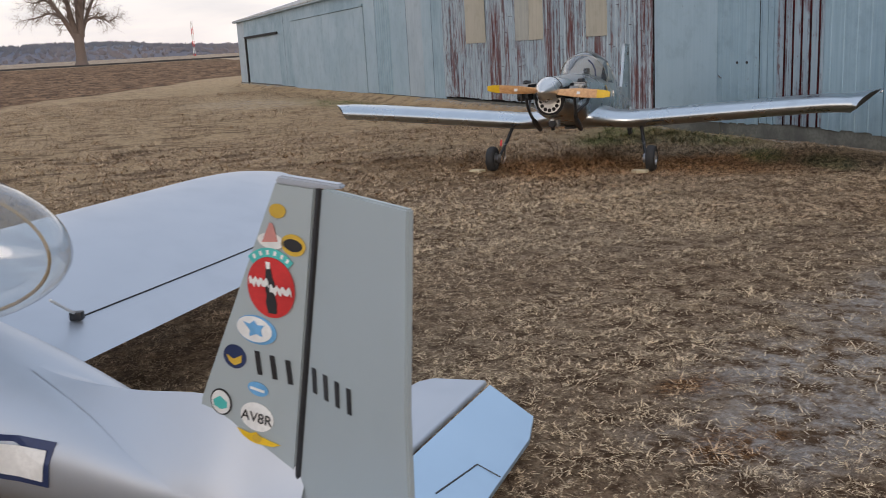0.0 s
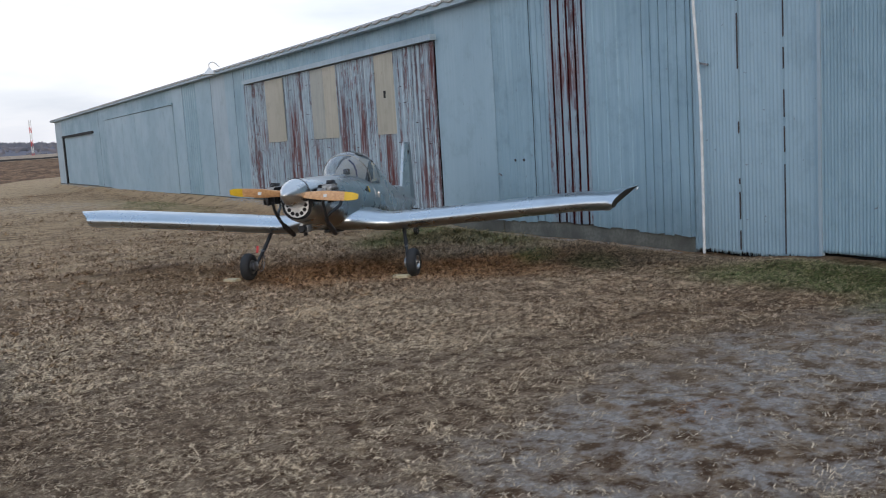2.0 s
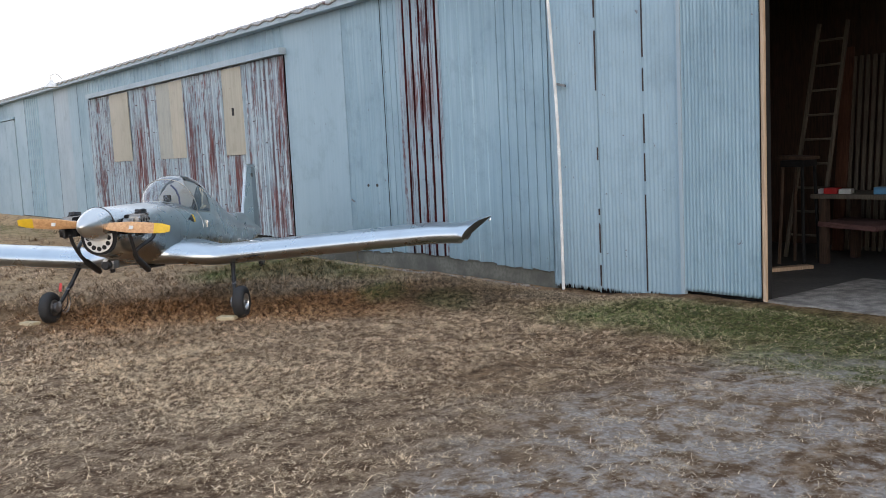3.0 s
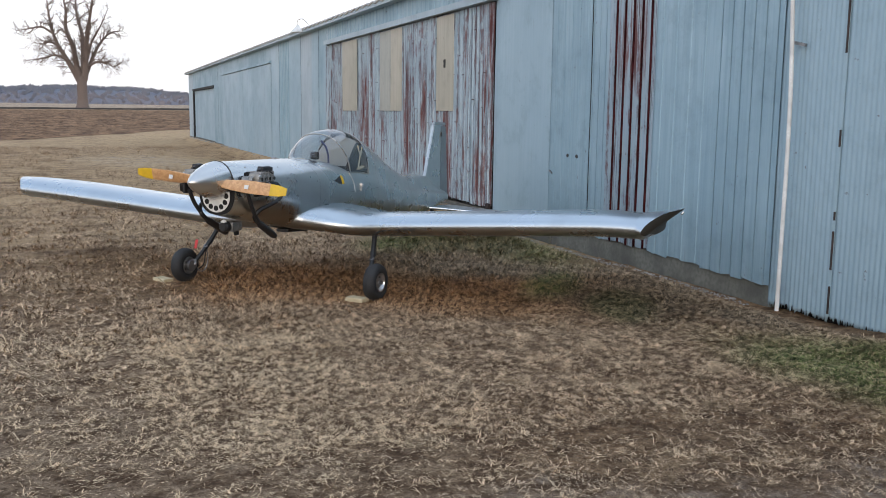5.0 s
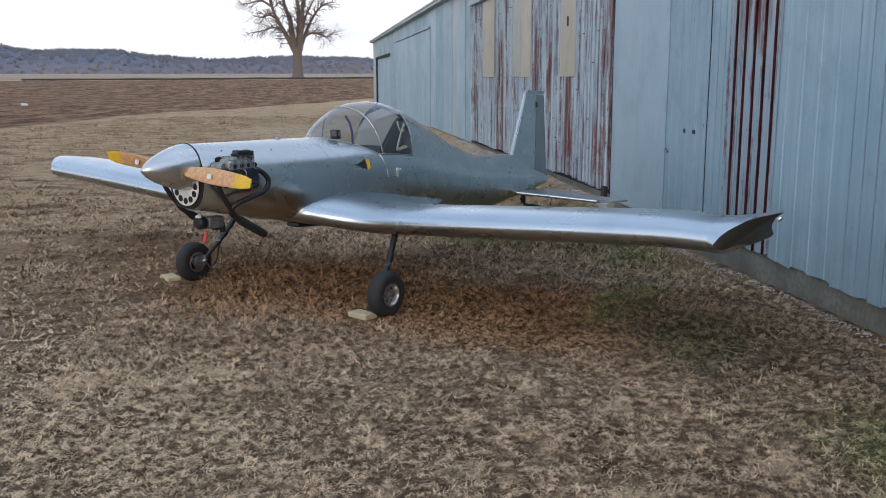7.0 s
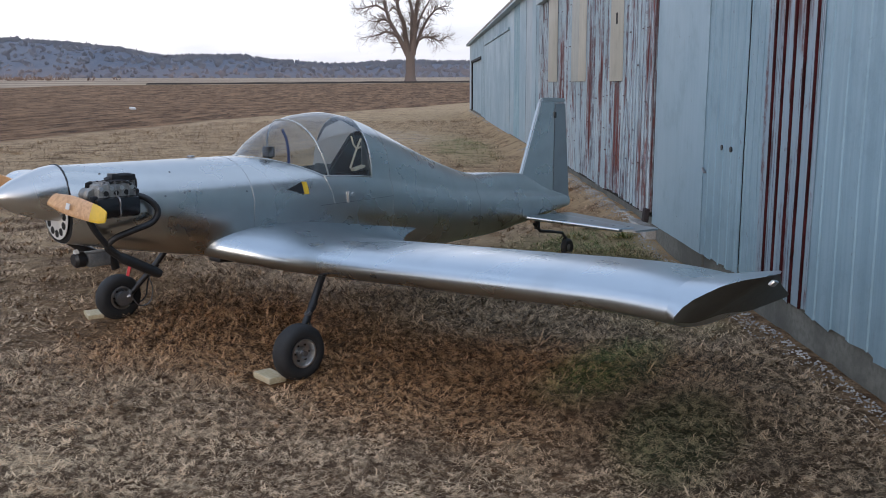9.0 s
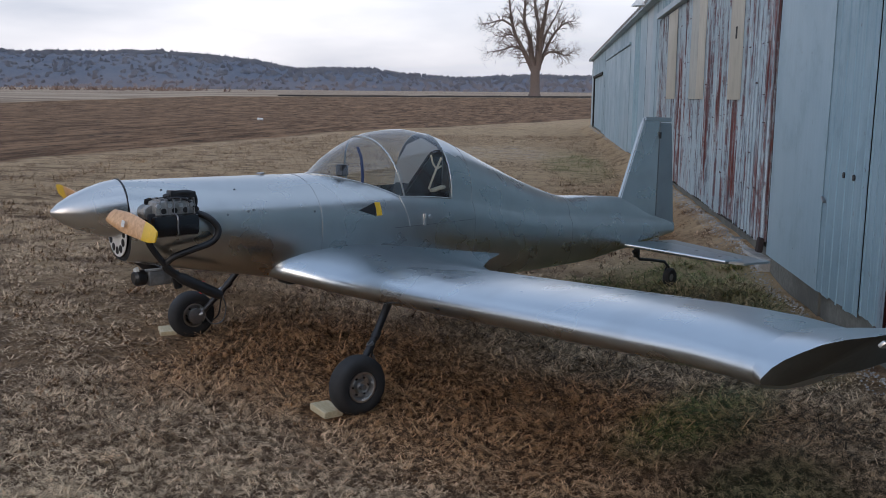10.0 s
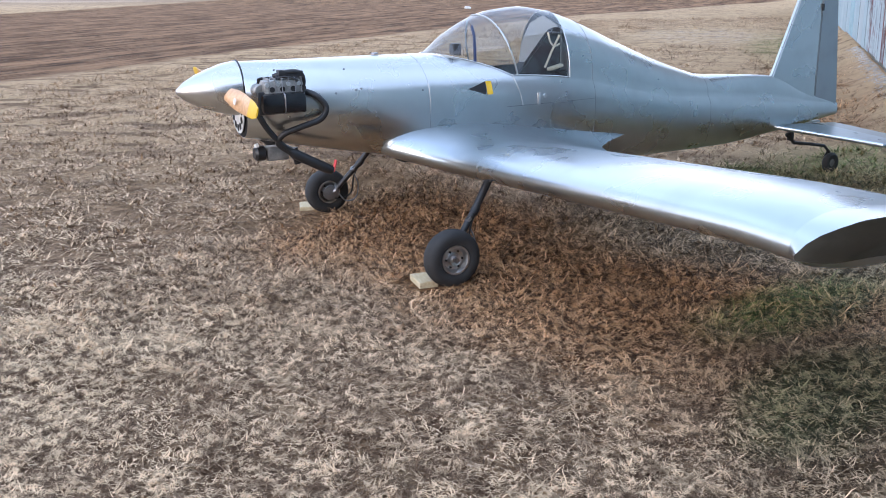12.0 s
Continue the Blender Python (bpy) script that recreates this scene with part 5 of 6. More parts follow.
FACE = Matrix(((0, 0, -1, -0.792), (-1, 0, 0, 0), (0, 1, 0, 0.866), (0, 0, 0, 1)))
nose = part("nose_plate", prism([(0.126 * math.cos(t), 0.126 * math.sin(t)) for t in np.linspace(0, 2 * math.pi, 40, endpoint=False)], 0.006, FACE, 0.0015), M_WHITE, plane, "white perforated nose plate", smooth=False)
for k in range(7):
    a = radians(180 + k * 30)
    # raised near-black discs carry the shade of the holes
    part("hole", revolve([(0, 0.0015), (0.020, 0.0015), (0.0205, 0), (0, 0)], 18, FACE @ pose(0.094 * math.cos(a), 0.094 * math.sin(a), 0.0065)), M_DARK, nose)
# near-black cap puts the cowl's unlit inside into colour
part("firewall", prism([(y, z) for y, z in section(-0.785)[::2]] + [(-y, z) for y, z in section(-0.785)[::-2]], 0.004, Matrix(((0, 0, 1, -0.782), (1, 0, 0, 0), (0, 1, 0, 0), (0, 0, 0, 1)))), M_DARK, plane, smooth=False)

# engine: a cylinder pair and exhaust on each side
for s in (-1, 1):
    eng = part("cylinder_head", box((0.21, 0.12, 0.085), pose(-0.63, s * 0.285, 1.0), 0.024), M_HEAD, plane, "pale cast cylinder head")
    part("rocker_cover", box((0.235, 0.06, 0.104), pose(-0.64, s * 0.345, 0.925), 0.026), M_GLOSS, eng, "glossy black rocker cover")
    part("cover_rim", box((0.25, 0.022, 0.118), pose(-0.64, s * 0.322, 0.926), 0.01), M_BLACK, eng)
    part("cover_clip", tube(curve_pts([(-0.64, s * 0.335, 0.985), (-0.64, s * 0.378, 0.965), (-0.64, s * 0.379, 0.92), (-0.64, s * 0.378, 0.885), (-0.64, s * 0.34, 0.87)]), 0.004, 6), M_STEEL, eng, "wire clip over the cover")
    part("manifold", box((0.13, 0.055, 0.035), pose(-0.585, s * 0.30, 1.068, 0, 4, 0), 0.008), M_BLACK, eng, "black intake manifold block")
    for k in range(4):
        part("stud", tube([(-0.72 + 0.055 * k, s * 0.325, 1.02), (-0.72 + 0.055 * k, s * 0.352, 1.02)], 0.011, 8), M_RIM, eng)
        # near-black discs and box put the cavities' shade into colour
        part("port", tube([(-0.695 + 0.055 * k, s * 0.33, 0.995), (-0.695 + 0.055 * k, s * 0.3475, 0.995)], 0.014, 10), M_DARK, eng)
        part("opening", box((0.25, 0.05, 0.17), pose(-0.615, s * 0.232, 0.965), 0.02), M_DARK, eng)
    part("barrel", revolve([(0, 0.0), (0.034, 0.0), (0.036, -0.01), (0.028, -0.016), (0.036, -0.022), (0.028, -0.03), (0.036, -0.036), (0.036, -0.09), (0, -0.09)], 18, pose(-0.738, s * 0.305, 0.985, 90 * (1 if s < 0 else -1), 0, 0)), M_HEAD, eng)
    for k in range(6):
        part("fin", box((0.005, 0.13, 0.098), pose(-0.71 + k * 0.034, s * 0.283, 1.003), 0.001), M_CAST, eng)
    for k in range(2):
        part("spark_cap", tube([(-0.66 + 0.09 * k, s * 0.30, 1.03), (-0.655 + 0.09 * k, s * 0.325, 1.055)], 0.012, 8), M_BLACK, eng)
    part("intake_elbow", tube(curve_pts([(-0.67, s * 0.29, 1.055), (-0.61, s * 0.315, 1.075), (-0.54, s * 0.315, 1.07), (-0.515, s * 0.30, 1.03), (-0.52, s * 0.28, 0.97)]), 0.014, 10), M_BLACK, eng)
    part("ignition_lead", tube(curve_pts([(-0.69, s * 0.30, 1.04), (-0.63, s * 0.335, 1.055), (-0.57, s * 0.345, 1.04), (-0.525, s * 0.34, 0.99)]), 0.006, 8), M_BLACK, eng)
    part("exhaust_pipe", tube(curve_pts([(-0.52, s * 0.27, 0.975), (-0.455, s * 0.315, 0.945), (-0.41, s * 0.33, 0.885), (-0.44, s * 0.325, 0.825), (-0.54, s * 0.305, 0.79), (-0.63, s * 0.275, 0.755), (-0.655, s * 0.245, 0.705), (-0.60, s * 0.235, 0.655)]), 0.0165, 12), M_BLACK, eng, "black exhaust pipe")
    part("exhaust_pipe", tube(curve_pts([(-0.77, s * 0.265, 0.90), (-0.72, s * 0.262, 0.80), (-0.64, s * 0.25, 0.70), (-0.56, s * 0.24, 0.635)]), 0.0155, 12), M_BLACK, eng, "black exhaust pipe")
    part("silencer", tube([(-0.60, s * 0.24, 0.66), (-0.57, s * 0.238, 0.64), (-0.39, s * 0.23, 0.54), (-0.36, s * 0.23, 0.525)], [0.018, 0.028, 0.028, 0.022], 14), M_BLACK, eng, "black sleeve on the exhaust")
part("carburettor", box((0.12, 0.10, 0.075), pose(-0.60, 0, 0.615), 0.012), M_CAST, plane, "grey carburettor under the cowl")
part("air_filter", revolve([(0, 0), (0.03, 0), (0.042, 0.01), (0.042, 0.05), (0.03, 0.065), (0, 0.065)], 20, pose(-0.66, 0.0, 0.62, 0, -90, 0)), M_BLACK, plane, "black air intake")
part("oil_breather", tube([(-0.48, 0.06, 0.62), (-0.46, 0.06, 0.53)], 0.022, 10), M_BLACK, plane)
part("belly_scoop", box((0.34, 0.12, 0.03), pose(0.32, 0.03, 0.485, 0, 4, 0), 0.012), M_BLACK, plane, "dark belly fairing")
part("fitting", revolve([(0, 0.02), (0.018, 0.016), (0.022, 0), (0, 0)], 16, pose(-0.70, 0.0, 0.655, 0, -90, 0)), M_WHITE, plane)


# ---- wing ----
def airfoil(c, t_up, t_lo, n=22):
    """Outline from the trailing edge over the top to the nose and back below: (x, z)."""
    up, lo = [], []
    for k in range(n + 1):
        x = 0.5 * (1 - math.cos(math.pi * k / n))
        y = 2.97 * math.sqrt(x) - 1.26 * x - 3.52 * x * x + 2.84 * x ** 3 - 1.03 * x ** 4
        up.append((x * c, y * t_up))
        lo.append((x * c, -y * t_lo))
    return up[::-1] + lo[1:-1]


def wing_ring(l, le, chord, z_le, s, t_up=0.118, t_lo=0.088, drop=0.055):
    return [(le + x, s * l, z_le + z - drop * x / chord) for x, z in airfoil(chord, t_up, t_lo)]


def outer_ring(l, s, grow=0.0):
    """Section of the outer wing; towards the tip the nose drops a little."""
    u = (l - 0.64) / 2.36
    q = 0.22 * min(1.0, max(0.0, (l - 1.9) / 1.08)) ** 1.5
    return wing_ring(l, 0.18 - 0.05 * u, 1.09 - 0.03 * u, 0.555 + (0.150 if s < 0 else 0.178) * u - 0.058 * q - (0.016 if s < 0 else 0.0) * min(1.0, max(0.0, (l - 2.68) / 0.3)) ** 1.6, s, 0.118 + 0.057 * q + grow, 0.088 - 0.062 * q, 0.055 - 0.058 * q + 0.05 * min(1.0, max(0.0, (l - 2.3) / 0.68)) ** 2)


TIP_OUT = smooth_interp([(0.11, 3.02), (0.18, 3.095), (0.27, 3.175), (0.36, 3.265), (0.42, 3.285), (0.55, 3.225), (0.75, 3.15), (1.0, 3.06), (1.15, 3.03)])
TIP_TOP = smooth_interp([(0.11, 0.672), (0.14, 0.722), (0.18, 0.757), (0.27, 0.803), (0.36, 0.824), (0.42, 0.828), (0.55, 0.812), (0.75, 0.745), (1.0, 0.65), (1.15, 0.585)])
TIP_LOW = smooth_interp([(0.11, 0.655), (0.3, 0.618), (0.5, 0.612), (0.8, 0.575), (1.15, 0.57)])
for s in (-1, 1):
    rings = []
    # root fillet swelling towards the fuselage
    for l, le, ch, zl, tu, tl in ((0.08, -0.07, 1.64, 0.622, 0.15, 0.11), (0.26, -0.055, 1.635, 0.619, 0.147, 0.11), (0.295, -0.03, 1.53, 0.611, 0.143, 0.106), (0.34, 0.01, 1.39, 0.599, 0.137, 0.10), (0.42, 0.075, 1.215, 0.58, 0.128, 0.094), (0.52, 0.13, 1.13, 0.565, 0.121, 0.09), (0.64, 0.18, 1.085, 0.555, 0.118, 0.088)):
        rings.append(wing_ring(l, le, ch, zl, s, tu, tl, 0.055 + 0.07 * max(0.0, 0.5 - l)))
    for l in [*np.linspace(0.8, 2.6, 10), 2.7, 2.77, 2.84, 2.91, 2.98]:
        rings.append(outer_ring(l, s))
    wing = part("wing", loft(rings, caps=True), M_ALU_WING, plane, "bare aluminium wing", sharp=45)
    # raked tip: upper skin runs farther out than the lower one
    ring_in = outer_ring(2.98, s)
    ring_out = []
    for k, (x, y, z) in enumerate(ring_in):
        q = min(1.15, max(0.11, x - 0.02))
        if s > 0:
            xc = (x - 0.13) / 1.06
            ext = 0.22 * math.sin(min(1.0, xc / 0.3) * math.pi / 2) - 0.16 * max(0.0, xc - 0.3) if k <= 22 else 0.05 * min(1, xc / 0.3)
            ring_out.append((0.13 + (x - 0.13) * 0.95 + 0.01 * min(1, xc / 0.2), 2.98 + ext, z))
            continue
        ring_out.append((q, s * (TIP_OUT(q) if k <= 22 else 3.02), (TIP_TOP(q) if k <= 22 else TIP_LOW(q))))
    half = []
    for p, q in zip(ring_in, ring_out):
        half.append(tuple(0.5 * (a + b) for a, b in zip(p, q)))
    tip = part("wing_tip", loft([ring_in, half, ring_out], caps=False), M_ALU_WING, wing, sharp=60)
    bm = bmesh.new()
    vs = [bm.verts.new(p) for p in ring_out]
    n = len(vs)
    for k in range(n // 2 - 1):
        bm.faces.new((vs[k], vs[k + 1], vs[n - 1 - k - 1], vs[n - 1 - k]) if n - 1 - k - 1 != k + 1 else (vs[k], vs[k + 1], vs[n - 1 - k]))
    part("tip_plate", bm, M_TIP, wing, "dull raked wing tip plate, dark ground reflection painted in")
    if s < 0:
        part("tip_light", box((0.075, 0.014, 0.026), pose(0.40, s * 3.268, 0.792, 40, 12, 10), 0.005), M_RIM, wing, "dull metal light fitting")
    part("tie_down", box((0.03, 0.012, 0.02), pose(0.20, s * 0.66, 0.555), 0.003), M_BLACK, wing)

# ---- landing gear ----
def build_wheel(parent, hub_pos, s, r=0.150, w=0.105):
    m = pose(*hub_pos, 90, 0, 0)
    prof = [(0.072, -w * 0.36), (0.085, -w * 0.46), (0.115, -w * 0.5), (0.136, -w * 0.42), (r - 0.003, -w * 0.25), (r, -w * 0.08), (r, w * 0.08), (r - 0.003, w * 0.25), (0.136, w * 0.42), (0.115, w * 0.5), (0.085, w * 0.46), (0.072, w * 0.36)]
    wheel = part("wheel", revolve(prof, 36, m, closed=True), M_RUBBER, parent, "black balloon tyre")
    part("rim", revolve([(0, -0.03), (0.03, -0.045), (0.035, -0.02), (0.055, -0.022), (0.068, -0.05), (0.076, -0.05), (0.076, 0.05), (0.068, 0.05), (0.055, 0.022), (0.035, 0.02), (0.03, 0.045), (0, 0.03)], 28, m), M_RIM, wheel, "grey metal rim")
    for k in range(6):
        a = math.pi * k / 3
        part("bolt", tube([m @ Vector((0.045 * math.cos(a), 0.045 * math.sin(a), -0.03)), m @ Vector((0.045 * math.cos(a), 0.045 * math.sin(a), 0.03))], 0.006, 6), M_BLACK, wheel)
    return wheel


for s in (-1, 1):
    hub = (0.0, s * 0.94, 0.152)
    leg = part("gear_leg", tube([(0.33, s * 0.77, 0.52), (0.20, s * 0.815, 0.345), (0.05, s * 0.865, 0.18)], [0.022, 0.019, 0.017], 12), M_BLACK, plane, "black tapered gear leg")
    part("axle", tube([(0.04, s * 0.85, 0.165), (0.0, s * 0.88, 0.152), (0.0, s * 1.0, 0.152)], 0.014, 10), M_STEEL, leg)
    part("clamp", tube([(0.215, s * 0.81, 0.36), (0.19, s * 0.819, 0.333)], 0.023, 12), M_BLACK, leg)
    part("brake_hose", tube(curve_pts([(0.2, s * 0.82, 0.34), (0.16, s * 0.835, 0.25), (0.14, s * 0.85, 0.14), (0.06, s * 0.87, 0.10), (0.0, s * 0.87, 0.14)]), 0.005, 6), M_BLACK, leg)
    part("brake", revolve([(0, -0.02), (0.048, -0.02), (0.05, -0.012), (0.05, 0.012), (0.03, 0.015), (0, 0.015)], 20, pose(0, s * 0.87, 0.152, 90, 0, 0)), M_STEEL, leg)
    part("caliper", box((0.035, 0.045, 0.05), pose(0.045, s * 0.872, 0.175, 0, 30, 0), 0.008), M_CAST, leg, "grey brake caliper")
    part("brake_hose", tube(curve_pts([(0.05, s * 0.868, 0.16), (0.10, s * 0.86, 0.09), (0.17, s * 0.85, 0.10), (0.19, s * 0.835, 0.19), (0.16, s * 0.825, 0.28)]), 0.0045, 6), M_STEEL, leg)
    for q in (0.62,):
        part("zip_tie", tube([(0.33 - 0.28 * q - 0.004, s * (0.77 + 0.095 * q - 0.001), 0.52 - 0.34 * q + 0.006), (0.33 - 0.28 * q + 0.004, s * (0.77 + 0.095 * q + 0.001), 0.52 - 0.34 * q - 0.006)], 0.0205, 10), M_STEEL, leg)
    build_wheel(plane, hub, s)
part("safety_flag", box((0.006, 0.024, 0.08), pose(0.03, 0.835, 0.34, 8, 14, 20), 0.002), M_RED, plane, "small red streamer tag tied to the leg")

# ---- tail ----
def fin_prism(outline, thick, y=0.0, taper=None):
    bm = prism(outline, thick, Matrix(((1, 0, 0, 0), (0, 0, 1, y - thick / 2), (0, 1, 0, 0), (0, 0, 0, 1))))
    return bm


part("fin", prism([(2.98, 0.74), (3.06, 0.80), (3.30, 1.375), (3.50, 1.37), (3.49, 0.50), (3.2, 0.55)], 0.036, Matrix(((1, 0, 0, 0), (0, 0, 1, -0.018), (0, 1, 0, 0), (0, 0, 0, 1))), 0.008), M_ALU, plane, "tapered aluminium fin")
part("fin_cap", prism([(3.295, 1.365), (3.32, 1.405), (3.66, 1.395), (3.66, 1.36)], 0.04, Matrix(((1, 0, 0, 0), (0, 0, 1, -0.02), (0, 1, 0, 0), (0, 0, 0, 1))), 0.012), M_ALU_FIN, plane)
part("rudder", prism([(3.508, 1.355), (3.66, 1.352), (3.74, 0.52), (3.497, 0.51)], 0.026, Matrix(((1, 0, 0, 0), (0, 0, 1, -0.013), (0, 1, 0, 0), (0, 0, 0, 1))), 0.006), M_RUDDER, plane, "dull grey rudder")
part("rudder_hinge", box((0.016, 0.02, 0.05), pose(3.5, -0.02, 1.26), 0.003), M_BLACK, plane)
for s in (-1, 1):
    def flat(outline, t, z, dz=0.0):
        return [[(x, s * y, z + t / 2 * k + dz * (x - 3.4) - 0.065 * y) for x, y in outline] for k in (-1, 1)]
    st = part("stabiliser", loft(flat([(3.06, 0.05), (3.30, 0.80), (3.50, 0.82), (3.49, 0.05)], 0.028, 0.430, -0.03)), M_ALU_WING, plane, "thin aluminium stabiliser", smooth=False)
    mod = st.modifiers.new("round", "BEVEL")
    mod.width, mod.segments = 0.011, 3
    el = part("elevator", loft(flat([(3.50, 0.05), (3.51, 0.827), (3.32, 0.815), (3.38, 0.90), (3.69, 0.925), (3.67, 0.07)], 0.016, 0.430, -0.04)), M_ALU_FIN, plane, "dull aluminium elevator", smooth=False)
part("tail_spring", tube([(3.26, 0, 0.36), (3.34, 0, 0.29), (3.50, 0, 0.265), (3.66, 0, 0.235), (3.72, 0, 0.18)], [0.015, 0.014, 0.012, 0.012, 0.011], 8), M_BLACK, plane, "black tail-wheel spring")
tw = part("tail_wheel", revolve([(0.03, -0.022), (0.06, -0.026), (0.075, -0.012), (0.078, 0.0), (0.075, 0.012), (0.06, 0.026), (0.03, 0.022)], 24, pose(3.74, 0, 0.098, 90, 0, 0), closed=True), M_RUBBER, plane, "small black tail wheel")
part("rim", revolve([(0, -0.02), (0.032, -0.016), (0.032, 0.016), (0, 0.02)], 16, pose(3.74, 0, 0.098, 90, 0, 0)), M_STEEL, tw)
part("tail_fork", tube([(3.70, 0.0, 0.19), (3.72, 0.034, 0.15), (3.74, 0.034, 0.098)], 0.008, 6), M_BLACK, tw)
part("tail_bracket", box((0.03, 0.04, 0.10), pose(3.3, 0, 0.36), 0.004), M_BLACK, plane)

# wooden chocks before the wheels
for (x, y, rz) in ((5.655, 8.965, 40), (4.24, 10.285, 30)):
    ck = part("wheel_chock", box((0.10, 0.17, 0.034), pose(0, 0, 0), 0.005), M_CHOCK, None, smooth=False)
    ck.matrix_world = pose(x, y, 0.022, 0, 0, rz)
    tagged(ck, "pale sawn lumber block lying against the tyre", "chock", "wheel chocks")

# ---- second aircraft, its tail near the camera's start ----
TURN_A = math.degrees(math.atan2(-0.692, 0.722))
tail = root("aircraft", pose(0.545, 2.505, 0, 0, 0, TURN_A), "small silver low-wing aircraft with stickers on its fin", "aircraft", "parked aircraft")
a_top = smooth_interp([(-3.0, 0.80), (-2.0, 0.74), (-1.6, 0.69), (-1.23, 0.60), (-0.85, 0.475), (-0.5, 0.345), (-0.1, 0.25), (0.12, 0.22)])
a_bot = smooth_interp([(-3.0, 0.20), (-2.0, 0.16), (-1.2, 0.14), (-0.5, 0.12), (0.12, 0.13)])
a_wid = smooth_interp([(-3.0, 0.34), (-2.0, 0.34), (-1.2, 0.27), (-0.6, 0.17), (-0.2, 0.095), (0.12, 0.04)])
rings = []
for a in np.linspace(-3.2, 0.12, 30):
    zt, zb, w = a_top(a), a_bot(a), a_wid(a)
    zc = zb + (zt - zb) * 0.5
    ring = []
    for k in range(28):
        u = 2 * math.pi * k / 28
        cx, sx = math.cos(u), math.sin(u)
        ring.append((a, w * math.copysign(abs(cx) ** 0.8, cx), zc + (zt - zb) / 2 * math.copysign(abs(sx) ** 0.8, sx)))
    rings.append(ring)
part("fuselage", loft(rings), M_SILVER, tail, "silver painted fuselage", sharp=60)
XZ = Matrix(((1, 0, 0, 0), (0, 0, -1, 0.014), (0, 1, 0, 0), (0, 0, 0, 1)))
fin_a = part("fin", prism([(-0.43, 0.53), (-0.109, 1.165), (0.014, 1.15), (-0.135, 0.30), (-0.5, 0.36)], 0.028, XZ, 0.006), M_GREYFIN, tail, "grey metal fin covered with stickers")
part("fin_cap", prism([(-0.112, 1.162), (-0.095, 1.182), (0.085, 1.158), (0.09, 1.146), (-0.01, 1.148)], 0.034, Matrix(((1, 0, 0, 0), (0, 0, -1, 0.017), (0, 1, 0, 0), (0, 0, 0, 1))), 0.005), M_SILVER, tail)
DORSAL = smooth_interp([(-1.08, 0.552), (-0.9, 0.522), (-0.7, 0.515), (-0.44, 0.53), (-0.25, 0.44), (-0.1, 0.34)])
DORSAL_W = smooth_interp([(-1.08, 0.03), (-0.8, 0.085), (-0.6, 0.13), (-0.42, 0.14), (-0.25, 0.09), (-0.1, 0.06)])


def hull_z(a, y):
    """Height of the second aircraft's back at a sideways distance y."""
    zt, zb, w = a_top(a), a_bot(a), a_wid(a)
    return (zt + zb) / 2 + (zt - zb) / 2 * (1 - min(1.0, abs(y) / w) ** 2.5) ** 0.4


rings = []
for a in np.linspace(-1.08, -0.1, 22):
    w, row = DORSAL_W(a), []
    for k in range(-8, 9):
        f = k / 8
        z0 = hull_z(a, f * w) + 0.001
        row.append((a, f * w, z0 + max(0.0, DORSAL(a) - z0) * (1 - abs(f)) ** 1.45))
    rings.append(row)
part("dorsal_fairing", loft(rings, closed=False), M_SILVER, tail, "silver fairing blending the fin into the back", sharp=80)
part("rudder_gap", tube([(0.024, -0.012, 1.145), (-0.125, -0.012, 0.30)], 0.010, 6), M_BLACK, tail)
rud = prism([(0.036, 1.148), (0.383, 1.118), (0.366, 0.62), (0.375, 0.40), (0.38, 0.25), (-0.122, 0.25)], 0.022, Matrix(((1, 0, 0, 0), (0, 0, -1, 0.011), (0, 1, 0, 0), (0, 0, 0, 1))), 0.005)
HINGE = Vector((0.028, 0, 1.15)), Vector((-0.125, 0, 0.30))
RUD = Matrix.Translation(HINGE[1]) @ Matrix.Rotation(radians(-25), 4, HINGE[0] - HINGE[1]) @ Matrix.Translation(-HINGE[1])
bmesh.ops.transform(rud, matrix=RUD, verts=rud.verts)
rudder_a = part("rudder", rud, M_GREYFIN, tail, "grey metal rudder turned aside")


def ellipse_plate(parent, cx, cz, rx, rz, mat, lift=0.0165, tilt=0.0, m=None, name="sticker", thick=0.0015, n=28, label=""):
    pts = []
    for k in range(n):
        u = 2 * math.pi * k / n
        px, pz = rx * math.cos(u), rz * math.sin(u)
        t = radians(tilt)
        pts.append((cx + px * math.cos(t) - pz * math.sin(t), cz + px * math.sin(t) + pz * math.cos(t)))
    bm = prism(pts, thick, Matrix(((1, 0, 0, 0), (0, 0, -1, -lift + 0.0005), (0, 1, 0, 0), (0, 0, 0, 1))))
    if m is not None:
        bmesh.ops.transform(bm, matrix=m, verts=bm.verts)
    return part(name, bm, mat, parent, label, smooth=False)


def poly_plate(parent, pts, mat, lift=0.018, m=None, name="sticker", label=""):
    bm = prism(pts, 0.0015, Matrix(((1, 0, 0, 0), (0, 0, -1, -lift + 0.0005), (0, 1, 0, 0), (0, 0, 0, 1))))
    if m is not None:
        bmesh.ops.transform(bm, matrix=m, verts=bm.verts)
    return part(name, bm, mat, parent, label, smooth=False)



# stickers and markings on the fin
ellipse_plate(fin_a, -0.108, 1.086, 0.026, 0.02, M_GOLD, label="small gold sticker")
ellipse_plate(fin_a, -0.137, 1.003, 0.042, 0.022, M_WHITE, label="white oval sticker", tilt=-8)
poly_plate(fin_a, [(-0.165, 1.0), (-0.115, 1.002), (-0.125, 1.05), (-0.135, 1.055)], plain("pink_vinyl", (0.6, 0.25, 0.22), 0.4), label="pink peaked sticker")
g1 = ellipse_plate(fin_a, -0.068, 0.993, 0.038, 0.03, M_GOLD, tilt=-12, label="gold and black oval sticker")
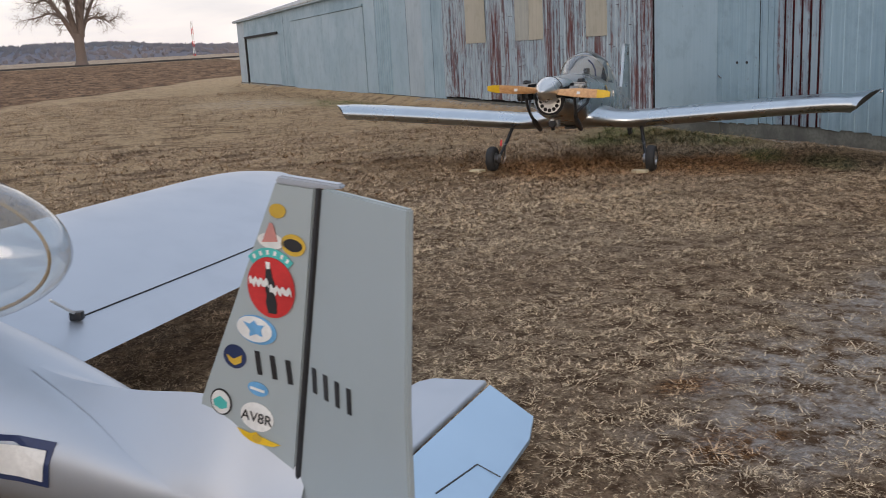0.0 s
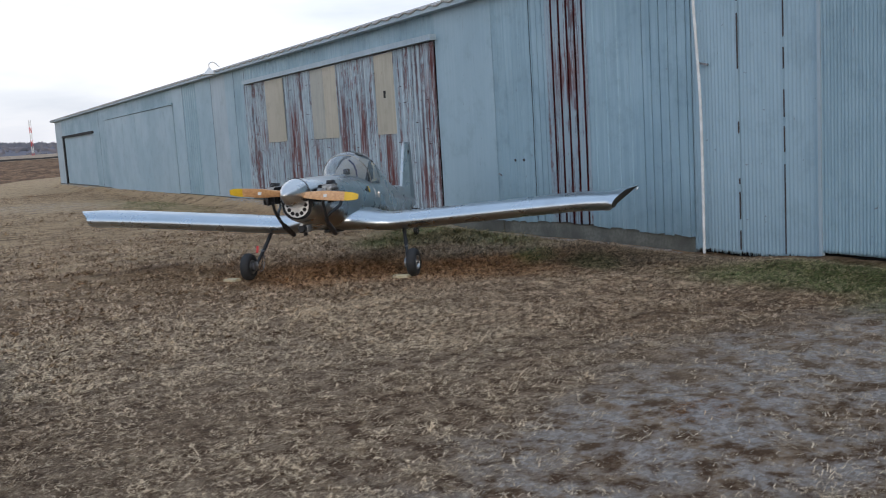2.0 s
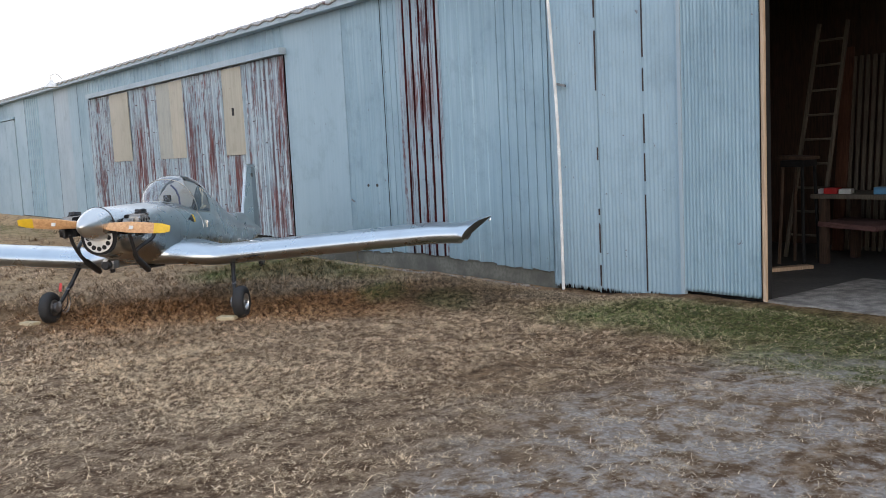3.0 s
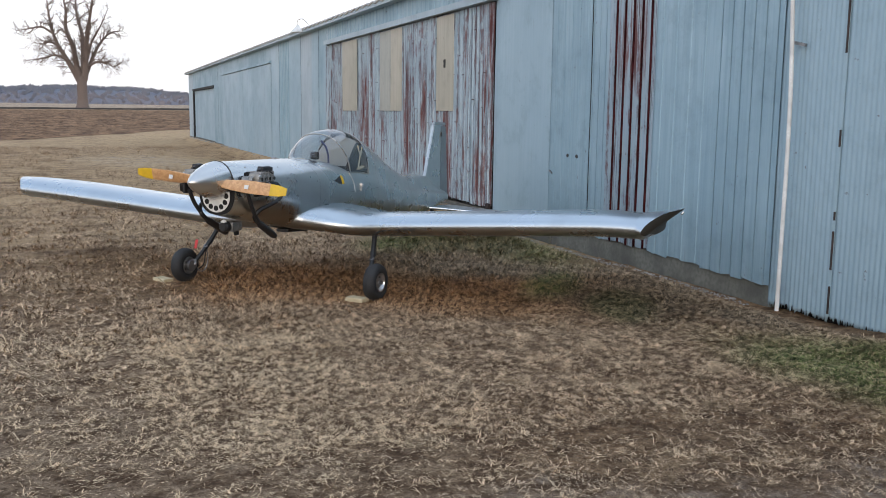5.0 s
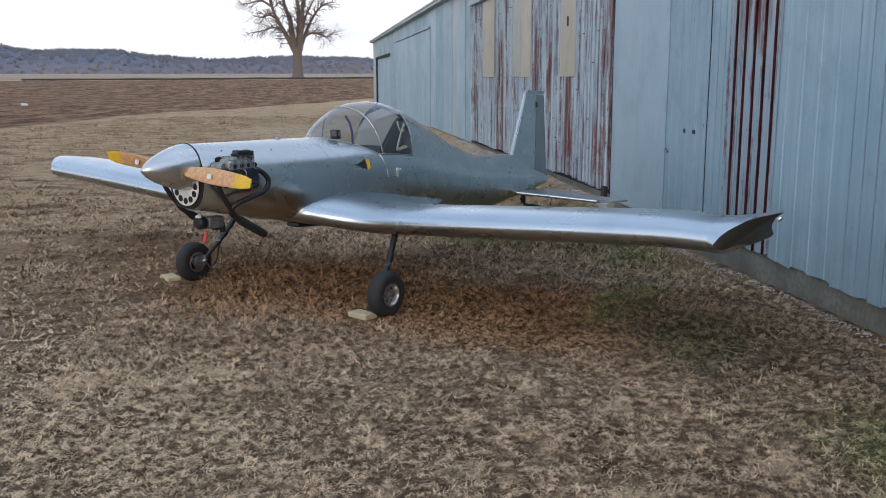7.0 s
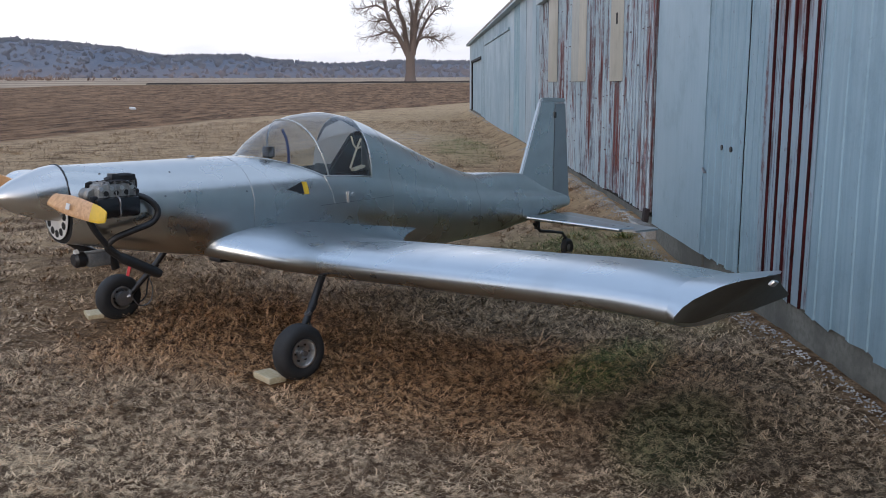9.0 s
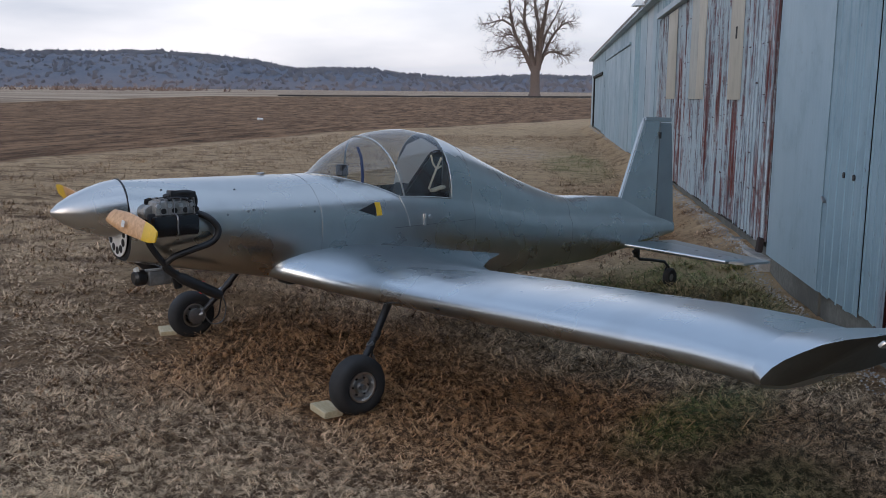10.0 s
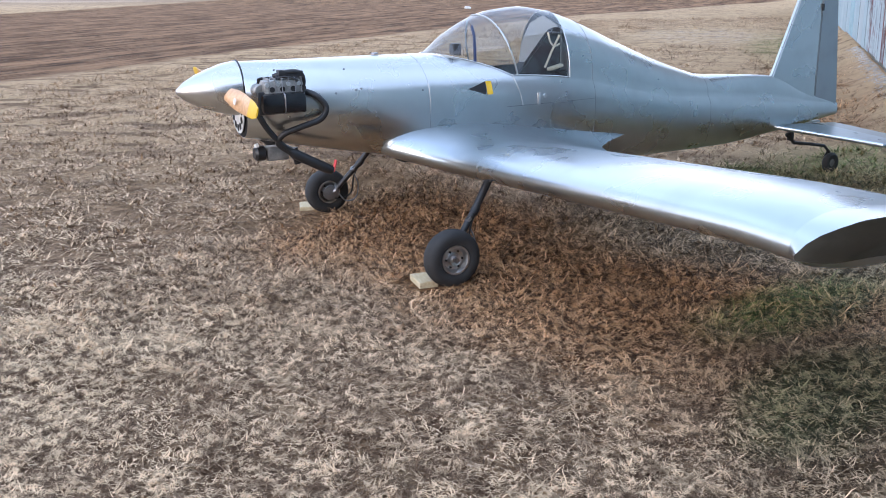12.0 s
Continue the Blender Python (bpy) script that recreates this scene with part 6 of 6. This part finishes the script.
ellipse_plate(fin_a, -0.068, 0.993, 0.029, 0.017, M_BLACK, 0.0185, -12)
poly_plate(fin_a, [(-0.15 + r * 0.94 * math.cos(radians(t)), 0.872 + r * 1.04 * math.sin(radians(t))) for r, ts in ((0.108, range(40, 131, 10)), (0.084, range(130, 39, -10))) for t in ts], M_TEAL, label="teal curved banner sticker")
for t in (118, 104, 90, 76, 62, 50):
    poly_plate(fin_a, [(-0.15 + r * math.cos(radians(t + dt)), 0.872 + 1.06 * r * math.sin(radians(t + dt))) for r, dt in ((0.088, -2.5), (0.100, -2.5), (0.100, 2.5), (0.088, 2.5))], M_WHITE, 0.0185, name="marking")
disc = ellipse_plate(fin_a, -0.15, 0.872, 0.076, 0.086, M_RED, 0.0185, n=40, label="round red sticker with a dark bottle shape")
bottle = [(-0.012, -0.072), (0.014, -0.073), (0.018, -0.045), (0.013, -0.02), (0.017, 0.01), (0.01, 0.035), (0.007, 0.066), (-0.007, 0.066), (-0.01, 0.035), (-0.017, 0.01), (-0.013, -0.02), (-0.018, -0.045)]
poly_plate(fin_a, [(-0.152 + x, 0.872 + z) for x, z in bottle], M_BLACK, 0.0205, name="marking")
poly_plate(fin_a, [(-0.157, 0.926), (-0.146, 0.926), (-0.144, 0.945), (-0.158, 0.946)], M_WHITE, 0.0215, name="marking")
for z0, x0, x1 in ((0.884, -0.216, -0.155), (0.868, -0.152, -0.084)):
    up = [(x0 + (x1 - x0) * k / 12, z0 - 0.10 * (x0 + (x1 - x0) * k / 12 + 0.15) + 0.010 + 0.006 * math.sin(k * 1.9)) for k in range(13)]
    lo = [(x, z - 0.019 - 0.004 * math.sin(k * 2.6)) for k, (x, z) in enumerate(up)]
    poly_plate(fin_a, up + lo[::-1], M_WHITE, 0.0225, name="marking")
ellipse_plate(fin_a, -0.213, 0.747, 0.066, 0.042, M_SKYBLUE, tilt=-10, label="white and blue oval sticker")
ellipse_plate(fin_a, -0.219, 0.749, 0.058, 0.037, M_WHITE, 0.0185, -10)
poly_plate(fin_a, [(-0.252, 0.772), (-0.232, 0.764), (-0.216, 0.775), (-0.206, 0.762), (-0.182, 0.762), (-0.196, 0.748), (-0.192, 0.728), (-0.212, 0.736), (-0.236, 0.728), (-0.232, 0.746)], M_SKYBLUE, 0.0205, name="marking")
ellipse_plate(fin_a, -0.296, 0.662, 0.038, 0.036, M_NAVY, tilt=-10, label="navy and gold round sticker")
poly_plate(fin_a, [(-0.322, 0.668), (-0.3, 0.655), (-0.27, 0.668), (-0.275, 0.645), (-0.298, 0.636), (-0.315, 0.648)], M_GOLD, 0.0185, name="marking")
ellipse_plate(fin_a, -0.228, 0.57, 0.034, 0.021, M_SKYBLUE, tilt=-12, label="small blue oval sticker")
poly_plate(fin_a, [(-0.252, 0.578), (-0.206, 0.568), (-0.206, 0.56), (-0.252, 0.57)], M_WHITE, 0.0185, name="marking")
ellipse_plate(fin_a, -0.361, 0.518, 0.037, 0.041, M_BLACK, label="round black and white sticker")
ellipse_plate(fin_a, -0.361, 0.518, 0.032, 0.036, M_WHITE, 0.0185)
poly_plate(fin_a, [(-0.385, 0.525), (-0.36, 0.538), (-0.338, 0.52), (-0.34, 0.502), (-0.362, 0.497), (-0.384, 0.508)], M_TEAL, 0.0205, name="marking")
ellipse_plate(fin_a, -0.241, 0.484, 0.056, 0.044, M_WHITE, tilt=-8, label="white oval sticker reading AV8R")
poly_plate(fin_a, [(-0.315, 0.446), (-0.27, 0.432), (-0.25, 0.437), (-0.235, 0.425), (-0.17, 0.405), (-0.2, 0.398), (-0.25, 0.402), (-0.285, 0.412)], M_YELLOW, label="yellow winged sticker")
ellipse_plate(fin_a, -0.247, 0.419, 0.016, 0.013, M_GOLD, 0.02, name="marking", n=16)


def lettering(text, size, m, mat, parent):
    cu = bpy.data.curves.new("lettering", "FONT")
    cu.body, cu.size, cu.align_x, cu.align_y, cu.extrude = text, size, "CENTER", "CENTER", 0.0006
    tmp = new("lettering_source", cu)
    me = bpy.data.meshes.new_from_object(tmp.evaluated_get(bpy.context.evaluated_depsgraph_get()))
    bpy.data.objects.remove(tmp)
    me.transform(m)
    me.materials.clear()
    me.materials.append(mat)
    ob = new("lettering", me)
    ob.parent = parent
    return ob


SIDE = Matrix(((1, 0, 0, 0), (0, 0, -1, 0), (0, 1, 0, 0), (0, 0, 0, 1)))
lettering("AV8R", 0.044, Matrix.Translation((-0.241, -0.0205, 0.482)) @ SIDE @ pose(0, 0, 0, 0, 0, -10), M_BLACK, fin_a)
# serial on fin and rudder as plain bars
for x, z in ((-0.217, 0.649), (-0.168, 0.640), (-0.118, 0.630)):
    poly_plate(fin_a, [(x - 0.007, z - 0.034), (x + 0.009, z - 0.036), (x + 0.006, z + 0.034), (x - 0.010, z + 0.036)], M_BLACK, 0.0165, name="marking")
for x, z in ((-0.018, 0.618), (0.034, 0.61), (0.086, 0.603), (0.138, 0.596)):
    poly_plate(rudder_a, [(x - 0.008, z - 0.034), (x + 0.010, z - 0.036), (x + 0.007, z + 0.034), (x - 0.011, z + 0.036)], M_BLACK, 0.0135, RUD, name="marking")
# bar of the national marking on the near side
def hull_plate(parent, pts, mat, lift, label=""):
    bm = bmesh.new()
    vs = []
    for a, z in pts:
        zt, zb, w = a_top(a), a_bot(a), a_wid(a)
        q = min(1.0, abs((z - (zt + zb) / 2) / ((zt - zb) / 2)))
        vs.append(bm.verts.new((a, -(w * (1 - q ** 2.5) ** 0.4 + lift), z)))
    bm.faces.new(vs)
    r = bmesh.ops.extrude_face_region(bm, geom=list(bm.faces))
    bmesh.ops.translate(bm, vec=(0, -0.002, 0), verts=[v for v in r["geom"] if isinstance(v, bmesh.types.BMVert)])
    return part("marking", bm, mat, parent, label, smooth=False)


hull = [o for o in tail.children if o.name.startswith("fuselage")][0]
hull_plate(hull, [(-1.09, 0.43), (-0.96, 0.425), (-0.84, 0.405), (-0.855, 0.34), (-0.865, 0.27), (-0.96, 0.285), (-1.09, 0.295)], M_NAVY, 0.004, "navy-edged white bar marking")
hull_plate(hull, [(-1.09, 0.405), (-0.96, 0.40), (-0.862, 0.385), (-0.87, 0.34), (-0.88, 0.29), (-0.96, 0.305), (-1.09, 0.315)], M_WHITE, 0.007)
ring = [(-1.14 + 0.11 * math.cos(2 * math.pi * k / 20), 0.36 + 0.11 * math.sin(2 * math.pi * k / 20)) for k in range(20)]
hull_plate(hull, ring, M_NAVY, 0.010, "navy roundel")

# far wing of the second aircraft
def wing_a_pt(x, z, r):
    """A point of the far wing: chord fraction x, airfoil height z, span r; the tip is raked forward."""
    u = (r - 0.12) / 3.1
    ch, le = 1.58 - 0.35 * u, -2.78 + 0.17 * u
    over = max(0.0, r - 2.55)
    rake = (0.72 + 0.28 * min(1.0, x / 0.22)) if x < 0.22 else 1.0 - 0.88 * ((x - 0.22) / 0.78) ** 1.15
    return (le + x * ch, min(r, 2.55) + over * rake, 0.615 + 0.085 * u + z - (0.165 + 0.075 * u) * x)


rings = []
for r in list(np.linspace(0.12, 2.55, 10)) + [2.8, 3.05, 3.25, 3.38, 3.45, 3.48]:
    k = 1.0 if r <= 2.55 else math.sqrt(max(0.012, 1 - ((r - 2.55) / 0.93) ** 2))
    rings.append([wing_a_pt(x, z * k, r) for x, z in airfoil(1.0, 0.115, 0.06)])
part("wing", loft([[(x, -y, z) for x, y, z in ring] for ring in rings]), M_SILVER, tail, "silver painted wing", sharp=60)
wing_a = part("wing", loft(rings), M_SILVER, tail, "silver painted wing", sharp=60)
bm = bmesh.new()


def wing_a_top(a, r):
    u = (r - 0.12) / 3.1
    ch, le = 1.58 - 0.35 * u, -2.78 + 0.17 * u
    x = (a - le) / ch
    y = 2.97 * math.sqrt(x) - 1.26 * x - 3.52 * x * x + 2.84 * x ** 3 - 1.03 * x ** 4
    return 0.615 + 0.085 * u + 0.115 * y - (0.165 + 0.075 * u) * x


add_tube(bm, [(a, r, wing_a_top(a, r) + 0.001) for a, r in ((-1.475, 0.55), (-1.485, 1.0), (-1.50, 1.5), (-1.52, 2.0), (-1.53, 2.35), (-1.54, 2.60))], 0.004, 5)
part("aileron_gap", bm, M_BLACK, wing_a)
part("flap_hinge", box((0.05, 0.04, 0.035), pose(-1.46, 0.55, 0.538, 0, 0, 20), 0.008), M_BLACK, wing_a, "black hinge fitting")
part("gust_strap", tube([(-1.46, 0.54, 0.55), (-1.36, 0.34, 0.665)], 0.006, 6), M_WHITE, wing_a, "white strap")

# bubble canopy of the second aircraft
rings = []
for t in np.linspace(0.04, math.pi - 0.04, 22):
    a, k = -1.72 + 0.80 * math.cos(t), math.sin(t)
    rings.append([(a, 0.30 * k * math.cos(2 * math.pi * j / 28), 0.93 + 0.285 * k * math.sin(2 * math.pi * j / 28)) for j in range(28)])
can = part("canopy", loft(rings), M_GLASS, tail, "clear scratched bubble canopy", sharp=80)
can.visible_shadow = False
rim = [(-1.72 + 0.755 * math.cos(t), -0.0, 0.925 + 0.255 * math.sin(t)) for t in np.linspace(-1.45, 1.45, 36)]
part("canopy_rim", tube(rim, 0.006, 6), wood_material("amber_seal", (0.3, 0.2, 0.1), (0.4, 0.28, 0.15)), can, "amber sealing rim")

# far tailplane
st = part("stabiliser", loft([[(x, y, 0.225 + 0.013 * k) for x, y in ((-0.38, 0.04), (-0.20, 0.97), (-0.155, 1.02), (0.055, 1.05), (0.03, 0.03))] for k in (-1, 1)]), M_SILVER, tail, "silver tailplane", smooth=False)
mod = st.modifiers.new("round", "BEVEL")
mod.width, mod.segments = 0.010, 3
# silver elevator: its sky reflection is painted in as pale blue
M_SKYMIRROR = brushed_metal("sky_tinted_silver", (0.50, 0.66, 0.80), 0.5, 0.06)
el = part("elevator", loft([[(x, y, 0.215 + 0.008 * k - 0.52 * (x - 0.05)) for x, y in ((0.042, 0.03), (0.063, 1.055), (0.245, 1.02), (0.28, 0.86), (0.295, 0.03))] for k in (-1, 1)]), M_SKYMIRROR, tail, "silver elevator drooping, mirrored sky painted on as pale blue", smooth=False)
for label, mat, z0, half, slope, outline in (("stabiliser", M_SILVER, 0.225, 0.013, 0.0, ((-0.38, 0.04), (-0.20, 0.97), (-0.155, 1.02), (0.055, 1.05), (0.03, 0.03))), ("elevator", M_SKYMIRROR, 0.241, 0.008, 0.52, ((0.042, 0.03), (0.063, 1.055), (0.245, 1.02), (0.28, 0.86), (0.295, 0.03)))):
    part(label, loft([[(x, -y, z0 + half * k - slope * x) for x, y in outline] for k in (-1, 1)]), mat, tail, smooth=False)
nose = []
for a, zc, r in ((-3.2, 0.5, 0.30), (-3.5, 0.52, 0.27), (-3.7, 0.535, 0.23), (-3.82, 0.54, 0.17), (-3.84, 0.54, 0.10)):
    nose.append([(a, 1.05 * r * math.cos(2 * math.pi * k / 24), zc + r * math.sin(2 * math.pi * k / 24)) for k in range(24)])
part("cowling", loft(nose), M_SILVER, tail, "silver painted cowling", sharp=60)
part("spinner", revolve([(0, 0.26), (0.04, 0.22), (0.08, 0.13), (0.10, 0.0), (0, 0.0)], 24, pose(-3.83, 0, 0.54, 0, -90, 0)), M_SPINNER, tail)
part("trim_tab_gap", tube([(0.17, 0.28, 0.162), (0.205, 0.54, 0.143), (0.28, 0.55, 0.104)], 0.003, 4), M_BLACK, el)
# the second aircraft rests on its wheels
for sgn in (1, -1):
    lg = part("gear_leg", tube([(-2.3, sgn * 0.3, 0.35), (-2.35, sgn * 0.75, 0.16)], 0.02, 8), M_BLACK, tail)
    wv = part("wheel", revolve([(0.06, -0.05), (0.12, -0.06), (0.15, -0.03), (0.152, 0), (0.15, 0.03), (0.12, 0.06), (0.06, 0.05)], 28, pose(-2.35, sgn * 0.82, 0.152, 90, 0, 0), closed=True), M_RUBBER, tail)
    part("rim", revolve([(0, -0.03), (0.065, -0.04), (0.065, 0.04), (0, 0.03)], 20, pose(-2.35, sgn * 0.82, 0.152, 90, 0, 0)), M_STEEL, wv)
part("tail_wheel", revolve([(0.02, -0.02), (0.05, -0.025), (0.062, 0), (0.05, 0.025), (0.02, 0.02)], 20, pose(0.1, 0, 0.062, 90, 0, 0), closed=True), M_RUBBER, tail)
part("tail_spring", tube([(0.0, 0, 0.25), (0.1, 0, 0.07)], 0.012, 8), M_BLACK, tail)

# ---- hangar lamp, mast and other small things ----
lamp = root("wall_lamp", pose(wall_x(23.9) - 0.30, 23.9, 3.42), "white enamel shade lamp on the hangar eave", "lamp")
part("shade", revolve([(0.03, 0.10), (0.05, 0.06), (0.13, -0.02), (0.17, -0.07), (0.165, -0.07), (0.12, -0.02), (0.0, 0.05)], 24), M_WHITE, lamp)
part("arm", tube(curve_pts([(0, 0, 0.08), (0, 0, 0.2), (0.12, 0, 0.24), (0.26, 0, 0.12)]), 0.014, 8), M_WHITE, lamp)

MX, MY = 64.0, 610.0
mast = root("radio_mast", Matrix.Translation((MX, MY, 1.9)), "distant slender red and white lattice mast", "mast")
for k in range(6):
    bmm = bmesh.new()
    for q in range(3):
        t = 2 * math.pi * q / 3
        add_tube(bmm, [(0.7 * math.cos(t), 0.7 * math.sin(t), k * 4.0), (0.7 * math.cos(t), 0.7 * math.sin(t), k * 4.0 + 4.0)], 0.16, 4)
        add_tube(bmm, [(0.7 * math.cos(t), 0.7 * math.sin(t), k * 4.0), (0.7 * math.cos(t + 2.1), 0.7 * math.sin(t + 2.1), k * 4.0 + 4.0)], 0.12, 4)
    part("mast_section", bmm, (M_RED, M_WHITE)[k % 2], mast)

rag = part("litter", box((0.36, 0.25, 0.13), None, 0.05), M_WHITE, None)
rag.matrix_world = pose(-11.96, 59.6, 0.10, 8, 5, 30)
tagged(rag, "white scrap lying on the ploughed field", "litter")

part("threshold", shell_box(8.70, 10.2, 2.42, 5.36, 0.0, 0.135), plain("pale_slab", (0.29, 0.265, 0.24), 0.95, 0, 0.5, 7.0, 0.9, 0.03), hangar, "pale worn concrete threshold", smooth=False)
# strip of white gravel along the footing
rngg = random.Random(5)
bm = bmesh.new()
for k in range(4200):
    yy = rngg.uniform(7.9, 24)
    xx = wall_x(yy) - 0.08 - abs(rngg.gauss(0, 0.085))
    r = rngg.uniform(0.004, 0.012)
    q = [bm.verts.new((xx + r * math.cos(t) * rngg.uniform(0.7, 1.2), yy + r * math.sin(t) * rngg.uniform(0.7, 1.2), ground_z(xx, yy) + 0.0)) for t in (0, 1.57, 3.14, 4.71)]
    top = bm.verts.new((xx, yy, ground_z(xx, yy) + r * 0.9))
    for i in range(4):
        bm.faces.new((q[i], q[(i + 1) % 4], top))
tagged(part("gravel", bm, plain("white_stone", (0.42, 0.40, 0.37), 0.9, 0, 0.4), None, smooth=False), "loose pale gravel along the hangar footing", "gravel", kind="stuff")

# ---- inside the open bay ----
# low light in the bay is put into these dark wood colours
part("partition", shell_box(12.6, 12.7, 0.6, 8.9, 0.1, 3.3), M_PLANK, hangar, "plank partition, darkened for the dim bay", smooth=False)
M_OLDWOOD = wood_material("old_grey_wood", (0.13, 0.11, 0.085), (0.2, 0.17, 0.13), (8, 8, 0.6), 0.85)
ladder = root("ladder", pose(11.4, 6.5, 0.10), "pale wooden step ladder leaning inside the hangar", "ladder")
LAD = [((0, 0.42, 0.0), (0.10, 0.06, 2.5)), ((0, 0.03, 0.0), (0.10, -0.26, 2.5))]
for p, q in LAD:
    part("rail", tube([p, q], 0.024, 4), M_OLDWOOD, ladder)
for k in range(9):
    t = 0.1 + k * 0.1035
    p = [Vector(a).lerp(Vector(b), t) for a, b in LAD]
    part("rung", tube(p, 0.013, 6), M_OLDWOOD, ladder)
stool = root("work_stool", pose(11.0, 6.5, 0.10), "tall dark stand, dimness of the bay put into its colour", "stool")
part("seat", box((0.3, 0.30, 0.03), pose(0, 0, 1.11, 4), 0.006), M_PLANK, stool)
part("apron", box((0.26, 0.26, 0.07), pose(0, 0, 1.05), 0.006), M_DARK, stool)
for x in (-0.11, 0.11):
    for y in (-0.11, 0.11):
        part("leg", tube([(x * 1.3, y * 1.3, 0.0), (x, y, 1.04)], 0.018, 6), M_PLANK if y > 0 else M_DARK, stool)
bench = root("workbench", pose(11.4, 5.55, 0.10), "cluttered wooden workbench in the dim bay", "workbench")
part("benchtop", box((0.7, 1.7, 0.045), pose(0, 0, 0.70), 0.005), M_OLDWOOD, bench)
part("shelf", box((0.6, 0.62, 0.05), pose(-0.05, 0.46, 0.40, 3), 0.004), wood_material("pink_board", (0.13, 0.065, 0.06), (0.2, 0.105, 0.095), (8, 1, 8), 0.85), bench, "dusty pink lower board")
for x in (-0.3, 0.3):
    for y in (-0.75, 0.72):
        part("leg", box((0.08, 0.08, 0.68), pose(x, y, 0.34), 0.005), M_PLANK, bench)
for nm, y, sz, mt, lb, cat in (("toolbox", 6.24, (0.16, 0.14, 0.06), M_RED, "small red tool case on the bench", "toolbox"), ("carton", 6.09, (0.14, 0.12, 0.05), M_WHITE, "small white carton on the bench", "carton"), ("carton", 5.70, (0.14, 0.16, 0.07), M_SKYBLUE, "small blue carton on the bench", "carton"), ("carton", 6.36, (0.1, 0.05, 0.05), M_WHITE, "small white pot on the bench", "carton")):
    bx = part(nm, box(sz, None, 0.008), mt, None)
    bx.matrix_world = pose(11.2, y, 0.823 + sz[2] / 2, 0, 0, 15)
    tagged(bx, lb, cat)
plank = part("plank", box((0.04, 0.13, 2.3), None, 0.004), wood_material("red_plank", (0.10, 0.042, 0.024), (0.16, 0.07, 0.04), (8, 8, 0.6), 0.8), None)
plank.matrix_world = pose(12.2, 6.70, 1.25, 0, 6, 0)
tagged(plank, "reddish board leaning against the partition", "plank")
for k in range(13):
    sl = part("timber", box((0.03, 0.04, 2.2), None, 0.003), M_OLDWOOD, None)
    sl.matrix_world = pose(12.35, 6.69 - 0.08 * k, 1.2, 0, 5, 0)
    tagged(sl, "pale narrow timber strip leaning upright", "timber", "timber strips")
brd = part("plank", box((0.75, 0.12, 0.035), None, 0.003), M_LUMBER, None)
brd.matrix_world = pose(10.4, 6.36, 0.1175, 0, 0, -22)
tagged(brd, "short board lying on the slab", "plank")

rngb = random.Random(9)
bm = bmesh.new()
for k in range(60):
    az, d = radians(rngb.gauss(-26, 3)), rngb.uniform(300, 420)
    x0, y0 = d * math.sin(az), d * math.cos(az)
    for q in range(7):
        a = rngb.uniform(0, 6.28)
        h = rngb.uniform(0.5, 1.6)
        p = Vector((x0 + rngb.uniform(-1.5, 1.5), y0, gz(x0, y0) - 0.1))
        t = p + Vector((math.cos(a) * 0.9, math.sin(a) * 0.9, h))
        w = Vector((0.25, 0.0, 0.0))
        bm.faces.new([bm.verts.new(v) for v in (p - w, p + w, t + w * 0.6, t - w * 0.4)])
tagged(part("brush", bm, plain("red_brush", (0.24, 0.165, 0.13), 1.0), None, smooth=False), "reddish brush along the far edge of the field", "brush", kind="stuff")
